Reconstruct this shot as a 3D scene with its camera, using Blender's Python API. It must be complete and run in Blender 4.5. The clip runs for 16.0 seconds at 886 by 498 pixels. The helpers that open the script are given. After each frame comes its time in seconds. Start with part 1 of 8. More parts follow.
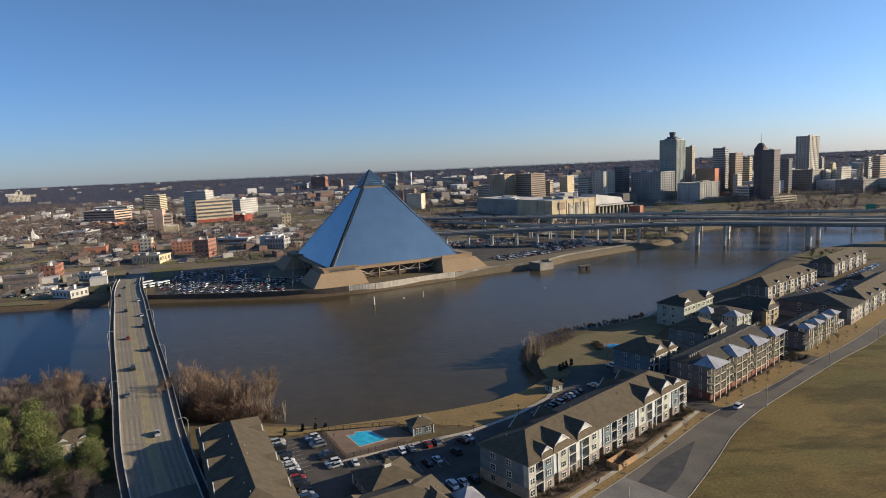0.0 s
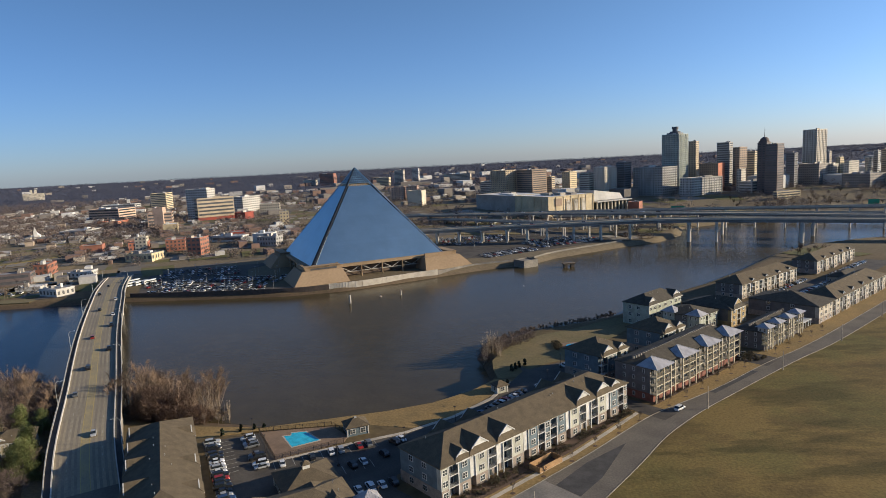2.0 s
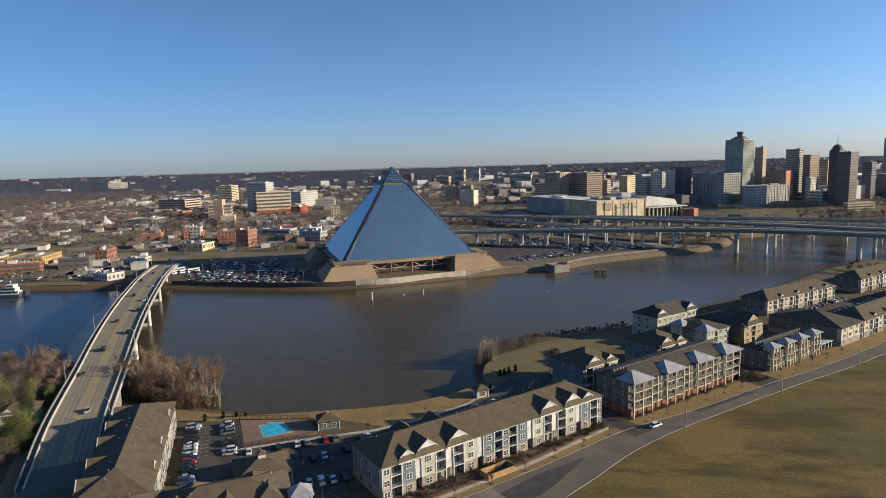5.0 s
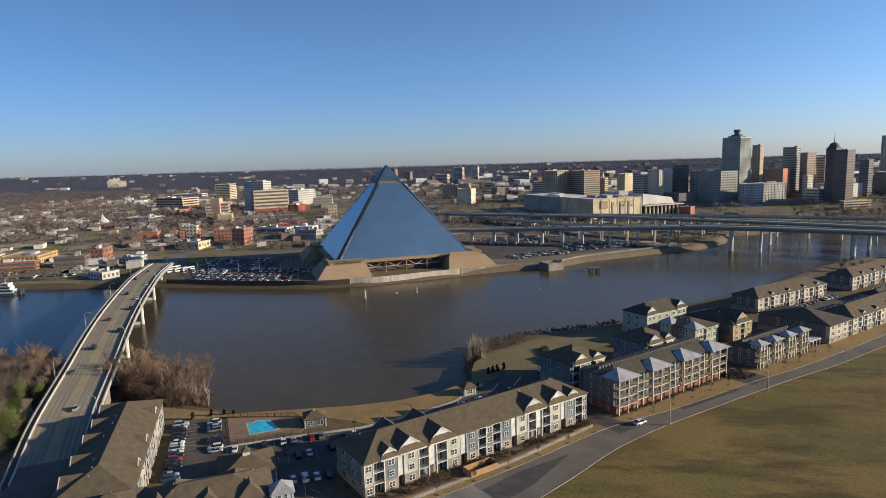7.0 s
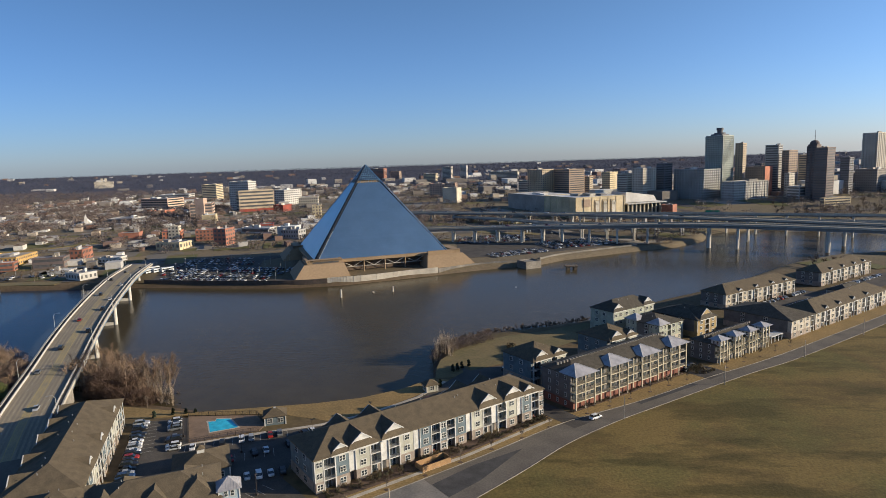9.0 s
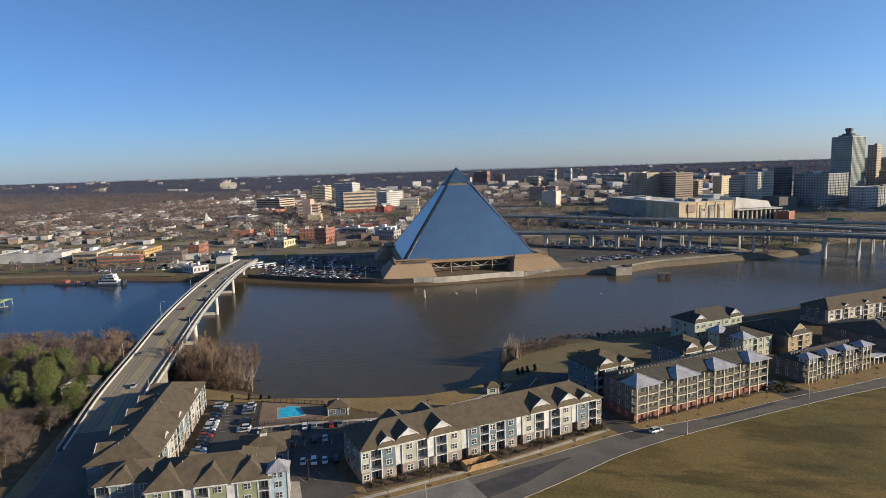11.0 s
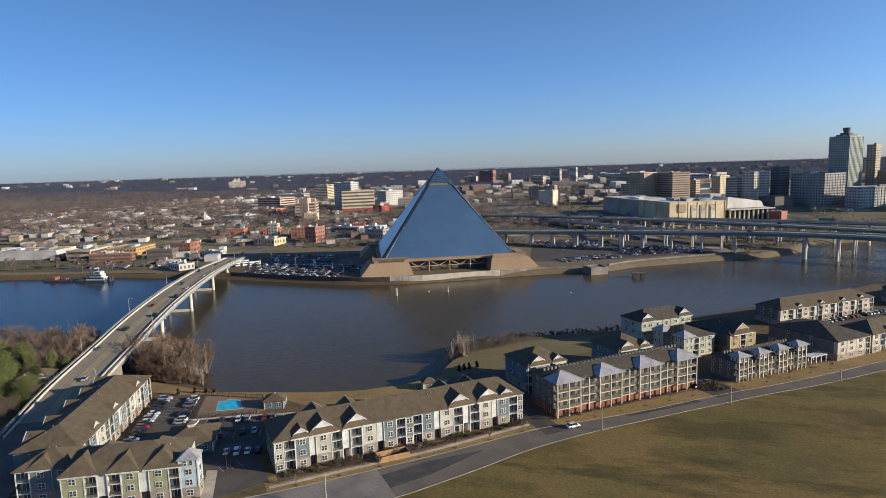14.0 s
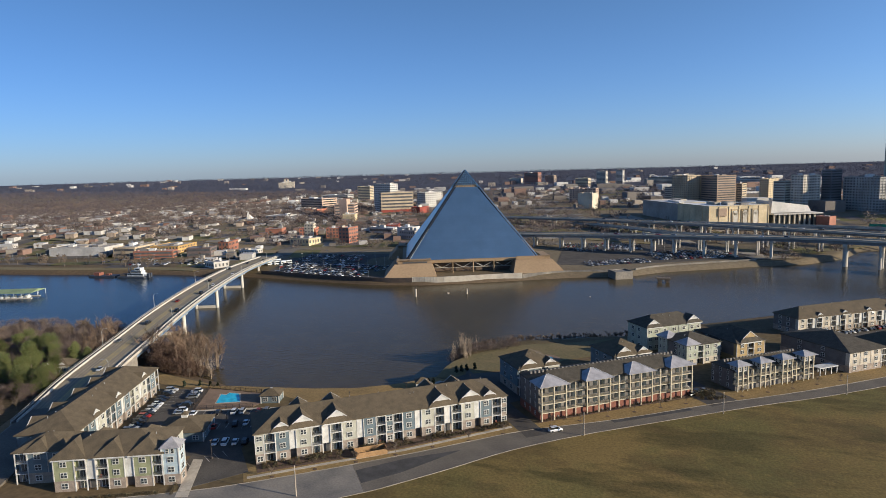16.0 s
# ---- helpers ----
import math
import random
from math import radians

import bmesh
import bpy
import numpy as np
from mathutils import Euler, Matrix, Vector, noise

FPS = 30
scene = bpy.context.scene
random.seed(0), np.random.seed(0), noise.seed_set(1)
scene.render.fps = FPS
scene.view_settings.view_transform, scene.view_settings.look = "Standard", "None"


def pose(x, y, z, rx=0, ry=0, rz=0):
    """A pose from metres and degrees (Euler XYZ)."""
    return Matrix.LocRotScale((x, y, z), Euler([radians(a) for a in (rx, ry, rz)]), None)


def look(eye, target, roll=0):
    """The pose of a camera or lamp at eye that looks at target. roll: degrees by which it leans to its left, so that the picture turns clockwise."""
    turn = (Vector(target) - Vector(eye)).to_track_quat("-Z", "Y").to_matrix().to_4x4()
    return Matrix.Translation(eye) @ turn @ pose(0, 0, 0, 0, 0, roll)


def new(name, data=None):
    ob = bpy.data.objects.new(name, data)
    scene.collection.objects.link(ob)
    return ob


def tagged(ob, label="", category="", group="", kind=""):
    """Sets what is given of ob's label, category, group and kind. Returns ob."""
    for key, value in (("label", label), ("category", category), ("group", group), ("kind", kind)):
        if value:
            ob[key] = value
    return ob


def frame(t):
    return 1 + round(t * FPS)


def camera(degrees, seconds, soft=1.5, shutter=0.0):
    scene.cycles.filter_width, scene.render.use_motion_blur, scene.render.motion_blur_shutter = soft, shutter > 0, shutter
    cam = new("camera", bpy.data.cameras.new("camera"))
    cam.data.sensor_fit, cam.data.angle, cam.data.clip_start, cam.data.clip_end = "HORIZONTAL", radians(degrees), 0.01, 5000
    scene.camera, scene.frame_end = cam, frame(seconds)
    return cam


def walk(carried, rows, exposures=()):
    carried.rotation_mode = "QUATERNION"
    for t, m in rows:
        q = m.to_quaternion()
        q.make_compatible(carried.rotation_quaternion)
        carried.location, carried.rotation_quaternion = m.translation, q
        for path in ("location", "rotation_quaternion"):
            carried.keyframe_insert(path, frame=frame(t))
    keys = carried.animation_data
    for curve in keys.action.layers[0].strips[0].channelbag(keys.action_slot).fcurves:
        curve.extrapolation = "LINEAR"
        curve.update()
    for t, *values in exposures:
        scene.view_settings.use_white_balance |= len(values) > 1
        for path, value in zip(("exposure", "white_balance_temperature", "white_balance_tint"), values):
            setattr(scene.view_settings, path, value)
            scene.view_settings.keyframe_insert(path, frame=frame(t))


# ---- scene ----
cam = camera(70.8, 16.0, soft=0.4)
METRES, EYE, TILT, LEAN, TURN = 145.0, 86.7, -7.75, 2.55, 0.0
ROWS = [
    (0.0, 0.0, 0.0, 0.0, 0.0, 0.0, -0.0),
    (0.5, 0.0468, 0.0017, 0.0025, 0.34, -0.12, 0.12),
    (1.0, 0.0937, 0.0037, 0.0055, 0.69, -0.23, 0.21),
    (1.5, 0.14, 0.0049, 0.0084, 1.02, -0.25, 0.2),
    (2.0, 0.1875, 0.0073, 0.0119, 1.45, -0.4, 0.19),
    (2.5, 0.2331, 0.0085, 0.0134, 1.86, -0.4, 0.11),
    (3.0, 0.2765, 0.0095, 0.0168, 3.09, -0.42, -0.19),
    (3.5, 0.3181, 0.011, 0.0198, 5.16, -0.46, -0.63),
    (6.0, 0.4201, 0.0099, 0.0276, 7.82, -0.66, -2.14),
    (6.5, 0.424, 0.0095, 0.0272, 7.62, -0.73, -2.02),
    (7.0, 0.4347, 0.0089, 0.0272, 7.64, -0.76, -1.95),
    (7.5, 0.4507, 0.0078, 0.0267, 7.62, -0.78, -1.84),
    (8.0, 0.4704, 0.0073, 0.0272, 7.54, -0.8, -1.75),
    (8.5, 0.494, 0.0056, 0.0275, 7.3, -0.77, -1.7),
    (9.0, 0.5194, 0.0039, 0.0272, 6.96, -0.8, -1.61),
    (9.5, 0.5444, 0.0033, 0.0275, 8.66, -0.81, -1.83),
    (10.0, 0.5706, 0.0061, 0.0272, 13.56, -0.84, -2.44),
    (12.5, 0.7357, 0.0125, 0.0355, 17.61, -0.97, -3.02),
    (13.0, 0.7713, 0.0168, 0.039, 17.69, -1.02, -3.03),
    (13.5, 0.8069, 0.0215, 0.0418, 17.78, -1.08, -3.04),
    (14.0, 0.8438, 0.0272, 0.0438, 17.98, -1.11, -3.08),
    (14.5, 0.8809, 0.0337, 0.0466, 18.22, -1.17, -3.12),
    (15.0, 0.9186, 0.041, 0.0491, 18.35, -1.03, -3.22),
    (15.5, 0.9547, 0.0484, 0.0519, 19.27, -1.01, -3.38),
    (16.0, 0.9928, 0.0593, 0.0541, 22.55, -1.23, -3.76),
]
walk(cam, [(t, pose(0, 0, EYE, TILT, LEAN, TURN) @ pose(METRES * x, METRES * y, METRES * z, 90 + pitch, roll, yaw)) for t, x, y, z, yaw, pitch, roll in ROWS],
     exposures=[(0.0, 0.23, 5900, 8), (9.5, 0.23, 5850, 8), (12.5, 0.25, 5650, 8), (16.0, 0.25, 5650, 8)])

# ---- light ----
SUN_AZ, SUN_EL = 89.0, 16.5          # compass degrees clockwise from +y, and height
world = bpy.data.worlds.new("sky")
scene.world = world
world.use_nodes = True
wn = world.node_tree
sky = wn.nodes.new("ShaderNodeTexSky")
sky.sky_type = "NISHITA"
sky.sun_disc = False
sky.sun_elevation, sky.sun_rotation = radians(SUN_EL), radians(SUN_AZ)
sky.air_density, sky.dust_density, sky.ozone_density, sky.altitude = 1.0, 0.25, 4.5, 60
tint = wn.nodes.new("ShaderNodeVectorMath")
tint.operation = "MULTIPLY"
wn.links.new(sky.outputs[0], tint.inputs[0])
coord, sep_z = wn.nodes.new("ShaderNodeTexCoord"), wn.nodes.new("ShaderNodeSeparateXYZ")
rise_z, hue = wn.nodes.new("ShaderNodeMapRange"), wn.nodes.new("ShaderNodeMix")
rise_z.inputs["From Max"].default_value = 0.32
rise_z.interpolation_type = "SMOOTHSTEP"
hue.data_type = "RGBA"
hue.inputs["A"].default_value = (0.93, 0.98, 1.27, 1)   # bluish winter haze low down
hue.inputs["B"].default_value = (1.07, 1.02, 1.03, 1)    # a clear, deep blue overhead
wn.links.new(coord.outputs["Generated"], sep_z.inputs[0])
wn.links.new(sep_z.outputs["Z"], rise_z.inputs["Value"])
wn.links.new(rise_z.outputs["Result"], hue.inputs["Factor"])
wn.links.new(hue.outputs["Result"], tint.inputs[1])
aureole, toward = wn.nodes.new("ShaderNodeVectorMath"), wn.nodes.new("ShaderNodeMapRange")
haze, glow = wn.nodes.new("ShaderNodeMix"), wn.nodes.new("ShaderNodeVectorMath")
aureole.operation, glow.operation, haze.data_type = "DOT_PRODUCT", "MULTIPLY", "RGBA"
aureole.inputs[1].default_value = (math.sin(radians(SUN_AZ)), math.cos(radians(SUN_AZ)), 0)
toward.inputs["From Min"].default_value = -1.0
haze.inputs["A"].default_value = (0.69, 0.74, 0.81, 1)      # haze brightens and warms towards the sun
haze.inputs["B"].default_value = (1.62, 1.50, 1.42, 1)
wn.links.new(coord.outputs["Generated"], aureole.inputs[0])
wn.links.new(aureole.outputs["Value"], toward.inputs["Value"])
wn.links.new(toward.outputs["Result"], haze.inputs["Factor"])
wn.links.new(tint.outputs[0], glow.inputs[0])
wn.links.new(haze.outputs["Result"], glow.inputs[1])
wn.links.new(glow.outputs[0], wn.nodes["Background"].inputs[0])
wn.nodes["Background"].inputs[1].default_value = 0.09
sun = new("sun", bpy.data.lights.new("sun", "SUN"))
sun.data.energy, sun.data.angle, sun.data.color = 6.6, radians(0.6), (1.0, 0.79, 0.53)
saz, sel = radians(SUN_AZ), radians(SUN_EL)
to_sun = Vector((math.sin(saz) * math.cos(sel), math.cos(saz) * math.cos(sel), math.sin(sel)))
sun.matrix_world = look((0, 0, 300), Vector((0, 0, 300)) - to_sun)

# ---- materials ----


def mat(name, col, rough=0.8, metal=0.0, scale=1.0, var=0.25, bump=0.1, rnd=0.0, tint=None, fine=9.0, spec=0.5, world_space=True):
    """Principled surface: broad and fine noise in brightness, a second tint in patches, fine relief, a change per object."""
    m = bpy.data.materials.new(name)
    m.use_nodes = True
    nt = m.node_tree
    N, Lk = nt.nodes, nt.links
    b = N["Principled BSDF"]
    b.inputs["Roughness"].default_value = rough
    b.inputs["Metallic"].default_value = metal
    b.inputs["Specular IOR Level"].default_value = spec
    if world_space:
        src = N.new("ShaderNodeNewGeometry").outputs["Position"]
    else:
        src = N.new("ShaderNodeTexCoord").outputs["Object"]
    n1, n2 = N.new("ShaderNodeTexNoise"), N.new("ShaderNodeTexNoise")
    for n, s, d in ((n1, scale, 4.0), (n2, scale * fine, 3.0)):
        n.inputs["Scale"].default_value = s
        n.inputs["Detail"].default_value = d
        Lk.new(src, n.inputs["Vector"])
    mix = N.new("ShaderNodeMix")
    mix.data_type = "RGBA"
    mix.inputs["A"].default_value = (*col, 1)
    mix.inputs["B"].default_value = (*(tint or [c * 0.72 for c in col]), 1)
    ramp = N.new("ShaderNodeMapRange")
    ramp.inputs["From Min"].default_value, ramp.inputs["From Max"].default_value = 0.38, 0.64
    Lk.new(n1.outputs["Fac"], ramp.inputs["Value"])
    Lk.new(ramp.outputs["Result"], mix.inputs["Factor"])
    r2 = N.new("ShaderNodeMapRange")
    r2.inputs["From Min"].default_value, r2.inputs["From Max"].default_value = 0.3, 0.7
    r2.inputs["To Min"].default_value, r2.inputs["To Max"].default_value = 1 - var, 1 + var
    Lk.new(n2.outputs["Fac"], r2.inputs["Value"])
    last = r2.outputs["Result"]
    if rnd:
        oi = N.new("ShaderNodeObjectInfo")
        r3 = N.new("ShaderNodeMapRange")
        r3.inputs["To Min"].default_value, r3.inputs["To Max"].default_value = 1 - rnd, 1 + rnd
        Lk.new(oi.outputs["Random"], r3.inputs["Value"])
        mm = N.new("ShaderNodeMath")
        mm.operation = "MULTIPLY"
        Lk.new(last, mm.inputs[0])
        Lk.new(r3.outputs["Result"], mm.inputs[1])
        last = mm.outputs[0]
    mul = N.new("ShaderNodeVectorMath")
    mul.operation = "SCALE"
    Lk.new(mix.outputs["Result"], mul.inputs[0])
    Lk.new(last, mul.inputs["Scale"])
    Lk.new(mul.outputs["Vector"], b.inputs["Base Color"])
    if bump:
        bp = N.new("ShaderNodeBump")
        bp.inputs["Strength"].default_value = bump
        bp.inputs["Distance"].default_value = 0.1
        Lk.new(n2.outputs["Fac"], bp.inputs["Height"])
        Lk.new(bp.outputs["Normal"], b.inputs["Normal"])
    return m


def island_tints(m, stops):
    """Turns a material's colour into one picked per loose piece from a ramp of colours."""
    nt = m.node_tree
    g = nt.nodes.new("ShaderNodeNewGeometry")
    r = nt.nodes.new("ShaderNodeValToRGB")
    r.color_ramp.interpolation = "CONSTANT"
    el = r.color_ramp.elements
    while len(el) < len(stops):
        el.new(0.5)
    for i, c in enumerate(stops):
        el[i].position = i / len(stops)
        el[i].color = (*c, 1)
    nt.links.new(g.outputs["Random Per Island"], r.inputs["Fac"])
    mix = next(n for n in nt.nodes if n.type == "MIX")
    nt.links.new(r.outputs["Color"], mix.inputs["A"])
    nt.links.new(r.outputs["Color"], mix.inputs["B"])
    return m


def glass_mat(name, col, rough=0.08):
    m = mat(name, col, rough, 0.0, 0.3, 0.2, 0.0, 0.3, spec=0.8)
    return m


M = {
    "shingle": mat("roof_shingle", (0.118, 0.094, 0.061), 0.9, 0, 0.5, 0.3, 0.5, 0, (0.09, 0.073, 0.049), 14, spec=0.2),
    "shingle_dark": mat("roof_shingle_dark", (0.085, 0.075, 0.058), 0.9, 0, 0.5, 0.28, 0.5, 0, None, 14, spec=0.2),
    "metal_roof": mat("standing_seam_roof", (0.37, 0.36, 0.37), 0.55, 0.1, 0.4, 0.1, 0.05),
    "white": mat("white_siding", (0.43, 0.425, 0.35), 0.7, 0, 0.35, 0.08, 0.1),
    "trim": mat("white_trim", (0.56, 0.555, 0.52), 0.6, 0, 0.5, 0.08, 0.05),
    "blue": mat("slate_blue_siding", (0.125, 0.165, 0.185), 0.75, 0, 0.35, 0.1, 0.1),
    "pale_blue": mat("pale_blue_siding", (0.38, 0.46, 0.50), 0.75, 0, 0.35, 0.1, 0.1),
    "green": mat("sage_green_siding", (0.27, 0.285, 0.165), 0.75, 0, 0.35, 0.1, 0.1),
    "cream": mat("cream_siding", (0.50, 0.445, 0.32), 0.75, 0, 0.35, 0.1, 0.1),
    "beige": mat("beige_siding", (0.47, 0.42, 0.335), 0.75, 0, 0.35, 0.12, 0.1),
    "yellow": mat("ochre_siding", (0.33, 0.24, 0.11), 0.75, 0, 0.35, 0.1, 0.1),
    "grey_siding": mat("grey_siding", (0.14, 0.13, 0.12), 0.75, 0, 0.35, 0.1, 0.1),
    "stone": mat("pale_brick_base", (0.29, 0.24, 0.195), 0.85, 0, 0.8, 0.22, 0.3, 0, None, 12),
    "brick": mat("red_brick", (0.22, 0.085, 0.055), 0.85, 0, 0.8, 0.25, 0.3, 0.12, None, 12),
    # Balcony shade is put into this wall grey; some chairs share it.
    "recess": mat("recess_shade_and_chair", (0.16, 0.15, 0.135), 0.8, 0, 0.5, 0.2, 0.1),
    # Railing grey, also on the dark sheets that paint shade in openings.
    "rail": mat("railing_and_opening_shade", (0.10, 0.10, 0.10), 0.5, 0.3, 1, 0.1, 0),
    "glass": glass_mat("window_glass", (0.045, 0.055, 0.06)),
    "glass_city": glass_mat("city_window_glass", (0.11, 0.11, 0.112), 0.25),
    "glass_tower": glass_mat("tower_curtain_glass", (0.21, 0.245, 0.23), 0.25),
    "kerb": mat("dirty_kerb", (0.30, 0.265, 0.21), 0.9, 0, 0.3, 0.2, 0.2, 0, (0.22, 0.19, 0.145), 10),
    "glass_blue": glass_mat("blue_tinted_glass", (0.035, 0.06, 0.10), 0.12),
    "asphalt": mat("asphalt", (0.096, 0.086, 0.073), 0.85, 0, 0.12, 0.2, 0.2, 0, (0.064, 0.058, 0.051), 20, spec=0.2),
    "street": mat("worn_street_asphalt", (0.148, 0.13, 0.105), 0.85, 0, 0.1, 0.16, 0.2, 0, (0.115, 0.101, 0.083), 18, spec=0.2),
    "street_pale": mat("pale_street", (0.22, 0.20, 0.17), 0.85, 0, 0.1, 0.14, 0.2, 0, (0.135, 0.128, 0.118), 18, spec=0.2),
    "patch": mat("patch_and_footway_shade", (0.078, 0.075, 0.072), 0.85, 0, 0.3, 0.1, 0.2, spec=0.2),
    "deck": mat("bridge_deck", (0.285, 0.245, 0.175), 0.85, 0, 0.06, 0.16, 0.15, 0, (0.23, 0.20, 0.146), 22, spec=0.2),
    "concrete": mat("concrete", (0.44, 0.41, 0.35), 0.85, 0, 0.15, 0.16, 0.2, 0, (0.33, 0.31, 0.27), 12),
    "concrete_dark": mat("stained_concrete", (0.22, 0.20, 0.17), 0.88, 0, 0.1, 0.22, 0.3, 0, (0.13, 0.12, 0.105), 10),
    "walk": mat("concrete_walk", (0.45, 0.40, 0.32), 0.85, 0, 0.3, 0.12, 0.15),
    "paint": mat("road_paint", (0.42, 0.40, 0.35), 0.7, 0, 1, 0.2, 0),
    "paint_yellow": mat("yellow_road_paint", (0.42, 0.33, 0.12), 0.7, 0, 1, 0.25, 0),
    "lawn": mat("dormant_lawn", (0.255, 0.175, 0.072), 0.95, 0, 0.06, 0.24, 0.4, 0, (0.195, 0.14, 0.062), 20, spec=0.2),
    "mulch": mat("mulch_bed", (0.11, 0.07, 0.045), 0.95, 0, 0.4, 0.35, 0.5, 0, None, 12),
    "hedge": mat("winter_shrub", (0.065, 0.06, 0.03), 0.9, 0, 0.8, 0.4, 0.3, 0.2, (0.09, 0.06, 0.03), 8),
    "evergreen": mat("evergreen_foliage", (0.085, 0.105, 0.028), 0.85, 0, 0.5, 0.35, 0.2, 0.15, (0.115, 0.12, 0.034), 6),
    "conifer": mat("small_conifer", (0.022, 0.035, 0.016), 0.9, 0, 0.5, 0.3, 0.2, 0.15),
    "bark": mat("grey_bark", (0.19, 0.15, 0.11), 0.9, 0, 0.5, 0.25, 0.2, 0.2),
    "pale_bark": mat("pale_bark", (0.36, 0.29, 0.21), 0.9, 0, 0.5, 0.25, 0.2, 0.2),
    "twig": mat("bare_twigs", (0.15, 0.115, 0.085), 0.9, 0, 0.3, 0.25, 0, 0.2),
    "twig_red": mat("reddish_twigs", (0.20, 0.135, 0.088), 0.9, 0, 0.3, 0.25, 0, 0.2),
    "pool": mat("pool_water", (0.06, 0.50, 0.68), 0.08, 0, 0.5, 0.12, 0.1),
    "pool_deck": mat("pool_deck", (0.22, 0.15, 0.095), 0.85, 0, 0.3, 0.12, 0.15),
    "fence": mat("dark_metal_fence", (0.05, 0.04, 0.035), 0.6, 0.2, 1, 0.1, 0),
    "wood": mat("raw_wood_fence", (0.36, 0.22, 0.10), 0.8, 0, 0.6, 0.2, 0.2),
    "steel_panel": mat("stainless_pyramid_panel", (0.30, 0.435, 0.52), 0.34, 0.92, 0.015, 0.06, 0.0, 0.012, (0.265, 0.40, 0.49), 6),
    "ridge_trim": mat("grey_ridge_trim", (0.30, 0.34, 0.38), 0.65, 0.0, 0.3, 0.1, 0),
    "ridge_dark": mat("dark_glass_ridge", (0.013, 0.018, 0.03), 0.8, 0.0, 0.3, 0.1, 0, spec=0.1),
    "tan": mat("tan_stucco", (0.29, 0.205, 0.12), 0.85, 0, 0.05, 0.1, 0.1, 0, (0.25, 0.175, 0.10), 14),
    "tan_dark": mat("brown_steelwork", (0.12, 0.085, 0.06), 0.8, 0, 0.3, 0.15, 0),
    "pier": mat("white_pier_concrete", (0.50, 0.475, 0.42), 0.8, 0, 0.12, 0.12, 0.1, 0, (0.44, 0.42, 0.38), 10),
    "viaduct": mat("viaduct_girder", (0.22, 0.225, 0.23), 0.75, 0, 0.05, 0.12, 0.1),
    "girder_blue": mat("blue_steel_girder", (0.20, 0.28, 0.38), 0.6, 0.1, 0.1, 0.1, 0),
    "tyre": mat("tyre", (0.02, 0.02, 0.02), 0.85, 0, 2, 0.1, 0),
    "car_glass": glass_mat("car_glass", (0.02, 0.025, 0.03), 0.06),
    "sign_green": mat("green_sign_panel", (0.02, 0.28, 0.17), 0.5, 0, 0.5, 0.1, 0),
    "boat": mat("boat_white", (0.60, 0.62, 0.62), 0.5, 0, 0.3, 0.1, 0),
    "boat_hull": mat("dark_hull", (0.05, 0.06, 0.08), 0.6, 0, 0.3, 0.2, 0),
    "marina_roof": mat("green_metal_roof", (0.26, 0.33, 0.17), 0.6, 0.1, 0.1, 0.1, 0.05),
    "lamp": mat("galvanised_pole", (0.42, 0.42, 0.40), 0.5, 0.5, 1, 0.1, 0),
    "wood_pole": mat("pale_wood_pole", (0.42, 0.36, 0.28), 0.85, 0, 1, 0.2, 0.1),
    "river_fence": mat("brown_river_fence", (0.085, 0.062, 0.048), 0.9, 0, 0.3, 0.3, 0.3, 0, (0.055, 0.045, 0.038), 8),
    "pale_green": mat("pale_green_siding", (0.36, 0.385, 0.31), 0.75, 0, 0.35, 0.1, 0.1),
    "wall_panel": mat("beige_wall_panel", (0.46, 0.42, 0.345), 0.8, 0, 0.2, 0.12, 0.1, 0, (0.37, 0.335, 0.275), 10),
    "median": mat("worn_yellow_median", (0.30, 0.245, 0.125), 0.8, 0, 0.2, 0.25, 0.1, 0, (0.24, 0.205, 0.13), 14),
    "rock": mat("dark_rock", (0.14, 0.11, 0.08), 0.9, 0, 0.6, 0.3, 0.4),
}
CAR_PAINT = [mat("car_paint_" + n, c, 0.28, 0.15, 1, 0.03, 0, 0.1, c) for n, c in (
    ("white", (0.62, 0.62, 0.62)), ("black", (0.015, 0.015, 0.017)), ("grey", (0.13, 0.135, 0.14)),
    ("silver", (0.36, 0.37, 0.38)), ("red", (0.26, 0.02, 0.015)), ("blue", (0.03, 0.06, 0.14)))]
WALLS = {n: mat("facade_" + n, c, 0.8, 0, 0.05, 0.1, 0.05, 0.08) for n, c in dict(
    tan=(0.47, 0.38, 0.26), pale=(0.54, 0.50, 0.42), brown=(0.34, 0.25, 0.18), brick=(0.33, 0.14, 0.09), grey=(0.36, 0.355, 0.34),
    white=(0.52, 0.50, 0.46), dark=(0.15, 0.15, 0.16), steel=(0.36, 0.39, 0.35), red=(0.28, 0.06, 0.04), orange=(0.50, 0.19, 0.11),
    rose=(0.50, 0.36, 0.27), yellow=(0.48, 0.31, 0.11), cream=(0.50, 0.45, 0.35), bronze=(0.15, 0.115, 0.105), slate=(0.40, 0.395, 0.37), taupe=(0.34, 0.305, 0.265), sand=(0.56, 0.46, 0.29)).items()}
ROOFS = {n: mat("flat_roof_" + n, c, 0.85, 0, 0.05, 0.15, 0.1, 0.15) for n, c in dict(
    grey=(0.25, 0.24, 0.23), white=(0.62, 0.61, 0.58), dark=(0.10, 0.095, 0.09), tan=(0.38, 0.34, 0.28)).items()}


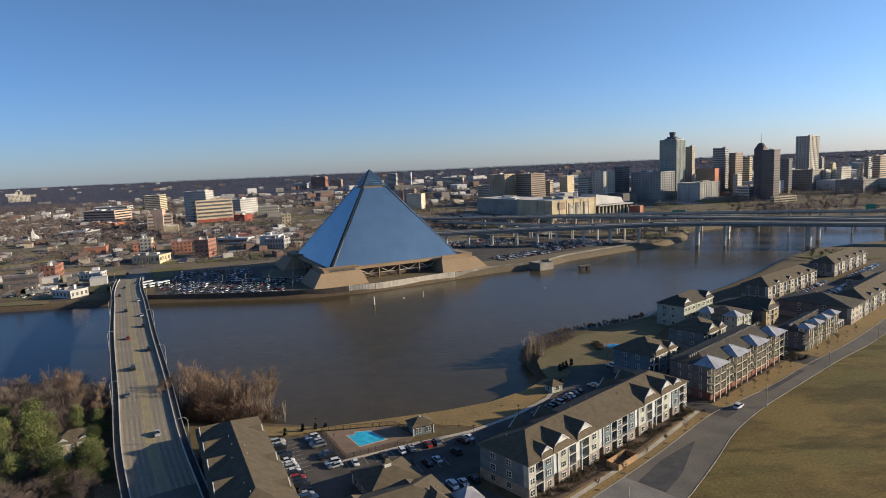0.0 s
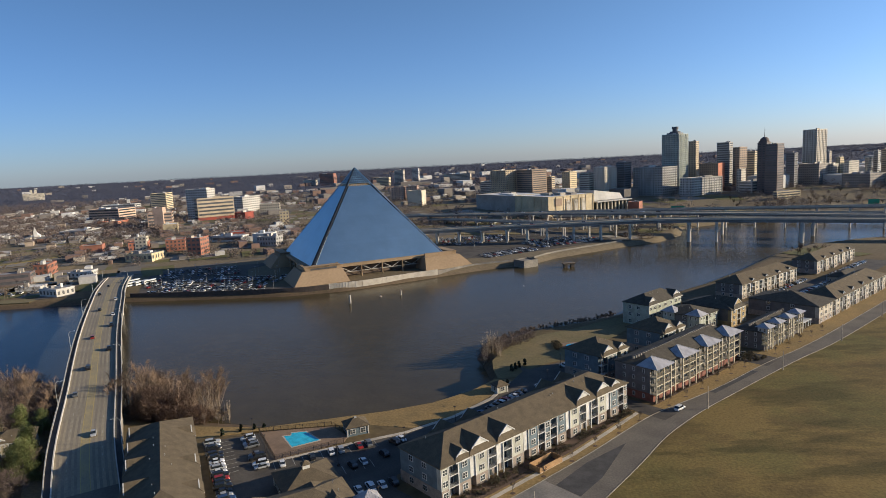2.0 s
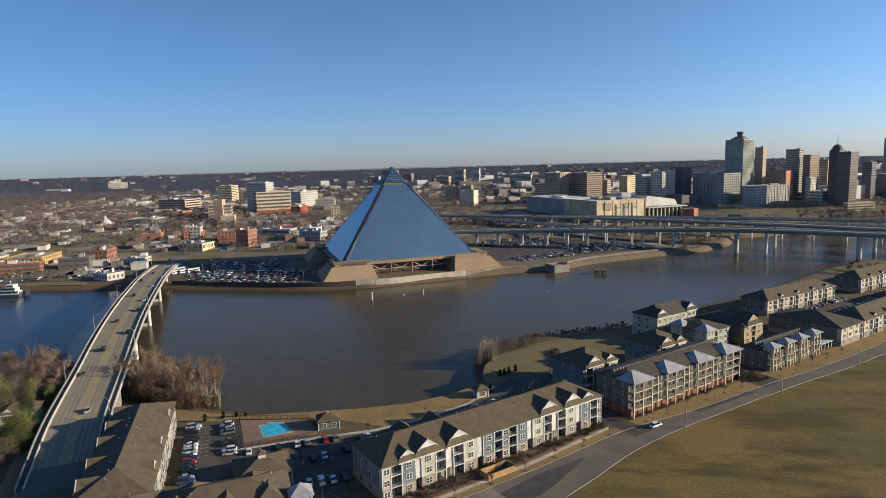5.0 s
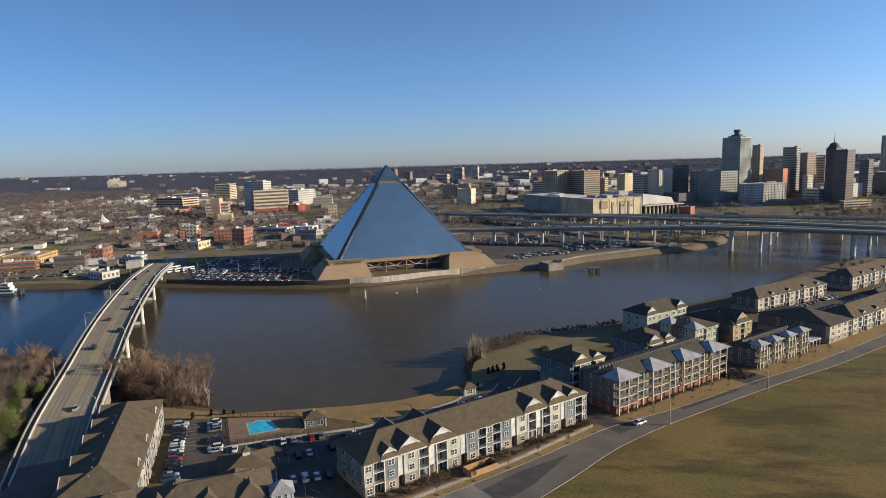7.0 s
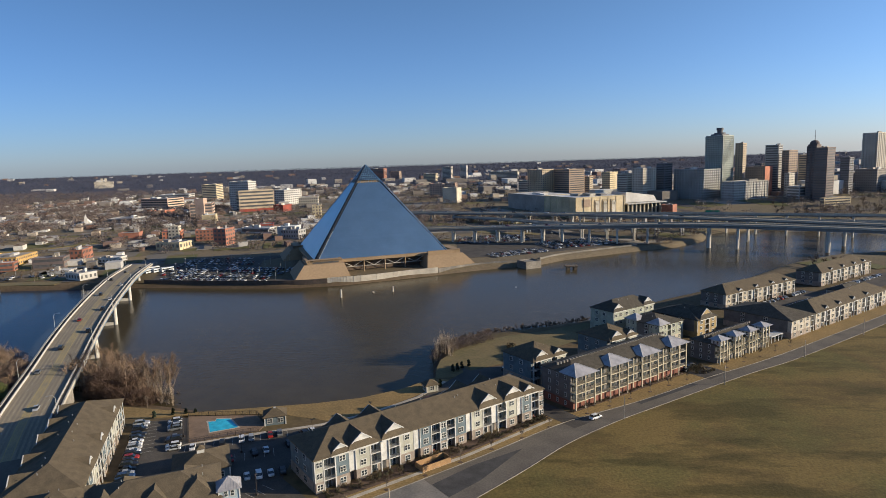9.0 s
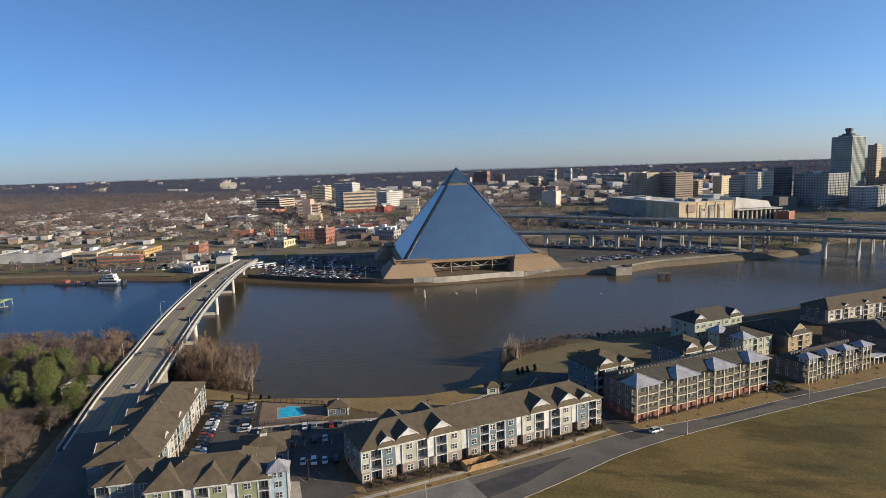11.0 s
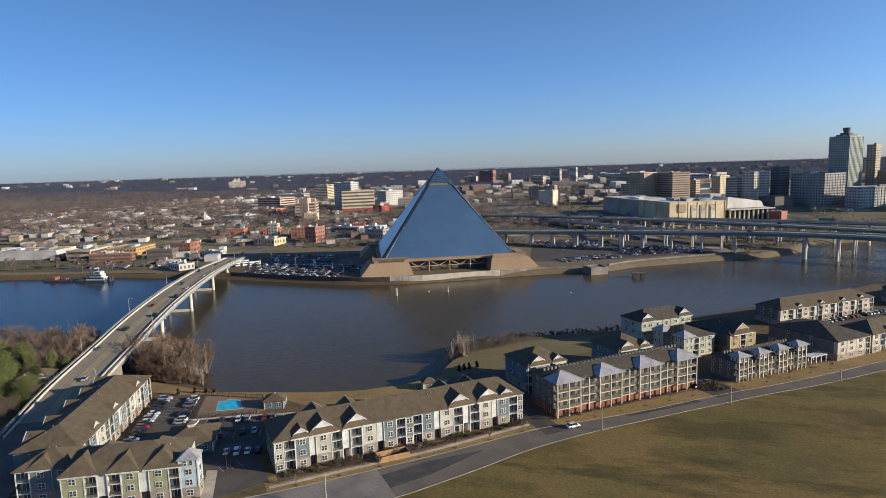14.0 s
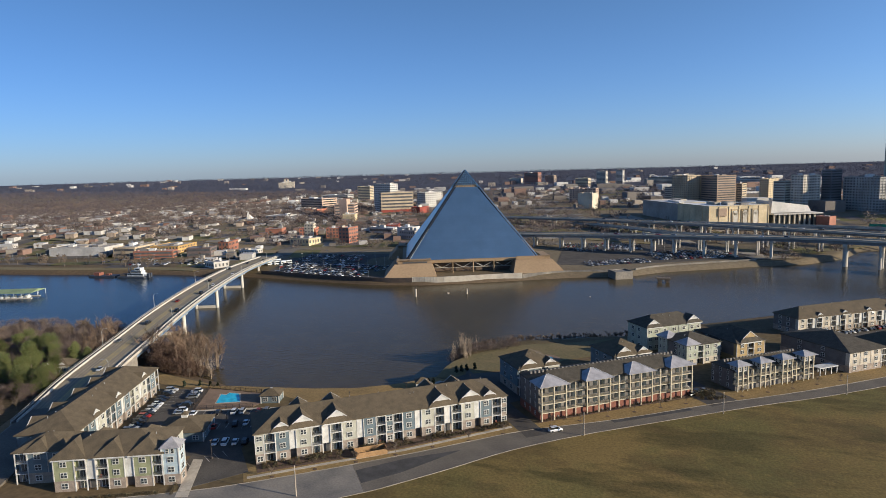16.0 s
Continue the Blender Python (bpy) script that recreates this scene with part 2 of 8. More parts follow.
def far_ground_mat():
    """Land: bare winter grass and earth, mud on the river banks, grey-brown built-up land towards the city."""
    m = mat("winter_ground", (0.14, 0.10, 0.052), 0.95, 0, 0.018, 0.22, 0.3, 0, (0.10, 0.08, 0.038), 26, spec=0.2)
    nt = m.node_tree
    N, Lk = nt.nodes, nt.links
    mix = next(n for n in N if n.type == "MIX")
    pos = N.new("ShaderNodeNewGeometry")
    sep = N.new("ShaderNodeSeparateXYZ")
    Lk.new(pos.outputs["Position"], sep.inputs[0])
    noise_n = N.new("ShaderNodeTexNoise")
    noise_n.inputs["Scale"].default_value = 0.3
    Lk.new(pos.outputs["Position"], noise_n.inputs["Vector"])
    add = N.new("ShaderNodeMath")
    add.operation = "MULTIPLY_ADD"
    add.inputs[1].default_value = 3.0
    Lk.new(noise_n.outputs["Fac"], add.inputs[0])
    Lk.new(sep.outputs["Z"], add.inputs[2])
    mr = N.new("ShaderNodeMapRange")
    mr.inputs["From Min"].default_value, mr.inputs["From Max"].default_value = -4.0, 0.6
    Lk.new(add.outputs[0], mr.inputs["Value"])
    mud = N.new("ShaderNodeMix")
    mud.data_type = "RGBA"
    mud.inputs["A"].default_value = (0.095, 0.067, 0.042, 1)
    Lk.new(mr.outputs["Result"], mud.inputs["Factor"])
    Lk.new(mix.outputs["Result"], mud.inputs["B"])
    city = N.new("ShaderNodeMapRange")
    city.inputs["From Min"].default_value, city.inputs["From Max"].default_value = 440, 560
    Lk.new(sep.outputs["Y"], city.inputs["Value"])
    cm = N.new("ShaderNodeMix")
    cm.data_type = "RGBA"
    cm.inputs["B"].default_value = (0.19, 0.16, 0.108, 1)
    fac = N.new("ShaderNodeMath")
    fac.operation = "MULTIPLY"
    fac.inputs[1].default_value = 0.65
    Lk.new(city.outputs["Result"], fac.inputs[0])
    Lk.new(fac.outputs[0], cm.inputs["Factor"])
    Lk.new(mud.outputs["Result"], cm.inputs["A"])
    wild = N.new("ShaderNodeMapRange")                # forest floor beyond the last streets, distance haze put into its bluish colour
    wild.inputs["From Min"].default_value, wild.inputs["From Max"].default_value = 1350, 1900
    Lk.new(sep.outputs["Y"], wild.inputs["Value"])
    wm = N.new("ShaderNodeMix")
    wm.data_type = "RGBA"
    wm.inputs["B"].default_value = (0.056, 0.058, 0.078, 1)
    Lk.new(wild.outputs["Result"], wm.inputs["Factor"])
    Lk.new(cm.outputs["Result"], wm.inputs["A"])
    scale_n = next(n for n in N if n.type == "VECT_MATH")
    Lk.new(wm.outputs["Result"], scale_n.inputs[0])
    return m


def field_mat():
    """Wide mown field: brown grass with greener stretches and bare streaks."""
    m = mat("mown_field", (0.18, 0.126, 0.042), 0.95, 0, 0.02, 0.2, 0.8, 0, (0.14, 0.104, 0.034), 60, spec=0.2)
    nt = m.node_tree
    N, Lk = nt.nodes, nt.links
    mul = next(n for n in N if n.type == "VECT_MATH")
    mix = next(n for n in N if n.type == "MIX")
    pos = N.new("ShaderNodeNewGeometry")
    last = mix.outputs["Result"]
    # bare brown patches, green flushes, and thin worn streaks along the mowing
    for scale, lo, hi, amount, col, stretch_by in ((0.05, 0.48, 0.60, 0.8, (0.10, 0.07, 0.026), (0.6, 1, 1)), (0.022, 0.49, 0.60, 0.5, (0.098, 0.098, 0.030), (1, 1, 1)),
                                                   (0.30, 0.52, 0.72, 0.5, (0.19, 0.135, 0.042), (1, 1, 1)), (0.07, 0.52, 0.62, 0.75, (0.060, 0.050, 0.016), (0.35, 1.0, 1))):
        mp = N.new("ShaderNodeMapping")
        mp.inputs["Rotation"].default_value = (0, 0, radians(-35))
        mp.inputs["Scale"].default_value = stretch_by
        Lk.new(pos.outputs["Position"], mp.inputs["Vector"])
        nz = N.new("ShaderNodeTexNoise")
        nz.inputs["Scale"].default_value = scale
        nz.inputs["Detail"].default_value = 7
        nz.inputs["Roughness"].default_value = 0.62
        Lk.new(mp.outputs["Vector"], nz.inputs["Vector"])
        mr = N.new("ShaderNodeMapRange")
        mr.inputs["From Min"].default_value, mr.inputs["From Max"].default_value = lo, hi
        mr.inputs["To Max"].default_value = amount
        Lk.new(nz.outputs["Fac"], mr.inputs["Value"])
        mx = N.new("ShaderNodeMix")
        mx.data_type = "RGBA"
        mx.inputs["B"].default_value = (*col, 1)
        Lk.new(last, mx.inputs["A"])
        Lk.new(mr.outputs["Result"], mx.inputs["Factor"])
        last = mx.outputs["Result"]
    Lk.new(last, mul.inputs[0])
    return m


def water_mat():
    m = mat("muddy_water", (0.072, 0.055, 0.026), 0.2, 0, 0.006, 0.1, 0.0, 0, (0.058, 0.047, 0.025), 20, spec=0.1)
    nt = m.node_tree
    b = nt.nodes["Principled BSDF"]
    pos = nt.nodes.new("ShaderNodeNewGeometry")
    w = nt.nodes.new("ShaderNodeTexNoise")
    w.inputs["Scale"].default_value = 0.55
    w.inputs["Detail"].default_value = 4
    nt.links.new(pos.outputs["Position"], w.inputs["Vector"])
    sep = nt.nodes.new("ShaderNodeSeparateXYZ")
    nt.links.new(pos.outputs["Position"], sep.inputs[0])
    ma = nt.nodes.new("ShaderNodeMath")
    ma.operation = "MULTIPLY_ADD"
    ma.inputs[1].default_value = 0.52
    nt.links.new(sep.outputs["Y"], ma.inputs[0])
    nt.links.new(sep.outputs["X"], ma.inputs[2])
    mr = nt.nodes.new("ShaderNodeMapRange")
    mr.interpolation_type = "SMOOTHSTEP"
    mr.inputs["From Min"].default_value, mr.inputs["From Max"].default_value = -60, 40
    nt.links.new(ma.outputs[0], mr.inputs["Value"])
    reflect_mix = nt.nodes.new("ShaderNodeMix")            # blue sky reflection beyond the bridge put into the colour; muddy brown channel
    reflect_mix.data_type = "RGBA"
    reflect_mix.inputs["A"].default_value = (0.022, 0.034, 0.05, 1)
    nt.links.new(mr.outputs["Result"], reflect_mix.inputs["Factor"])
    mix = next(n for n in nt.nodes if n.type == "MIX" and n != reflect_mix)
    nt.links.new(mix.outputs["Result"], reflect_mix.inputs["B"])
    nt.links.new(reflect_mix.outputs["Result"], next(n for n in nt.nodes if n.type == "VECT_MATH").inputs[0])
    bp = nt.nodes.new("ShaderNodeBump")
    bp.inputs["Strength"].default_value = 0.35
    bp.inputs["Distance"].default_value = 0.3
    nt.links.new(w.outputs["Fac"], bp.inputs["Height"])
    nt.links.new(bp.outputs["Normal"], b.inputs["Normal"])
    return m


M["ground"], M["field"], M["water"] = far_ground_mat(), field_mat(), water_mat()

# ---- mesh helpers ----


def box(bm, x0, x1, y0, y1, z0, z1, m=None):
    vs = [bm.verts.new((x, y, z)) for z in (z0, z1) for x, y in ((x0, y0), (x1, y0), (x1, y1), (x0, y1))]
    if m is not None:
        for v in vs:
            v.co = m @ v.co
    for f in ((3, 2, 1, 0), (4, 5, 6, 7), (0, 1, 5, 4), (1, 2, 6, 5), (2, 3, 7, 6), (3, 0, 4, 7)):
        bm.faces.new([vs[i] for i in f])
    return vs


def prism(bm, pts, z0, z1):
    lo = [bm.verts.new((p[0], p[1], z0)) for p in pts]
    hi = [bm.verts.new((p[0], p[1], z1)) for p in pts]
    n = len(pts)
    bm.faces.new(hi)
    bm.faces.new(lo[::-1])
    for i in range(n):
        bm.faces.new((lo[i], lo[(i + 1) % n], hi[(i + 1) % n], hi[i]))


def solid(bm, verts, faces):
    vs = [bm.verts.new(v) for v in verts]
    for f in faces:
        bm.faces.new([vs[i] for i in f])
    return vs


def tube(bm, a, b, r0, r1, n=6):
    a, b = Vector(a), Vector(b)
    d = (b - a).normalized()
    s = d.orthogonal().normalized()
    t = d.cross(s)
    ra = [bm.verts.new(a + r0 * (math.cos(6.2832 * i / n) * s + math.sin(6.2832 * i / n) * t)) for i in range(n)]
    rb = [bm.verts.new(b + r1 * (math.cos(6.2832 * i / n) * s + math.sin(6.2832 * i / n) * t)) for i in range(n)]
    for i in range(n):
        bm.faces.new((ra[i], ra[(i + 1) % n], rb[(i + 1) % n], rb[i]))
    bm.faces.new(ra[::-1])
    bm.faces.new(rb)


def mesh_of(name, bm, material):
    bmesh.ops.recalc_face_normals(bm, faces=bm.faces)
    me = bpy.data.meshes.new(name)
    bm.to_mesh(me)
    bm.free()
    me.materials.append(material)
    return me


def raw_mesh(name, verts, faces, material):
    me = bpy.data.meshes.new(name)
    me.from_pydata(verts, [], faces)
    me.materials.append(material)
    return me


def part(name, bm, material, parent, label=""):
    ob = new(name, mesh_of(name, bm, material))
    ob.parent = parent
    return tagged(ob, label)


def piece(name, me, parent, m):
    ob = new(name, me)
    ob.parent = parent
    ob.matrix_basis = m
    return ob


def thing(name, m, label, category, group=""):
    ob = new(name)
    ob.empty_display_size = 0.5
    ob.matrix_basis = m
    return tagged(ob, label, category, group)


def structure(name, bm, material, label=""):
    ob = new(name, mesh_of(name, bm, material))
    return tagged(ob, label, "", "", "structure")


def B_():
    return bmesh.new()


NEAR_Z = -1.8                                         # the near shore's level
ORIGIN, SLANT = Vector((18.8, 153.3, NEAR_Z)), 41.7      # the street's own axes: u along it, v towards the river
UU = Vector((math.cos(radians(SLANT)), math.sin(radians(SLANT)), 0))
VV = Vector((-UU.y, UU.x, 0))


def uv(u, v, z=0.0):
    return ORIGIN + u * UU + v * VV + Vector((0, 0, z))


def uvpose(u, v, z=0.0, turn=0.0):
    p = uv(u, v, z)
    return pose(p.x, p.y, p.z, 0, 0, SLANT + turn)


# ---- land and water ----
WATER_Z = -6.0
HARBOUR = [(-1400, 150), (-420, 195), (-240, 240), (-200, 255), (-160, 258), (-118, 236), (-75, 224), (-42, 216), (0, 227), (16, 230), (27, 237), (33, 246), (36, 256), (34, 271), (31, 284),
           (35, 294), (43, 305), (54, 320), (66, 326), (82, 332), (96, 338), (112, 350), (130, 372), (186, 420), (225, 458), (285, 524), (330, 560), (400, 585), (520, 560), (760, 430), (1700, 100),
           (1900, 640), (900, 745), (490, 766), (350, 763), (285, 730), (262, 672), (226, 631), (190, 613), (166, 597), (112, 562), (88, 536), (40, 516), (-17, 481),
           (-64, 455), (-106, 446), (-226, 452), (-294, 446), (-340, 441), (-445, 412), (-900, 330), (-1400, 260)]
HP = np.array(HARBOUR, float)


def shore_distance(x, y):
    """Distance to the harbour's edge, minus inside."""
    px, py = x[..., None], y[..., None]
    a, b = HP, np.roll(HP, -1, 0)
    dx, dy = b[:, 0] - a[:, 0], b[:, 1] - a[:, 1]
    t = np.clip(((px - a[:, 0]) * dx + (py - a[:, 1]) * dy) / (dx * dx + dy * dy), 0, 1)
    d = np.sqrt(np.min((px - a[:, 0] - t * dx) ** 2 + (py - a[:, 1] - t * dy) ** 2, -1))
    cross = ((a[:, 1] > py) != (b[:, 1] > py)) & (px < dx * (py - a[:, 1]) / np.where(dy == 0, 1e-9, dy) + a[:, 0])
    inside = np.sum(cross, -1) % 2 == 1
    return np.where(inside, -d, d)


def far_rise(x, y):
    d = np.hypot(x - 60, y)
    return np.interp(d, [0, 550, 1500, 5000], [0, 0, 13, 43])


def land_height(x, y):
    x, y = np.asarray(x, float), np.asarray(y, float)
    s = shore_distance(x, y)
    near = y < 300 + 0.55 * (x - 40)
    bank = np.where(near, np.interp(x, [10, 32], [16.0, 5.0]), 7.0)
    top = np.where(near, NEAR_Z, -2.5)
    ramp = np.clip(s / bank, -0.6, 1.0)
    z = WATER_Z - 0.2 + (top - WATER_Z + 0.2) * np.where(ramp > 0, ramp * ramp * (3 - 2 * ramp) * 0.5 + ramp * 0.5, ramp)
    k = np.clip((s - 150) / 100, 0, 1)
    return np.where(s >= bank, np.where(near, far_rise(x, y) + top, far_rise(x, y) * k + top * (1 - k)), z)


def gz(x, y):
    return float(land_height(np.array([x]), np.array([y]))[0])


def axis(fine0, fine1, step, far0, far1):
    a = list(np.arange(fine0, fine1, step))
    s, v = step, fine1
    while v < far1:
        a.append(v)
        s *= 1.25
        v += s
    a.append(far1)
    s, v = step * 1.25, fine0 - step * 1.25
    while v > far0:
        a.insert(0, v)
        s *= 1.25
        v -= s
    a.insert(0, far0)
    return np.array(a)


def build_ground():
    xs, ys = axis(-460, 440, 4.0, -6500, 6500), axis(60, 800, 4.0, -2500, 6500)
    X, Y = np.meshgrid(xs, ys)
    Z = np.vstack([land_height(X[i], Y[i]) for i in range(len(ys))])
    n = len(xs)
    verts = np.stack([X, Y, Z], -1).reshape(-1, 3).tolist()
    faces = [(j * n + i, j * n + i + 1, (j + 1) * n + i + 1, (j + 1) * n + i) for j in range(len(ys) - 1) for i in range(n - 1)]
    ob = new("ground", raw_mesh("ground", verts, faces, M["ground"]))
    ob.data.shade_smooth()
    tagged(ob, "brown winter land running out to a flat horizon", "ground", "", "structure")
    bm = B_()
    vs = [bm.verts.new((x, y, WATER_Z)) for x, y in ((-1500, 60), (1950, 60), (1950, 800), (-1500, 800))]
    bm.faces.new(vs)
    structure("water", bm, M["water"], "calm muddy brown harbour water")


build_ground()


def sheet(name, pts, z, material, label, kind="structure"):
    """A thin laid surface, 4 cm thick, on level ground."""
    bm = B_()
    if z > 0:
        z += NEAR_Z
    prism(bm, pts, z - 0.25, z)
    ob = new(name, mesh_of(name, bm, material))
    return tagged(ob, label, "", "", kind)


def uvs(*pts):
    return [(uv(u, v).x, uv(u, v).y) for u, v in pts]


def strip_sheet(name, centre, half, z, material, label):
    """A laid strip along a centre line."""
    left, right = [], []
    for i, p in enumerate(centre):
        a, b = centre[max(i - 1, 0)], centre[min(i + 1, len(centre) - 1)]
        d = (Vector(b[:2]) - Vector(a[:2])).normalized()
        n = Vector((-d.y, d.x))
        left.append(Vector(p[:2]) + n * half)
        right.append(Vector(p[:2]) - n * half)
    return sheet(name, [tuple(q) for q in right + left[::-1]], z, material, label)


# the street beside the field: broad where it leaves the avenue, narrower along the flats
FIELD_EDGE = [(-160, 2), (-60, -12), (-20, -24), (10, -28.6), (27.5, -28.6), (36, -27.6), (54, -24.6), (76, -20.4), (100, -19), (124, -19.6), (150, -20.5), (178, -21.9), (205, -24.2), (250, -25), (330, -25), (460, -25)]
VERGE_EDGE = [(-160, 16), (-60, -2), (-20, -9), (-4, -10.6), (18, -11), (27.5, -10.9), (50, -10.4), (80, -8.7), (95, -9.6), (115, -12), (133, -13.2), (160, -14), (200, -17), (250, -17.6), (330, -17.6), (460, -17.6)]


def stretch(edge, u0, u1):
    return [p for p in edge if u0 <= p[0] <= u1]


sheet("road", uvs(*(stretch(FIELD_EDGE, 27, 500) + stretch(VERGE_EDGE, 27, 500)[::-1])), 0.05, M["street"], "worn grey asphalt street beside the field")
sheet("road_concrete", uvs(*(stretch(FIELD_EDGE, -200, 28) + stretch(VERGE_EDGE, -200, 28)[::-1])), 0.055, M["street_pale"], "pale worn street surface near the avenue")
sheet("field", uvs(*([(u, v - 0.3) for u, v in FIELD_EDGE] + [(460, -400), (-160, -400)])), 0.03, M["field"], "wide mown field of brown and green grass")
sheet("lawn_verge", uvs(*([(u, v + 0.3) for u, v in stretch(VERGE_EDGE, -5, 500)] + [(460, -7.5), (330, -7.5), (230, -7), (165, -6), (92, -4.6), (84, -1), (-4, -1)])), 0.04, M["lawn"], "dormant tan lawn verge")

# ---- flats and houses on the near side ----


def window_mesh(w, h, lights=2):
    """A white casing slab, and one pane mesh that is set on it once for each light."""
    bm = B_()
    box(bm, -w / 2, w / 2, -0.10, 0, 0, h)
    casing = mesh_of("window", bm, M["trim"])
    bm = B_()
    pw = (w - 0.17 * (lights + 1)) / lights
    box(bm, -pw / 2, pw / 2, -0.125, -0.095, 0.17, h / 2 - 0.06)
    box(bm, -pw / 2, pw / 2, -0.125, -0.095, h / 2 + 0.06, h - 0.17)
    return casing, mesh_of("pane", bm, M["glass"]), [-w / 2 + 0.17 + pw / 2 + i * (pw + 0.17) for i in range(lights)]


WIN = window_mesh(1.9, 1.75)
WIN_SMALL = window_mesh(1.05, 1.6, 1)


def add_window(parent, x, y, z, turn=0.0, kind=WIN):
    w = piece("window", kind[0], parent, pose(x, y, z, 0, 0, turn))
    for px in kind[2]:
        piece("pane", kind[1], w, pose(px, 0, 0))


def hip_roof(bm, x0, x1, y0, y1, z, rise, hip0=True, hip1=True, over=0.6, thick=0.25):
    x0, x1, y0, y1 = x0 - over, x1 + over, y0 - over, y1 + over
    d = (y1 - y0) / 2
    ym = (y0 + y1) / 2
    d = min(d, (x1 - x0) / 2 - 0.01)
    a, b = (x0 + d if hip0 else x0), (x1 - d if hip1 else x1)
    solid(bm, [(x0, y0, z), (x1, y0, z), (x1, y1, z), (x0, y1, z), (x0, y0, z + thick), (x1, y0, z + thick), (x1, y1, z + thick), (x0, y1, z + thick),
               (a, ym, z + rise), (b, ym, z + rise)],
          [(3, 2, 1, 0), (0, 1, 5, 4), (1, 2, 6, 5), (2, 3, 7, 6), (3, 0, 4, 7), (4, 5, 9, 8), (6, 7, 8, 9), (5, 6, 9), (7, 4, 8)])


SKIRT = 0.42                                          # part of a cross gable's height that is roofed, below the white pediment


def cross_gable(roof, x, half, y0, z, slope, main_slope, front=True, depth=None, hip=False):
    """A gable that runs from the eave at y0 back into the main roof: a roofed skirt with a pediment over it, or hipped to the ridge."""
    rise = half * slope
    back = rise / main_slope + 0.4 if depth is None else depth
    s = 1 if front else -1
    k = 1.0 if hip else SKIRT
    yb, yg = y0 + s * back, y0 + s * (half * 0.95 if hip else 1.3)
    lo = [(x - half, y0, z), (x + half, y0, z), (x - half, y0 + s * 0.8, z - 0.05), (x + half, y0 + s * 0.8, z - 0.05), (x, yb, z + rise)]
    if hip:
        solid(roof, lo + [(x, yg, z + rise)], [(0, 1, 5), (1, 3, 4, 5), (0, 5, 4, 2), (0, 2, 3, 1), (2, 4, 3)])
    else:
        solid(roof, lo + [(x - half * (1 - k), yg, z + rise * k), (x + half * (1 - k), yg, z + rise * k), (x, yg, z + rise)],
              [(0, 1, 6, 5), (5, 6, 7), (1, 3, 4, 7, 6), (0, 5, 7, 4, 2), (0, 2, 3, 1), (2, 4, 3)])


def gable_face(parent, x, half, y, z, slope, material=None, s=-1):
    bm = B_()
    h = half * 0.88
    solid(bm, [(x - h, y, z + 0.1), (x + h, y, z + 0.1), (x, y, z + 0.1 + h * slope), (x - h, y + s * 0.14, z + 0.1), (x + h, y + s * 0.14, z + 0.1), (x, y + s * 0.14, z + 0.1 + h * slope)],
          [(0, 1, 2), (3, 4, 5), (0, 1, 4, 3), (1, 2, 5, 4), (2, 0, 3, 5)])
    g = part("gable", bm, material or M["trim"], parent, "" if material is not None and material != M["trim"] else "white gable with broad trim")
    bm = B_()
    for sx in (-1, 1):
        e, t, y0, y1 = half + 0.15, 0.34, y + s * 0.05, y + s * 0.3
        solid(bm, [(x + sx * e, yy, z + zz) for yy in (y0, y1) for zz in (-0.32, t - 0.32)] + [(x, yy, z + 0.12 + half * slope + zz) for yy in (y0, y1) for zz in (-0.36, t - 0.36)],
              [(0, 1, 3, 2), (4, 6, 7, 5), (0, 4, 5, 1), (2, 3, 7, 6), (1, 5, 7, 3), (0, 2, 6, 4)])
    part("rake_board", bm, M["trim"], g, "white rake boards")


def balcony(parent, x0, x1, y0, y1, z, rail=None):
    """One balcony: floor slab and a barred railing."""
    b = B_()
    box(b, x0, x1, y0, y1, z - 0.22, z)
    slab = part("balcony", b, M["trim"], parent)
    b = B_()
    box(b, x0 + 0.05, x1 - 0.05, y0 + 0.04, y0 + 0.1, z + 0.98, z + 1.06)
    n = int((x1 - x0) / 0.22)
    for i in range(n + 1):
        x = x0 + 0.06 + (x1 - x0 - 0.12) * i / n
        box(b, x - 0.02, x + 0.02, y0 + 0.05, y0 + 0.09, z, z + 1.0)
    r = part("railing", b, rail or M["rail"], slab)
    return r


def clutter(parent, x0, x1, y, z, seed):
    """A balcony chair or pot, as one small part."""
    rng = random.Random(seed)
    if rng.random() < 0.5:
        return
    x = rng.uniform(x0 + 0.4, x1 - 0.9)
    b = B_()
    box(b, x, x + 0.55, y + 0.5, y + 1.0, z + 0.35, z + 0.45)
    box(b, x, x + 0.55, y + 1.0, y + 1.08, z + 0.4, z + 0.95)
    for dx in (0.03, 0.47):
        for dy in (0.53, 0.95):
            box(b, x + dx, x + dx + 0.05, y + dy, y + dy + 0.05, z, z + 0.36)
    part("balcony_chair", b, M["brick"] if rng.random() < 0.3 else M["recess"], parent)


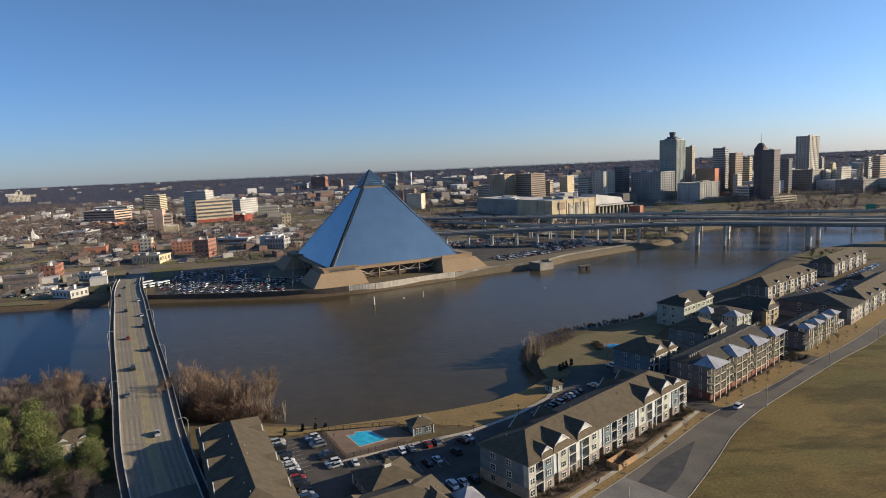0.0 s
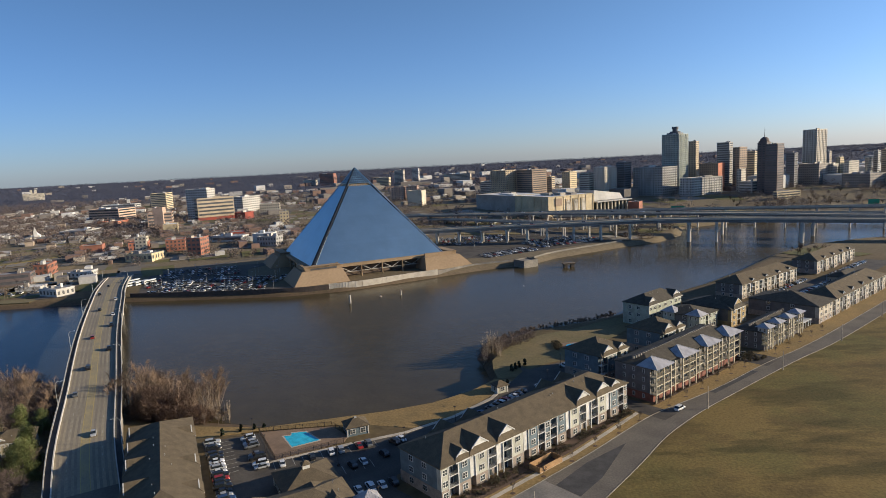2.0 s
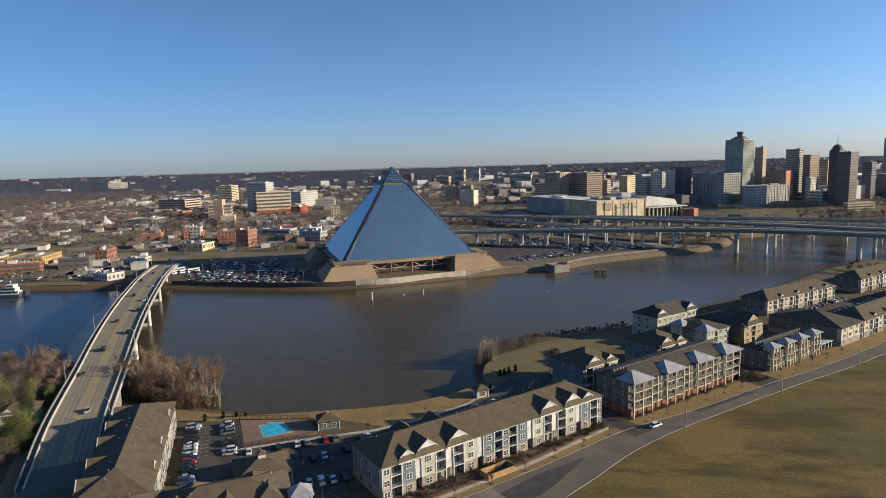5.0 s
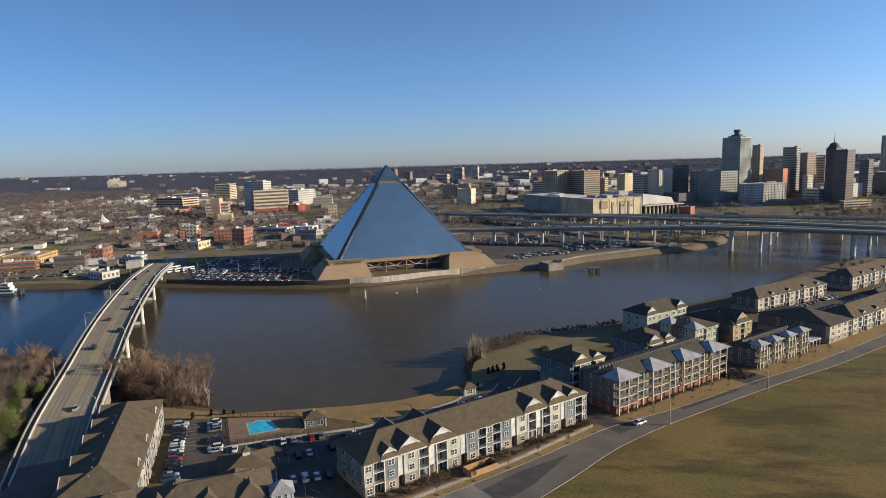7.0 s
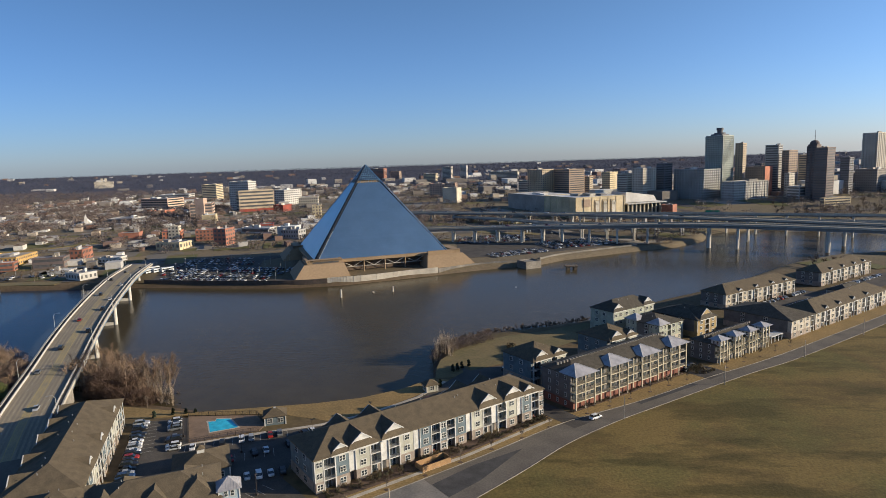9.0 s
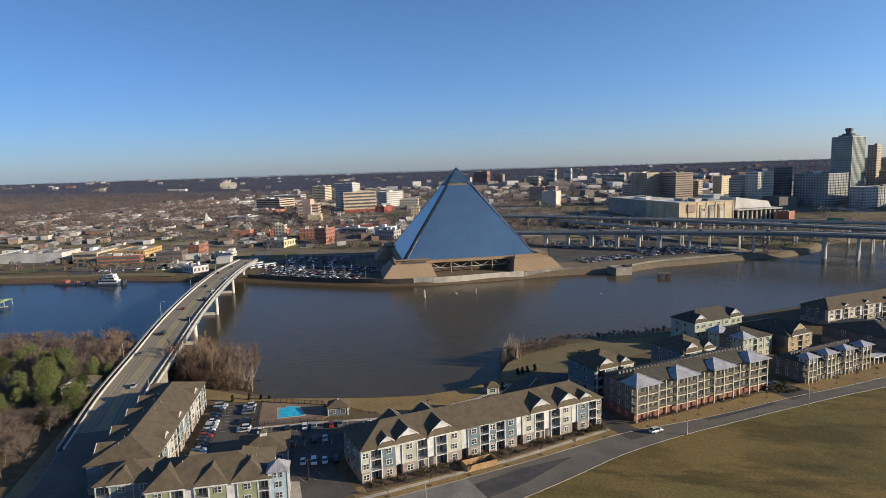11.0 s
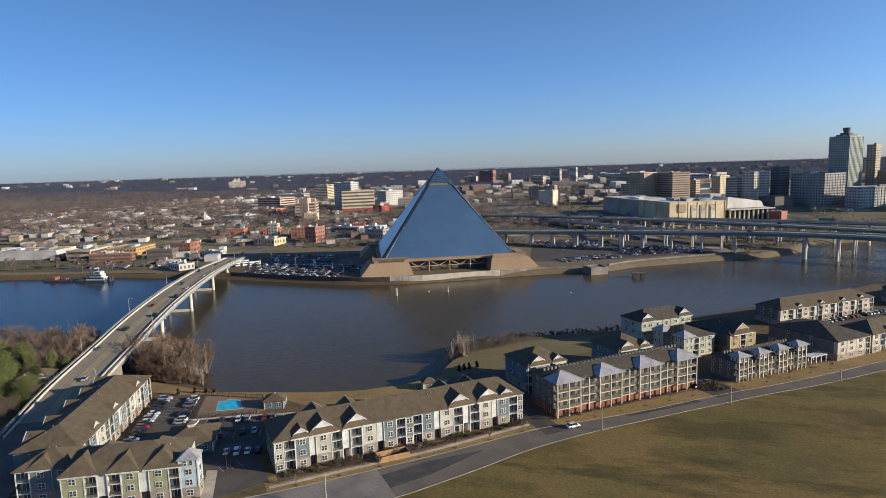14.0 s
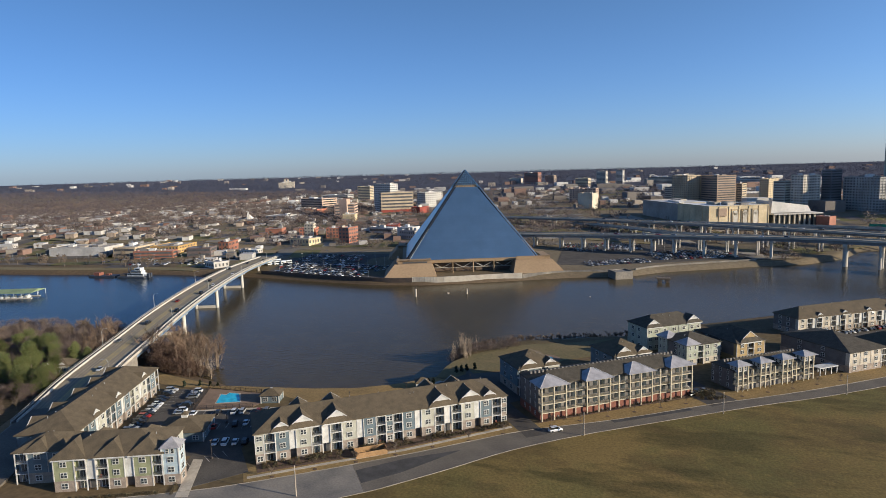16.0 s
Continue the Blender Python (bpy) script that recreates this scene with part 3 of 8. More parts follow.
def flats(name, m, label, segs, depth, eave=9.7, rise=4.4, storeys=3, hips=(True, True), gables=(), back_gables=(), base="stone", ends=("blue", "white"), roof="shingle", end_windows=True, back=False, recess=1.6, gable_siding="trim", hipped=False):
    """A block of flats: bays of siding with windows, recessed balcony stacks and stair slots, under one hipped roof with cross gables.
    segs: (width, kind, siding). gables: (x, half width). Front at y = 0, facing -y."""
    T = thing(name, m, label, "apartment building", "blocks of flats")
    L = sum(s[0] for s in segs)
    sh = eave / storeys
    b = B_()
    box(b, 0.02, L - 0.02, recess, depth, -0.3, eave)
    part("wall", b, M[ends[0]], T)
    b = B_()
    box(b, L - 0.02, L + 0.1, recess - 0.6, depth - 0.2, -0.3, eave - 0.02)
    part("end_wall", b, M[ends[1]], T)
    b = B_()
    box(b, -0.12, L + 0.16, recess - 0.05, depth + 0.12, -0.35, sh - 0.1)
    part("base_course", b, M[base], T)
    x = 0.0
    for i, (w, kind, col) in enumerate(segs):
        x1 = x + w
        if kind == "bay":
            b = B_()
            box(b, x, x1, 0, recess + 0.2, sh, eave)
            part("bay_wall", b, M[col], T)
            b = B_()
            box(b, x - 0.03, x1 + 0.03, -0.05, recess + 0.2, -0.3, sh)
            part("bay_base", b, M[base], T)
            for cx in (x, x1):
                b = B_()
                box(b, cx - 0.12, cx + 0.12, -0.09, 0.12, sh, eave)
                part("corner_trim", b, M["trim"], T)
            n = max(1, round(w / 4.2))
            for k in range(storeys):
                for j in range(n):
                    add_window(T, x + w * (j + 0.5) / n, -0.06, k * sh + 0.85)
        elif kind == "balc":
            b = B_()
            box(b, x + 0.05, x1 - 0.05, recess - 0.06, recess + 0.1, sh, eave)
            part("back_wall", b, M[col], T)
            for k in range(storeys):
                z = k * sh + (0.05 if k == 0 else 0)
                if k:
                    balcony(T, x, x1, -0.1, recess, z)
                b = B_()
                dw = min(w * 0.55, 2.2)
                box(b, x + w / 2 - dw / 2, x + w / 2 + dw / 2, recess - 0.14, recess - 0.05, z + 0.1, z + 2.3)
                d = part("patio_door", b, M["glass"], T)
                b = B_()
                for cx in (-dw / 2, 0, dw / 2):
                    box(b, x + w / 2 + cx - 0.06, x + w / 2 + cx + 0.06, recess - 0.2, recess - 0.13, z + 0.1, z + 2.35)
                box(b, x + w / 2 - dw / 2, x + w / 2 + dw / 2, recess - 0.2, recess - 0.13, z + 2.25, z + 2.4)
                part("door_frame", b, M["trim"], d)
                clutter(T, x, x1, -0.1, z, i * 7 + k)
            for cx in (x + 0.1, x1 - 0.1):
                b = B_()
                box(b, cx - 0.14, cx + 0.14, -0.14, 0.14, -0.2, eave - 0.05)
                part("post", b, M["trim"], T)
            b = B_()
            box(b, x, x1, -0.12, 0.2, eave - 0.45, eave)
            part("fascia", b, M["trim"], T)
        else:
            b = B_()
            box(b, x, x1, 0.25, recess + 0.1, sh * 1.0, eave)
            part("stair_front", b, M["trim"], T)
            # Dark sheet paints the shade of an open stairway; the wall is solid.
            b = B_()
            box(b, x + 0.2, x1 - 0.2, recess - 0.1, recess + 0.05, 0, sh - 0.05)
            part("stair_shade", b, M["rail"], T)
        x = x1
    if end_windows:
        for xx, turn in ((-0.02, -90), (L + 0.1, 90)):
            for k in range(storeys):
                for j in range(2):
                    add_window(T, xx, recess + (depth - recess) * (0.33 + 0.36 * j), k * sh + 0.9, turn, WIN if depth > 14 else WIN_SMALL)
    if back:
        for k in range(storeys):
            for j in range(int(L / 6)):
                add_window(T, 3 + 6 * j, depth + 0.02, k * sh + 0.9, 180, WIN)
    b = B_()
    hip_roof(b, 0, L, 0, depth, eave, rise, *hips)
    R = part("roof", b, M[roof], T)
    ms = rise / (depth / 2 + 0.6)
    for gx, half in gables:
        b = B_()
        cross_gable(b, gx, half, -0.75, eave + 0.12, 0.74, ms, hip=hipped)
        part("gable_roof", b, M[roof], T)
        if not hipped:
            gable_face(T, gx, half * (1 - SKIRT), 0.5, eave + half * 0.74 * SKIRT, 0.74, M[gable_siding])
        b = B_()
        box(b, gx - half * 0.9, gx + half * 0.9, -0.72, 0.1, eave - 0.3, eave + 0.14)
        part("gable_soffit", b, M["trim"], T)
    for gx, half in back_gables:
        b = B_()
        cross_gable(b, gx, half, depth + 0.75, eave + 0.12, 0.74, ms, False, hip=hipped)
        part("gable_roof", b, M[roof], T)
        if not hipped:
            gable_face(T, gx, half * (1 - SKIRT), depth - 0.5, eave + half * 0.74 * SKIRT, 0.74, None, 1)
    b = B_()
    rng = random.Random(int(L * 10))
    for i in range(int(L / 7)):
        vx = rng.uniform(3, L - 3)
        vy = depth / 2 + rng.choice((-1, 1)) * rng.uniform(1, 3)
        vz = eave + ms * (depth / 2 + 0.6 - abs(vy - depth / 2))
        tube(b, (vx, vy, vz - 0.1), (vx, vy, vz + 0.55), 0.09, 0.09, 6)
    tagged(part("roof_vent", b, M["lamp"], R), kind="stuff")
    return T


A_SEGS = [(2.5, "bay", "white"), (3.6, "balc", "blue"), (4.2, "bay", "blue"), (2.0, "stair", ""), (4.6, "bay", "white"), (3.6, "balc", "white"), (2.4, "stair", ""), (3.8, "balc", "white"),
          (4.8, "bay", "white"), (2.2, "stair", ""), (4.0, "bay", "blue"), (3.4, "balc", "blue"), (2.2, "bay", "blue"), (3.4, "balc", "blue"), (4.2, "bay", "blue"), (2.2, "stair", ""),
          (4.6, "bay", "white"), (3.6, "balc", "white"), (2.4, "stair", ""), (3.8, "balc", "white"), (4.6, "bay", "white"), (2.2, "stair", ""), (4.2, "bay", "blue"), (3.6, "balc", "white"), (1.8, "bay", "stone")]
flats("apartment_block", uvpose(0, 0), "long three-storey flats in white and blue siding under brown shingles", A_SEGS, 18.0, gables=((14.6, 5.2), (25.2, 5.2), (60.5, 5.2), (71, 5.2), (8, 3.6), (78, 3.6)), back_gables=((15, 5), (26, 5), (60, 5), (70, 5)), ends=("blue", "stone"))

# green-sided block with the corner turret by the entrance
G_SEGS = [(5.6, "bay", "green"), (3.4, "balc", "green"), (2.4, "stair", ""), (3.6, "balc", "green"), (4.4, "bay", "green"), (2.6, "stair", ""), (5.0, "bay", "green"), (3.2, "balc", "white")]
G_POSE = pose(-25, 120, NEAR_Z, 0, 0, 28)
flats("apartment_block", G_POSE @ pose(-14, 6.5, 0), "set-back end of the flats in dark blue siding", [(3.6, "balc", "blue"), (5.6, "bay", "blue"), (5.0, "bay", "blue")], 12.5, rise=3.4, gables=((6.4, 3.8),), ends=("blue", "blue"), hipped=True)
flats("apartment_block", G_POSE, "three-storey flats in sage green siding beside the entrance drive", G_SEGS, 18.0, gables=((4.4, 5.2), (15.6, 4.6), (25.2, 5.0)), back_gables=((8, 4), (22, 4)), ends=("blue", "white"), back=False, hipped=True)


def turret(m):
    T = thing("corner_turret", m, "pale blue corner turret with a blue metal pyramid roof", "turret")
    b = B_()
    box(b, -2.4, 2.4, -2.4, 2.4, 3.2, 11.2)
    part("wall", b, M["pale_blue"], T)
    b = B_()
    box(b, -2.5, 2.5, -2.5, 2.5, -0.2, 3.2)
    part("base_course", b, M["stone"], T)
    b = B_()
    solid(b, [(-3, -3, 11.2), (3, -3, 11.2), (3, 3, 11.2), (-3, 3, 11.2), (0, 0, 13.6)], [(3, 2, 1, 0), (0, 1, 4), (1, 2, 4), (2, 3, 4), (3, 0, 4)])
    R = part("roof", b, M["metal_roof"], T)
    for i in range(4):
        b = B_()
        for j in range(-4, 5):
            x = j * 0.62
            k = 1 - abs(x) / 3
            tube(b, (x, -3, 11.24), (x, -3 + 3 * k, 11.24 + 2.4 * k), 0.035, 0.035, 4)
        s = part("seams", b, M["metal_roof"], R)
        s.matrix_basis = pose(0, 0, 0, 0, 0, 90 * i)
    for sx in (-2.4, 2.4):
        for sy in (-2.4, 2.4):
            b = B_()
            box(b, sx - 0.16, sx + 0.16, sy - 0.16, sy + 0.16, 3.2, 11.2)
            part("corner_trim", b, M["trim"], T)
    for i in range(4):
        for k in range(4):
            for x in ((-0.75, 0.75) if k == 3 else (0,)):
                kind = WIN_SMALL if k == 3 else WIN
                w = piece("window", kind[0], T, pose(0, 0, 0, 0, 0, 90 * i) @ pose(x, -2.42, 0.8 + k * 3.0 if k < 3 else 9.4))
                for px in kind[2]:
                    piece("pane", kind[1], w, pose(px, 0, 0))
    return T


turret(pose(2.4, 137.3, NEAR_Z, 0, 0, 27.5))

# long block beside the bridge
L_SEGS = [(4, "bay", "white"), (3.6, "balc", "white"), (4.6, "bay", "blue"), (2.2, "stair", ""), (4.6, "bay", "white"), (3.6, "balc", "white"), (3.6, "balc", "blue"), (4.6, "bay", "blue"), (2.2, "stair", ""), (4.6, "bay", "blue"), (3.6, "balc", "white"), (4.6, "bay", "white"), (2.2, "stair", ""), (4.4, "bay", "white"), (3.6, "balc", "white"), (4.6, "bay", "blue"), (3.4, "balc", "white")]
flats("apartment_block", pose(-36, 135.5, NEAR_Z, 0, 0, 116.0), "long three-storey flats in white siding beside the bridge ramp", L_SEGS, 18.0, gables=((14, 3.2), (30, 3.2), (52, 3.2)), back_gables=((8, 4.2), (20, 4.2), (34, 4.2), (46, 4.2), (58, 4.2)), ends=("blue", "white"), back=True)


# club house with cupola, and the pool house
def hip_house(name, m, label, L, D, eave, rise, wall, roof="shingle", windows=3, cat="building", hips=(True, True)):
    T = thing(name, m, label, cat)
    b = B_()
    box(b, 0, L, 0, D, -0.3, eave)
    part("wall", b, M[wall], T)
    b = B_()
    hip_roof(b, 0, L, 0, D, eave, rise, *hips)
    part("roof", b, M[roof], T)
    for j in range(windows):
        add_window(T, L * (j + 0.5) / windows, -0.02, 0.8)
        add_window(T, L * (j + 0.5) / windows, D + 0.02, 0.8, 180)
    n = max(1, int(D / 4))
    for j in range(n):
        add_window(T, -0.02, D * (j + 0.5) / n, 0.8, -90, WIN_SMALL)
        add_window(T, L + 0.02, D * (j + 0.5) / n, 0.8, 90, WIN_SMALL)
    for cx in (0, L):
        for cy in (0, D):
            b = B_()
            box(b, cx - 0.18, cx + 0.18, cy - 0.18, cy + 0.18, -0.2, eave)
            part("post", b, M["trim"], T)
    return T


CLUB = hip_house("club_house", pose(-22.5, 153.6, NEAR_Z, 0, 0, 29), "low club house with a brown hipped roof and white cupola", 15, 14, 3.6, 3.2, "blue")
b = B_()
box(b, 6.5, 8.5, 6, 8, 5.6, 7.5)
CUP = part("cupola", b, M["trim"], CLUB, "white cupola")
b = B_()
solid(b, [(6.2, 5.7, 7.5), (8.8, 5.7, 7.5), (8.8, 8.3, 7.5), (6.2, 8.3, 7.5), (7.5, 7, 8.6)], [(3, 2, 1, 0), (0, 1, 4), (1, 2, 4), (2, 3, 4), (3, 0, 4)])
part("cupola_roof", b, M["shingle"], CUP)
POOLH = hip_house("pool_house", pose(-13.6, 195.5, NEAR_Z, 0, 0, 22), "small grey pool house with a hipped roof", 7, 6, 3.0, 2.3, "blue", "shingle", 2)
b = B_()
box(b, 3.1, 3.9, 2.6, 3.4, 4.4, 5.3)
part("cupola", b, M["trim"], POOLH)
hip_house("mail_kiosk", pose(37.9, 228.2, NEAR_Z, 0, 0, 30), "small open kiosk with a hipped roof on the shore", 4.5, 4, 2.8, 1.8, "white", "shingle", 1)


# four-storey balcony block with metal-roofed towers
def balcony_block(name, m, label, towers, depth, storeys, tower_w, gap_w, col, base, eave, tower_rise, tower_extra, body):
    T = thing(name, m, label, "apartment building", "blocks of flats")
    sh = eave / storeys
    L = towers * tower_w + (towers - 1) * gap_w
    b = B_()
    box(b, 0, L, 2.6, depth, -0.3, eave)
    part("wall", b, M[body], T)
    # Dark tone here paints in the shade behind the balconies.
    b = B_()
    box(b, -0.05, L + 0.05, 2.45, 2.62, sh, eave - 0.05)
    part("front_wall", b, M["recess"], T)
    b = B_()
    box(b, -0.06, L + 0.06, 1.2, depth + 0.1, -0.3, sh - 0.1)
    part("base_course", b, M[base], T)
    b = B_()
    hip_roof(b, -0.2, L + 0.2, 2.0, depth, eave, 2.6, True, True, 0.4)
    part("roof", b, M["shingle_dark"], T)
    b = B_()
    box(b, -0.35, 0.35, -0.35, 0.35, 0, 0.9)
    unit = mesh_of("rooftop_unit", b, M["concrete_dark"])
    for i in range(int(L / 1.6)):
        piece("rooftop_unit", unit, T, pose(0.75 + i * 1.6, depth / 2 + 1.15, eave + 2.0))
    x = 0.0
    for i in range(towers):
        x1 = x + tower_w
        top = eave + tower_extra
        for k in range(storeys):
            z = k * sh
            if k:
                b = B_()
                box(b, x - 0.1, x1 + 0.1, -0.1, 2.5, z - 0.3, z)
                s = part("balcony", b, M[col], T)
                b = B_()
                box(b, x, x1, -0.02, 0.06, z + 0.95, z + 1.05)
                n = int(tower_w / 0.3)
                for j in range(n):
                    xx = x + tower_w * (j + 0.5) / n
                    box(b, xx - 0.03, xx + 0.03, 0, 0.05, z, z + 0.95)
                part("railing", b, M["grey_siding"], s)
            for j in range(3):
                b = B_()
                xx = x + tower_w * (j + 0.5) / 3
                box(b, xx - 0.75, xx + 0.75, 2.3, 2.46, z + 0.1, z + 2.35)
                part("patio_door", b, M["glass"], T)
            clutter(T, x, x1, 0, z, i * 5 + k)
        if i == 0:
            for k in range(1, storeys):
                b = B_()
                box(b, x - 0.1, x - 0.02, 0.1, 2.4, k * sh + 0.95, k * sh + 1.05)
                for j in range(8):
                    box(b, x - 0.08, x - 0.03, 0.2 + j * 0.28, 0.25 + j * 0.28, k * sh, k * sh + 0.95)
                part("side_railing", b, M["grey_siding"], T)
        for xx in (x, (x + x1) / 2, x1):
            b = B_()
            box(b, xx - 0.2, xx + 0.2, -0.22, 0.18, -0.2, top)
            part("post", b, M[col], T)
        b = B_()
        box(b, x - 0.2, x1 + 0.2, -0.25, 0.15, top - 0.5, top)
        part("fascia", b, M[col], T)
        if tower_extra > 1:
            b = B_()
            box(b, x, x1, 0.2, 4.2, eave, top)
            part("loft_wall", b, M["trim"], T)
            for j in range(2):
                add_window(T, x + tower_w * (j + 0.5) / 2, 0.18, eave + 0.4, 0, WIN_SMALL)
                add_window(T, x - 0.02, 1.2 + j * 1.8, eave + 0.4, -90, WIN_SMALL)
        b = B_()
        d0, d1 = -1.2, (7.4 if tower_extra < 1 else 5.0)
        xm = (x + x1) / 2
        solid(b, [(x - 1.2, d0, top), (x1 + 1.2, d0, top), (x1 + 1.2, d1, top), (x - 1.2, d1, top), (xm - 0.3, d1 - 2.4, top + tower_rise), (xm + 0.3, d1 - 2.4, top + tower_rise)],
              [(3, 2, 1, 0), (0, 1, 5, 4), (1, 2, 5), (2, 3, 4, 5), (3, 0, 4)])
        R = part("tower_roof", b, M["metal_roof"], T, "pale metal hipped roof")
        b = B_()
        tube(b, (x - 1.2, d0, top + 0.05), (xm - 0.3, d1 - 2.4, top + tower_rise + 0.05), 0.09, 0.09, 4)
        tube(b, (x1 + 1.2, d0, top + 0.05), (xm + 0.3, d1 - 2.4, top + tower_rise + 0.05), 0.09, 0.09, 4)
        part("hip_cap", b, M["trim"], R)
        if i < towers - 1:
            g0, g1 = x1, x1 + gap_w
            for k in range(storeys):
                z = k * sh
                if k:
                    b = B_()
                    box(b, g0 + 0.2, g1 - 0.2, 0.7, 2.5, z - 0.3, z)
                    s = part("balcony", b, M[col], T)
                    b = B_()
                    box(b, g0 + 0.2, g1 - 0.2, 0.74, 0.82, z + 0.95, z + 1.05)
                    n = int(gap_w / 0.3)
                    for j in range(n):
                        xx = g0 + gap_w * (j + 0.5) / n
                        box(b, xx - 0.03, xx + 0.03, 0.75, 0.8, z, z + 0.95)
                    part("railing", b, M["grey_siding"], s)
                for j in range(3):
                    b = B_()
                    xx = g0 + gap_w * (j + 0.5) / 3
                    box(b, xx - 0.7, xx + 0.7, 2.3, 2.46, z + 0.1, z + 2.35)
                    part("patio_door", b, M["glass"], T)
            b = B_()
            box(b, g0 + gap_w / 2 - 0.18, g0 + gap_w / 2 + 0.18, 0.6, 0.95, -0.2, eave)
            part("post", b, M[col], T)
        x = x1 + gap_w
    for k in range(storeys):
        for j in range(3):
            add_window(T, -0.02, 5 + 4 * j, k * sh + 0.8, -90, WIN_SMALL)
    return T


balcony_block("apartment_block", uvpose(95.5, -4.4), "four-storey cream balcony flats with brick base and metal hipped towers", 4, 17, 4, 9.6, 8.4, "cream", "brick", 12.3, 2.6, 0.3, "grey_siding")
balcony_block("apartment_block", uvpose(177.6, -8.0), "three-storey grey balcony flats with white loft towers", 4, 14, 3, 4.9, 6.2, "cream", "grey_siding", 7.8, 1.5, 2.5, "grey_siding")

# houses behind
flats("apartment_house", uvpose(99, 21), "blue sided apartment house under brown cross-gabled roof", [(4, "balc", "blue"), (5.5, "bay", "blue"), (3.4, "balc", "white"), (4.6, "bay", "white")], 18, eave=10.6, rise=4.8, gables=((5.0, 4.8), (14, 3.6)), ends=("blue", "white"))
flats("apartment_house", uvpose(141.5, 20), "blue sided apartment house under brown cross-gabled roof", [(4, "balc", "blue"), (5.5, "bay", "blue"), (3.4, "balc", "white"), (4.6, "bay", "white")], 18, eave=10.6, rise=4.8, gables=((5.0, 4.8), (14, 3.6)), ends=("blue", "white"))
flats("apartment_house", uvpose(180, 50.5), "pale green shore house with two white front gables", [(7, "bay", "pale_green"), (6, "bay", "pale_green"), (5, "bay", "pale_green"), (6, "bay", "pale_green"), (7, "bay", "pale_green")], 15, eave=11.0, gables=((4.0, 5.0), (27, 5.0)), ends=("pale_green", "pale_green"), base="pale_green", roof="shingle_dark")
GH = flats("apartment_house", uvpose(181.5, 25), "pale green house with two metal-roofed corner towers", [(5, "bay", "pale_green"), (4, "balc", "pale_green"), (4, "bay", "pale_green"), (5, "bay", "pale_green")], 19, eave=8.8, rise=3.4, ends=("grey_siding", "pale_green"), roof="shingle_dark", base="beige", back=False)
for y in (0, 13):
    b = B_()
    box(b, -0.6, 5.6, y - 0.6, y + 5.4, 3.0, 9.6)
    part("tower_wall", b, M["pale_green"], GH)
    b = B_()
    solid(b, [(-1.6, y - 1.6, 9.6), (6.6, y - 1.6, 9.6), (6.6, y + 6.4, 9.6), (-1.6, y + 6.4, 9.6), (2.5, y + 2.4, 12.2)], [(3, 2, 1, 0), (0, 1, 4), (1, 2, 4), (2, 3, 4), (3, 0, 4)])
    part("tower_roof", b, M["metal_roof"], GH, "pale metal pyramid roof")
    for z in (4.0, 7.2):
        for d in (1.2, 3.8):
            add_window(GH, -0.62, y + d, z, -90, WIN_SMALL)
            if y == 0:
                add_window(GH, d, -0.62, z, 0, WIN_SMALL)
PG = thing("pergola", uvpose(221.5, -6.5), "open white-roofed pergola beside the balcony flats", "pergola")
b = B_()
box(b, 0, 10, 0, 4.2, 2.9, 3.2)
part("roof", b, M["trim"], PG)
for x in (0.3, 3.3, 6.5, 9.5):
    for y in (0.3, 3.8):
        b = B_()
        box(b, x - 0.15, x + 0.15, y - 0.15, y + 0.15, -0.1, 2.9)
        part("post", b, M["trim"], PG)
flats("apartment_house", uvpose(204, 20), "ochre sided house under a dark steep roof", [(6, "bay", "yellow"), (3.6, "balc", "yellow"), (6, "bay", "yellow")], 26, eave=8.6, rise=4.8, hips=(True, True), gables=((7.6, 6.6),), ends=("grey_siding", "yellow"), roof="shingle_dark", base="yellow", back=False, gable_siding="yellow")
BEIGE = [(5.5, "bay", "beige"), (3.6, "balc", "beige"), (2.4, "stair", ""), (3.6, "balc", "beige")]
flats("apartment_block", uvpose(235, -8.5), "beige flats end block under a brown hipped roof", [(6, "bay", "beige"), (6, "bay", "beige"), (6, "bay", "beige"), (3.4, "balc", "beige")], 34, eave=8.4, rise=4.6, ends=("grey_siding", "beige"), base="stone", roof="shingle_dark")
flats("apartment_block", uvpose(258, -8.5), "long beige flats with stair slots under brown shingles", BEIGE * 5 + [(5.5, "bay", "beige")], 16, eave=8.4, rise=4.4, gables=((12, 2.7), (26, 2.7), (42, 2.7), (58, 2.7)), ends=("grey_siding", "beige"))
flats("apartment_block", uvpose(264, 42, 0, -3), "long beige flats with stair slots under brown shingles", BEIGE * 4 + [(5.5, "bay", "beige"), (3, "balc", "beige")], 16, eave=8.4, rise=4.4, gables=((14, 2.7), (30, 2.7), (46, 2.7), (60, 2.7)), ends=("grey_siding", "beige"))
flats("apartment_block", uvpose(364, 37, 0, -1), "long beige flats with stair slots under brown shingles", BEIGE * 4 + [(5.5, "bay", "beige"), (3, "balc", "beige")], 16, eave=8.4, rise=4.4, gables=((14, 2.7), (30, 2.7), (46, 2.7), (60, 2.7)), ends=("grey_siding", "beige"))
hip_house("carport_office", uvpose(340, 11), "low office with a pale metal hipped roof", 26, 12, 3.6, 3.0, "beige", "shingle_dark", 4)

# ---- the bridge ----
BRIDGE = [(-20, 55, -1.7), (-48, 106, -1.4), (-74, 150, 1.0), (-95, 185, 4.0), (-119, 230, 6.8), (-137, 263, 8.6), (-157, 300, 9.5), (-178, 340, 9.7), (-203, 388, 8.8), (-229, 437, 6.4), (-254, 487, 3.2), (-273, 528, 0.9), (-296, 590, 0.75), (-318, 660, 2.0), (-345, 760, 3.6)]


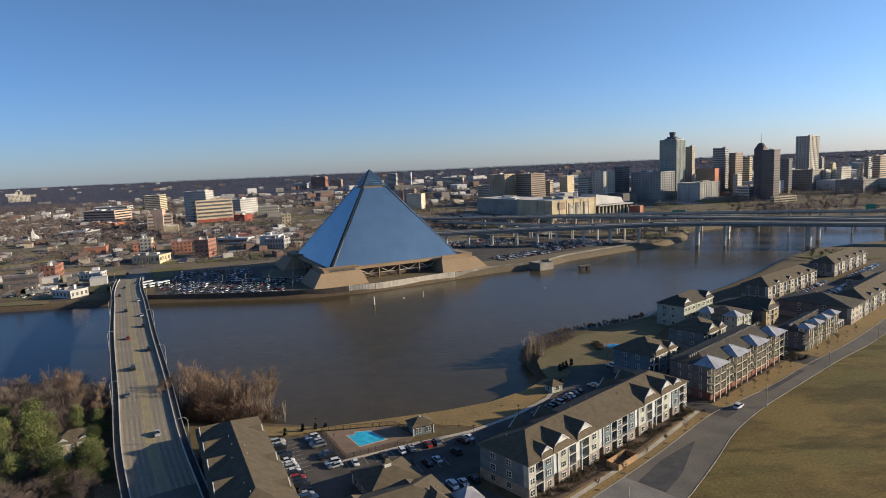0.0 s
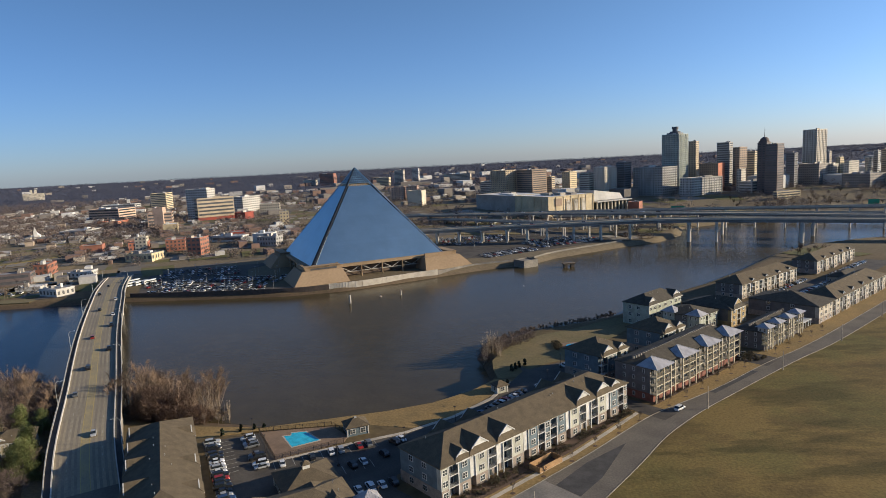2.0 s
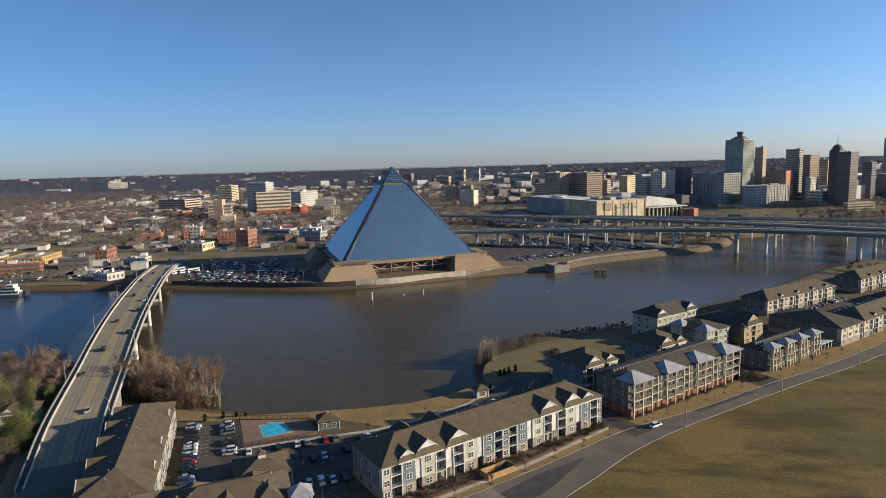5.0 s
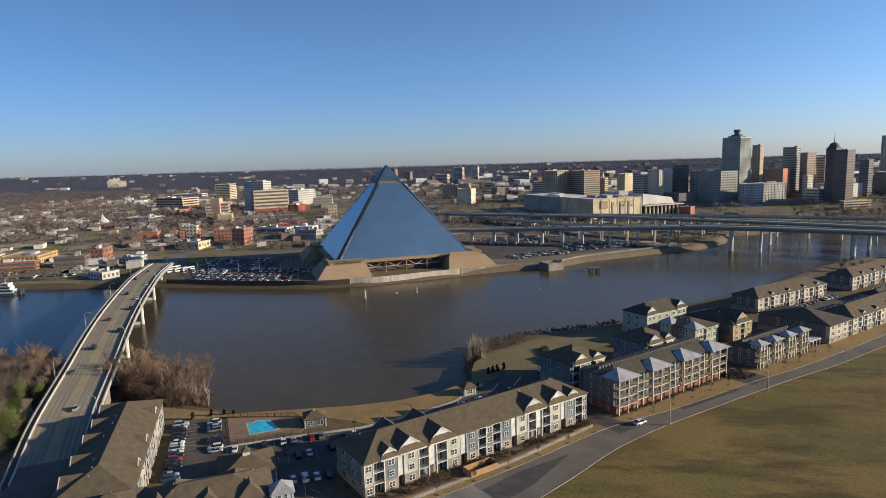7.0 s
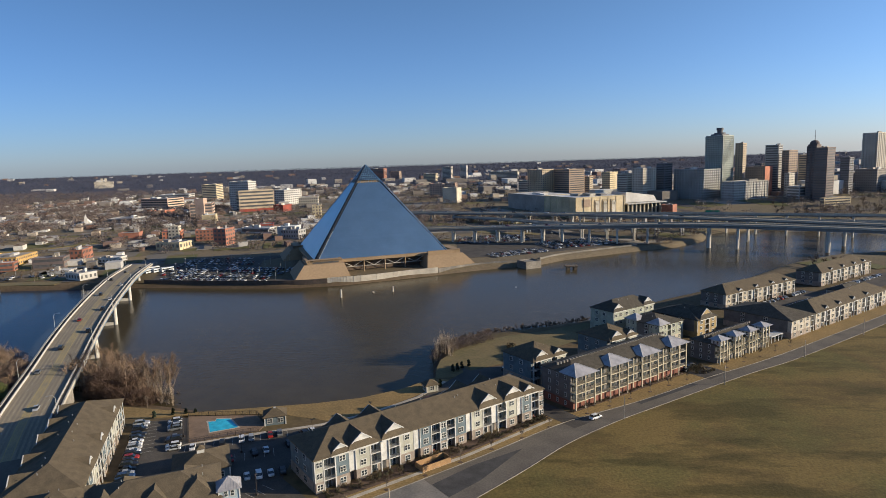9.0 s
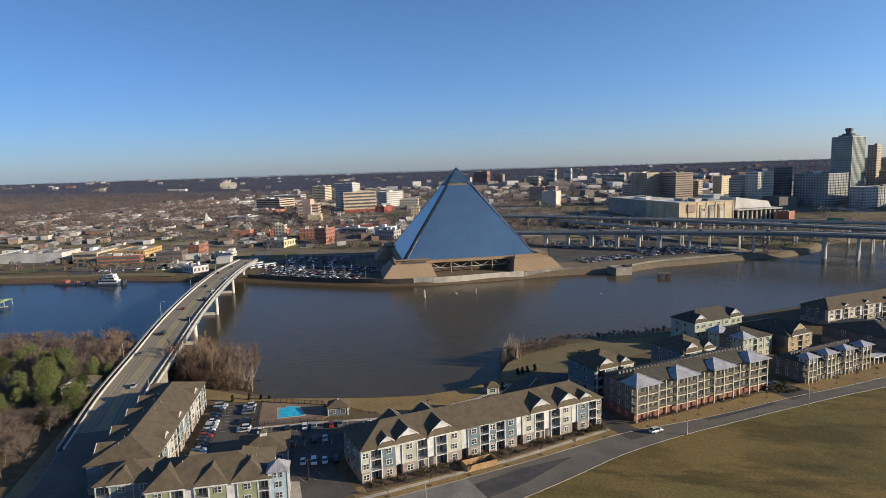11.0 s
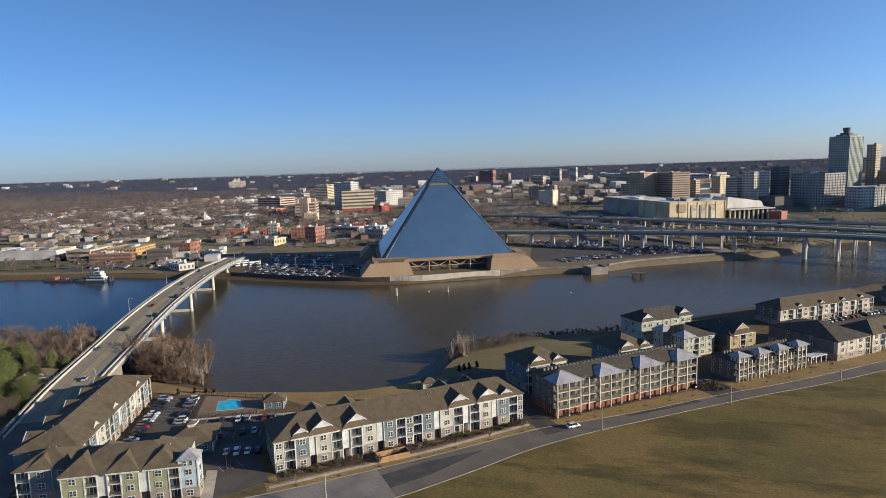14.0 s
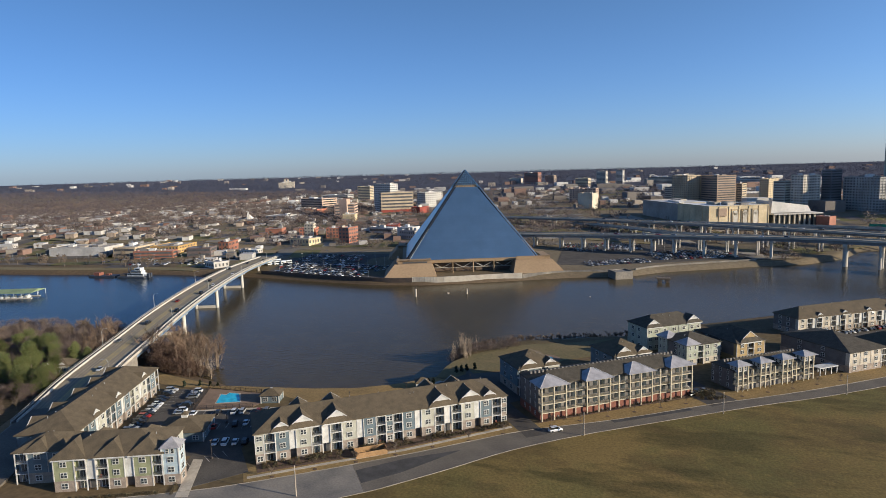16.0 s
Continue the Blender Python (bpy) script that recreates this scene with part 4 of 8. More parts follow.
def smooth(points, n=8):
    out = []
    P = [Vector(p) for p in points]
    for i in range(len(P) - 1):
        p0, p1, p2, p3 = P[max(i - 1, 0)], P[i], P[i + 1], P[min(i + 2, len(P) - 1)]
        for k in range(n):
            t = k / n
            out.append(0.5 * (2 * p1 + (p2 - p0) * t + (2 * p0 - 5 * p1 + 4 * p2 - p3) * t * t + (3 * p1 - p0 - 3 * p2 + p3) * t ** 3))
    return out + [P[-1]]


def sweep(bm, line, prof, i0=0, i1=None):
    """Sweeps a closed profile (across, up) along a line."""
    i1 = len(line) if i1 is None else i1
    rings = []
    for i in range(i0, i1):
        a, b = line[max(i - 1, 0)], line[min(i + 1, len(line) - 1)]
        d = b - a
        d.z = 0
        d.normalize()
        n = Vector((d.y, -d.x, 0))
        rings.append([bm.verts.new(line[i] + n * x + Vector((0, 0, z))) for x, z in prof])
    k = len(prof)
    for r, q in zip(rings, rings[1:]):
        for j in range(k):
            bm.faces.new((r[j], r[(j + 1) % k], q[(j + 1) % k], q[j]))
    bm.faces.new(rings[0][::-1])
    bm.faces.new(rings[-1])


def rect(x0, x1, z0, z1):
    return [(x0, z0), (x1, z0), (x1, z1), (x0, z1)]


BL = smooth(BRIDGE)
NB = 8 * 2 + 4       # where the ramp leaves the ground
NE = 8 * 11          # where it lands
T = thing("road_bridge", Matrix.Identity(4), "long concrete road bridge curving over the harbour", "bridge")
b = B_()
sweep(b, BL, rect(-10.4, 10.4, -0.9, 0.0), NB - 2, NE + 1)
part("deck", b, M["deck"], T)
for s in (-1, 1):
    b = B_()
    sweep(b, BL, [(s * 9.9, -2.3), (s * 8.6, -2.3), (s * 8.6, -0.88), (s * 9.9, -0.88)], NB + 4, NE - 1)
    part("girder", b, M["girder_blue"], T, "pale blue steel girder")
    b = B_()
    sweep(b, BL, rect(min(s * 8.1, s * 8.42), max(s * 8.1, s * 8.42), -0.02, 0.85), NB - 4, NE + 1)
    part("traffic_barrier", b, M["pier"], T)
    # The barriers' shade on the footway is put into its dark colour.
    b = B_()
    sweep(b, BL, rect(min(s * 8.42, s * 10.15), max(s * 8.42, s * 10.15), 0.0, 0.12), NB - 4, NE + 1)
    part("footway", b, M["patch"], T, "footway with barrier shade in its colour")
    b = B_()
    sweep(b, BL, rect(min(s * 10.15, s * 10.42), max(s * 10.15, s * 10.42), -0.6, 0.55), NB - 4, NE + 1)
    part("parapet", b, M["concrete"], T)
    b = B_()
    sweep(b, BL, rect(s * 10.27 - 0.06, s * 10.27 + 0.06, 1.05, 1.17), NB - 4, NE + 1)
    H = part("handrail", b, M["lamp"], T)
    b = B_()
    for i in range(NB - 4, NE, 1):
        for t in (0, 0.5):
            p = BL[i].lerp(BL[i + 1], t)
            d = (BL[i + 1] - BL[i]).normalized()
            p = p + Vector((d.y, -d.x, 0)) * s * 10.27
            box(b, p.x - 0.06, p.x + 0.06, p.y - 0.06, p.y + 0.06, p.z + 0.5, p.z + 1.1)
    tagged(part("rail_post", b, M["lamp"], H), kind="stuff")
b = B_()
sweep(b, BL, rect(-1.35, 1.35, -0.02, 0.012), NB - 2, NE)
part("median_strip", b, M["median"], T, "worn yellowish painted median")
for x, mt in ((-1.3, "paint_yellow"), (1.1, "paint_yellow")):
    b = B_()
    sweep(b, BL, rect(x, x + 0.2, 0.0, 0.026), NB - 2, NE)
    part("centre_line", b, M[mt], T)
M["track"] = mat("polished_tyre_track", (0.225, 0.195, 0.145), 0.75, 0, 0.1, 0.16, 0.1, 0, (0.185, 0.162, 0.122), 20, spec=0.2)
for x in (-7.1, -5.6, -3.9, -2.4, 2.4, 3.9, 5.6, 7.1):
    b = B_()
    sweep(b, BL, rect(x - 0.38, x + 0.38, -0.02, 0.006), NB - 2, NE)
    part("tyre_track", b, M["track"], T)
for x in (-4.75, 4.75):
    b = B_()
    for i in range(NB, NE - 1):
        sweep(b, [BL[i], BL[i].lerp(BL[i + 1], 0.3)], rect(x - 0.05, x + 0.05, 0.0, 0.02))
    tagged(part("lane_dash", b, M["paint"], T), kind="stuff")
for i in (NB + 14, NB + 23, NB + 36, NB + 47, NB + 56, NB + 62):
    p = BL[i]
    d = (BL[i + 1] - BL[i - 1]).normalized()
    ang = math.degrees(math.atan2(d.y, d.x)) - 90
    m = pose(p.x, p.y, 0, 0, 0, ang)
    g = min(gz(p.x, p.y), WATER_Z + 1) - 2
    for s in (-1, 1):
        b = B_()
        tube(b, (s * 7.2, 0, g), (s * 7.2, 0, p.z - 2.9), 1.15, 1.15, 12)
        part("pier_column", b, M["pier"], T).matrix_basis = m
    b = B_()
    box(b, -9.6, 9.6, -0.9, 0.9, p.z - 3.2, p.z - 2.25)
    part("pier_cap", b, M["pier"], T).matrix_basis = m
    b = B_()
    box(b, -7, 7, -0.7, 0.7, WATER_Z - 1, WATER_Z + 1.7)
    part("pier_strut", b, M["concrete"], T).matrix_basis = m
# solid ramp walls at each end
for s0, s1 in ((NB - 10, NB + 9), (NE - 4, NE + 3)):
    b = B_()
    line = [Vector((p.x, p.y, p.z)) for p in BL[s0:s1]]
    sweep(b, line, rect(-10.2, 10.2, -6.5, -0.55))
    part("ramp_fill", b, M["concrete_dark"], T)

# bare earth shoulder beside the ramp
M["shoulder"] = mat("bare_earth_shoulder", (0.25, 0.185, 0.105), 0.95, 0, 0.08, 0.22, 0.3, 0, (0.19, 0.145, 0.085), 16, spec=0.2)
shoulder = []
for i in range(0, NB + 8):
    d = (BL[i + 1] - BL[i]).normalized()
    q = BL[i] + Vector((-d.y, d.x, 0)) * 13.4
    shoulder.append((q.x, q.y))
strip_sheet("earth_shoulder", shoulder, 3.2, 0.05, M["shoulder"], "bare tan earth shoulder beside the ramp")

# roads that carry the bridge on
b = B_()
sweep(b, BL, rect(-9, 9, -0.7, 0.06), 0, NB - 1)
structure("road_ramp", b, M["street"], "asphalt approach road")
b = B_()
sweep(b, [Vector((p.x, p.y, gz(p.x, p.y))) for p in BL], rect(-9, 9, -0.4, 0.12), NE + 1, len(BL))
structure("road_city", b, M["street"], "city avenue running on from the bridge")


def lamp_mesh(h, arm):
    bm = B_()
    tube(bm, (0, 0, 0), (0, 0, h * 0.88), 0.13, 0.09, 6)
    tube(bm, (0, 0, h * 0.88), (arm * 0.35, 0, h), 0.08, 0.06, 5)
    tube(bm, (arm * 0.35, 0, h), (arm, 0, h), 0.06, 0.05, 5)
    return mesh_of("pole", bm, M["lamp"])


LAMP_POLE = lamp_mesh(9.0, 2.2)
b = B_()
box(b, 1.9, 2.7, -0.17, 0.17, 8.88, 9.02)
LAMP_HEAD = mesh_of("lamp_head", b, M["lamp"])


def street_lamp(m, label="tall galvanised street lamp with a curved arm"):
    t = thing("street_lamp", m, label, "street lamp", "street lamps")
    piece("pole", LAMP_POLE, t, Matrix.Identity(4))
    piece("lamp_head", LAMP_HEAD, t, Matrix.Identity(4))
    return t


for k, i in enumerate(range(NB + 3, NE, 7)):
    p, d = BL[i], (BL[i + 1] - BL[i]).normalized()
    s = -1 if k % 2 else 1
    q = p + Vector((d.y, -d.x, 0)) * s * 10.6
    ang = math.degrees(math.atan2(d.y, d.x)) - 90
    b = B_()
    street_lamp(pose(q.x, q.y, p.z - 0.3, 0, 0, ang + (180 if s > 0 else 0)), "tall street lamp leaning over the bridge parapet")

# ---- the pyramid ----
PYR = pose(-66.0, 561.0, 0, 0, 0, 26.0)
T = thing("glass_pyramid", PYR, "huge blue steel-clad pyramid on a tan podium", "pyramid")
APEX_Z, BASE_Z, HALF = 85.0, 8.6, 57.5
CUT = 0.79                          # where the look-out floor sits
SLOPE = HALF / (APEX_Z - BASE_Z)


def pyr_half(z):
    return (APEX_Z - z) * SLOPE


cut_z = BASE_Z + (APEX_Z - BASE_Z) * CUT
rows_n = 34
face_m = [pose(0, 0, 0, 0, 0, 90 * i) for i in range(4)]
for side in range(4):
    for r in range(rows_n):
        z0 = BASE_Z + (cut_z - BASE_Z) * r / rows_n
        z1 = BASE_Z + (cut_z - BASE_Z) * (r + 1) / rows_n - 0.02
        h0, h1 = pyr_half(z0), pyr_half(z1)
        e = 2.3
        bm = B_()
        solid(bm, [(-h0 + e, -h0, z0), (h0 - e, -h0, z0), (h1 - e, -h1, z1), (-h1 + e, -h1, z1), (-h0 + e, -h0 + 0.5, z0), (h0 - e, -h0 + 0.5, z0), (h1 - e, -h1 + 0.5, z1), (-h1 + e, -h1 + 0.5, z1)],
              [(0, 1, 2, 3), (7, 6, 5, 4), (0, 4, 5, 1), (3, 2, 6, 7), (0, 3, 7, 4), (1, 5, 6, 2)])
        part("panel", bm, M["steel_panel"], T).matrix_basis = face_m[side]
bm = B_()
hb, ht = pyr_half(BASE_Z) - 0.45, pyr_half(cut_z) - 0.45
solid(bm, [(-hb, -hb, BASE_Z), (hb, -hb, BASE_Z), (hb, hb, BASE_Z), (-hb, hb, BASE_Z), (-ht, -ht, cut_z), (ht, -ht, cut_z), (ht, ht, cut_z), (-ht, ht, cut_z)],
      [(3, 2, 1, 0), (4, 5, 6, 7), (0, 1, 5, 4), (1, 2, 6, 5), (2, 3, 7, 6), (3, 0, 4, 7)])
part("core", bm, M["ridge_dark"], T)
for sx, sy in ((-1, -1), (1, -1), (1, 1), (-1, 1)):
    bm = B_()
    tube(bm, (sx * (HALF - 0.9), sy * (HALF - 0.9), BASE_Z), (sx * 0.25, sy * 0.25, APEX_Z - 0.6), 1.75 if sx == sy else 0.6, 0.6, 8)
    E_ = part("edge_glazing", bm, M["ridge_dark" if sx == sy else "steel_panel"], T, "glazed edge strip")
    for k in (0, 1):
        bm = B_()
        a, c = (2.5, 0.1) if k else (0.1, 2.5)
        tube(bm, (sx * (HALF - a), sy * (HALF - c), BASE_Z), (sx * 0.3, sy * 0.3, APEX_Z - 0.2), 0.2, 0.14, 5)
        part("edge_trim", bm, M["ridge_trim"], E_)
# glazed cap: open floor band, then framed glass to the tip
zb = cut_z + 2.3
bm = B_()
h0, h1 = pyr_half(cut_z) - 1.6, pyr_half(zb) - 1.6
solid(bm, [(-h0, -h0, cut_z), (h0, -h0, cut_z), (h0, h0, cut_z), (-h0, h0, cut_z), (-h1, -h1, zb), (h1, -h1, zb), (h1, h1, zb), (-h1, h1, zb)],
      [(3, 2, 1, 0), (4, 5, 6, 7), (0, 1, 5, 4), (1, 2, 6, 5), (2, 3, 7, 6), (3, 0, 4, 7)])
part("lookout_band", bm, M["tan"], T, "open look-out floor band near the tip")
for side in range(4):
    bm = B_()
    h = pyr_half(zb)
    solid(bm, [(-h, -h, zb), (h, -h, zb), (0, 0, APEX_Z), (-h, -h + 0.6, zb), (h, -h + 0.6, zb)], [(0, 1, 2), (0, 3, 4, 1), (3, 2, 4), (0, 2, 3), (1, 4, 2)])
    g = part("cap_glass", bm, M["glass_blue"], T, "dark glass cap")
    g.matrix_basis = face_m[side]
    bm = B_()
    for k in range(7):
        z = zb + (APEX_Z - zb) * k / 7
        hh = pyr_half(z)
        box(bm, -hh, hh, -hh - 0.12, -hh + 0.1, z - 0.1, z + 0.14)
    for k in range(-5, 6):
        x = h * k / 6
        zt = APEX_Z - abs(x) / SLOPE
        tube(bm, (x, -h - 0.08, zb), (x, -pyr_half(zt) - 0.08, zt), 0.09, 0.09, 4)
    tagged(part("glazing_bar", bm, M["steel_panel"], g), kind="stuff")
    bm = B_()
    for k in range(9):
        hh = pyr_half(cut_z + 1.4)
        x = -hh + 2 * hh * (k + 0.5) / 9
        box(bm, x - 0.12, x + 0.12, -hh + 0.1, -hh + 0.4, cut_z, zb)
    tagged(part("lookout_post", bm, M["steel_panel"], T), kind="stuff").matrix_basis = face_m[side]

# podium: beam all round, four sloped corner blocks, trusses between
GROUND_P = -2.6
for side in range(4):
    bm = B_()
    box(bm, -HALF - 2, HALF + 2, -HALF - 3.2, -HALF + 0.6, BASE_Z - 2.0, BASE_Z + 0.3)
    part("podium_beam", bm, M["tan"], T).matrix_basis = face_m[side]
    bm = B_()
    box(bm, -HALF + 8, HALF - 8, -HALF + 5, -HALF + 6, GROUND_P - 1, BASE_Z - 2)
    part("recessed_wall", bm, M["tan_dark"], T).matrix_basis = face_m[side]
    for k in range(5):
        x = -HALF + 22 + (2 * HALF - 44) * k / 4
        bm = B_()
        tube(bm, (x, -HALF - 2.4, GROUND_P - 1), (x, -HALF - 2.4, BASE_Z - 1.9), 0.55, 0.55, 8)
        part("podium_column", bm, M["tan"], T).matrix_basis = face_m[side]
    for k in range(4):
        x0 = -HALF + 22 + (2 * HALF - 44) * k / 4
        x1 = x0 + (2 * HALF - 44) / 4
        bm = B_()
        tube(bm, (x0 + 0.5, -HALF - 1, BASE_Z - 2.2), ((x0 + x1) / 2, -HALF - 1, GROUND_P + 4.5), 0.3, 0.3, 5)
        tube(bm, (x1 - 0.5, -HALF - 1, BASE_Z - 2.2), ((x0 + x1) / 2, -HALF - 1, GROUND_P + 4.5), 0.3, 0.3, 5)
        tube(bm, (x0 + 0.5, -HALF - 1, GROUND_P + 4.5), (x1 - 0.5, -HALF - 1, GROUND_P + 4.5), 0.3, 0.3, 5)
        part("truss", bm, M["concrete"], T).matrix_basis = face_m[side]
for i, (sx, sy) in enumerate(((-1, -1), (1, -1), (1, 1), (-1, 1))):
    m = pose(0, 0, 0, 0, 0, 90 * i)
    bm = B_()
    z0, z1 = GROUND_P - 2, BASE_Z - 1.4
    a0, a1, c = -HALF - 20.5, -HALF - 10, -HALF + 22
    solid(bm, [(a0, a0, z0), (c + 4, a0, z0), (c + 4, c + 4, z0), (a0, c + 4, z0), (a1, a1, z1), (c, a1, z1), (c, c, z1), (a1, c, z1)],
          [(3, 2, 1, 0), (4, 5, 6, 7), (0, 1, 5, 4), (1, 2, 6, 5), (2, 3, 7, 6), (3, 0, 4, 7)])
    CB = part("corner_block", bm, M["tan"], T, "sloped tan stucco corner block")
    CB.matrix_basis = m
    bm = B_()
    box(bm, a1 + 3, c - 1, a1 + 2, a1 + 4, z1, BASE_Z + 1.8)
    box(bm, a1 + 2, a1 + 4, a1 + 3, c - 1, z1, BASE_Z + 1.8)
    box(bm, c - 2.4, c - 1, a1 + 3.98, -HALF + 2, z1, BASE_Z + 1.8)
    box(bm, a1 + 2, c - 1, a1 + 2, -HALF - 1, BASE_Z + 0.5, BASE_Z + 1.85)
    part("roof_screen", bm, M["tan"], CB)
    # Flat dark sheet painted as the shade inside the screen's opening.
    bm = B_()
    box(bm, a1 + 7, c - 4, a1 + 1.9, a1 + 2.05, z1 + 0.4, BASE_Z + 0.4)
    part("opening_shade", bm, M["rail"], CB)

# river wall, terrace and promenade in front of the pyramid
bm = B_()
WALL = smooth([(-226, 458, -2.6), (-160, 453, -2.6), (-106, 451, -2.6), (-74, 457, -2.6)], 6)
sweep(bm, WALL, rect(-0.3, 0.3, -2, 2.1))
structure("river_wall", bm, M["river_fence"], "dark river wall in front of the parking lot")
bm = B_()
WALL2 = smooth([(-74, 457.6, -2.6), (-50, 466, -2.6), (-16, 487, -2.6), (6, 499, -2.6)], 6)
sweep(bm, WALL2, rect(-0.3, 0.3, -2, 2.6))
structure("river_wall_white", bm, M["wall_panel"], "pale concrete panel wall below the pyramid")
for i in range(len(WALL2) - 1):
    p, q = WALL2[i], WALL2[i + 1]
    for t in (0, 0.5):
        r = p.lerp(q, t)
        bm = B_()
        box(bm, -0.25, 0.25, -0.42, -0.28, -1.5, 2.75)
        w = new("wall_pilaster", mesh_of("wall_pilaster", bm, M["wall_panel"]))
        w.parent = bpy.data.objects["river_wall_white"]
        w.matrix_basis = pose(r.x, r.y, r.z, 0, 0, 28)
bm = B_()
WALL3 = smooth([(6.4, 499.4, -2.6), (38, 525, -2.6), (70, 536, -2.6)], 6)
sweep(bm, WALL3, rect(-0.3, 0.3, -2, 1.6))
structure("river_wall_brown", bm, M["concrete_dark"], "stained river wall beyond the terrace")
bm = B_()
WALL4 = smooth([(90, 549, -2.6), (112, 574, -2.6), (162, 609, -2.6), (186, 624, -2.6)], 6)
sweep(bm, WALL4, rect(-0.3, 0.3, -2, 1.6))
structure("river_wall_far", bm, M["concrete_dark"], "stained river wall below the car park")
T = thing("intake_block", pose(81, 527, 0, 0, 0, 33), "stained square concrete intake block on the bank", "concrete block")
bm = B_()
box(bm, -7.5, 7.5, -6, 8, -9, -0.6)
part("block", bm, M["concrete_dark"], T)
bm = B_()
for x0, x1, y0, y1 in ((-7.5, 7.5, -6, -5.6), (-7.5, 7.5, 7.6, 8), (-7.5, -7.1, -5.6, 7.6), (7.1, 7.5, -5.6, 7.6)):
    box(bm, x0, x1, y0, y1, -0.6, 0.3)
part("block_parapet", bm, M["concrete_dark"], T)
T = thing("old_pier", pose(114, 515, 0, 0, 0, 10), "broken brown pier stump standing in the water", "pier stump")
for x in (-3.6, 2.2):
    bm = B_()
    box(bm, x, x + 2.6, -2, 2, -9, -3.4)
    part("stump_leg", bm, M["rock"], T)
bm = B_()
box(bm, -4.6, 5.6, -2.4, 2.4, -3.4, -2.3)
part("stump_cap", bm, M["rock"], T)
for x, y, h, r in ((-51, 415, -0.4, 0.75), (-18, 434, -2.0, 0.45), (-32, 431, -5.2, 0.9), (70, 446, -5.6, 0.5)):
    bm = B_()
    tube(bm, (0, 0, -10), (0, 0, h), r, r * 0.95, 10)
    o = new("mooring_pile", mesh_of("mooring_pile", bm, M["concrete"]))
    o.matrix_basis = pose(x, y, 0)
    tagged(o, "single concrete mooring pile standing in the water", "pile", "mooring piles")

# ---- elevated motorway ----


def viaduct(name, label, pts, half, n=6, girder=1.8):
    line = smooth(pts, n)
    T = thing(name, Matrix.Identity(4), label, "viaduct", "elevated roads")
    bm = B_()
    sweep(bm, line, rect(-half, half, -0.5, 0))
    part("deck", bm, M["deck"], T)
    bm = B_()
    sweep(bm, line, rect(-half * 0.86, half * 0.86, -girder, -0.48))
    part("girder", bm, M["viaduct"], T)
    for s in (-1, 1):
        bm = B_()
        sweep(bm, line, rect(s * half - 0.2, s * half + 0.2, -0.7, 0.95))
        part("barrier", bm, M["concrete"], T)
    return T, line


def column_pair(T, p, d, spread, girder, r=1.1, cap=True):
    n = Vector((d.y, -d.x, 0)).normalized()
    for s in (-1, 1):
        q = p + n * s * spread
        bm = B_()
        tube(bm, (q.x, q.y, min(gz(q.x, q.y), WATER_Z) - 2), (q.x, q.y, p.z - girder - 0.9), r, r, 10)
        part("column", bm, M["pier"], T)
    if cap:
        bm = B_()
        a = math.degrees(math.atan2(n.y, n.x))
        box(bm, -spread - 2.4, spread + 2.4, -1.1, 1.1, -girder - 1.5, -girder + 0.1, pose(p.x, p.y, p.z, 0, 0, a))
        part("pier_cap", bm, M["pier"], T)


def columns_along(T, line, step, spread, girder, r=1.0, start=10.0):
    acc = -start
    for a, c in zip(line, line[1:]):
        seg = (c - a).length
        while acc + step <= seg and acc + step >= 0:
            acc += step
            column_pair(T, a.lerp(c, acc / seg), c - a, spread, girder, r)
        acc -= seg


def columns_at(T, line, xs, spread, girder, r):
    """A pair of columns under the line at each of the given eastings."""
    for x in xs:
        for a, c in zip(line, line[1:]):
            if a.x <= x < c.x:
                column_pair(T, a.lerp(c, (x - a.x) / (c.x - a.x)), c - a, spread, girder, r)
                break


T1, l1 = viaduct("motorway_viaduct", "wide grey motorway viaduct over the harbour on pale columns", [(-120, 690, 10.5), (-40, 682, 12), (28, 672, 13.5), (75, 661, 15), (116, 651, 16), (170, 644, 16.6), (200, 641, 16.9), (233, 634, 17.1), (256, 627, 17.1), (290, 614, 17), (356, 588, 16), (420, 561, 15.2), (560, 500, 15), (900, 330, 15), (1500, 30, 15)], 8.0, 6, 3.3)
columns_at(T1, l1, (-95, -62, -30, 0, 24, 49, 75, 96, 116, 143, 170, 199), 4.2, 3.3, 1.1)
columns_at(T1, l1, (278,), 4.6, 3.3, 1.2)
columns_at(T1, l1, (346, 440, 530, 620), 4.6, 3.3, 1.9)
bm = B_()
tube(bm, (254, 627, -9), (254, 627, 12.6), 2.1, 2.1, 16)
part("column", bm, M["pier"], T1, "thick white river pier")
bm = B_()
box(bm, -6, 6, -1.6, 1.6, -1.2, 1.2, pose(254, 627, 12.6, 0, 0, 72))
part("pier_cap", bm, M["pier"], T1)
T2, l2 = viaduct("motorway_viaduct", "wide grey motorway viaduct over the harbour on pale columns", [(-160, 905, 12), (-60, 868, 14), (20, 832, 15.2), (83, 799, 16), (144, 762, 17.2), (200, 722, 18), (244, 693, 18.3), (303, 665, 17.4), (380, 627, 15.8), (430, 602, 14.8), (570, 535, 14.5), (900, 372, 14.5), (1500, 80, 14.5)], 8.5, 6, 2.4)
columns_at(T2, l2, (-120, -85, -50, -15, 18, 50, 83, 115, 146, 173, 200, 222, 245, 303), 4.2, 2.4, 1.0)
columns_at(T2, l2, (377, 470, 560, 650), 4.6, 2.4, 1.7)
T3, l3 = viaduct("slip_road_viaduct", "slip road viaduct climbing past the convention hall", [(120, 815, 14.0), (200, 785, 15), (290, 745, 16), (380, 700, 17), (470, 652, 18)], 5.5)
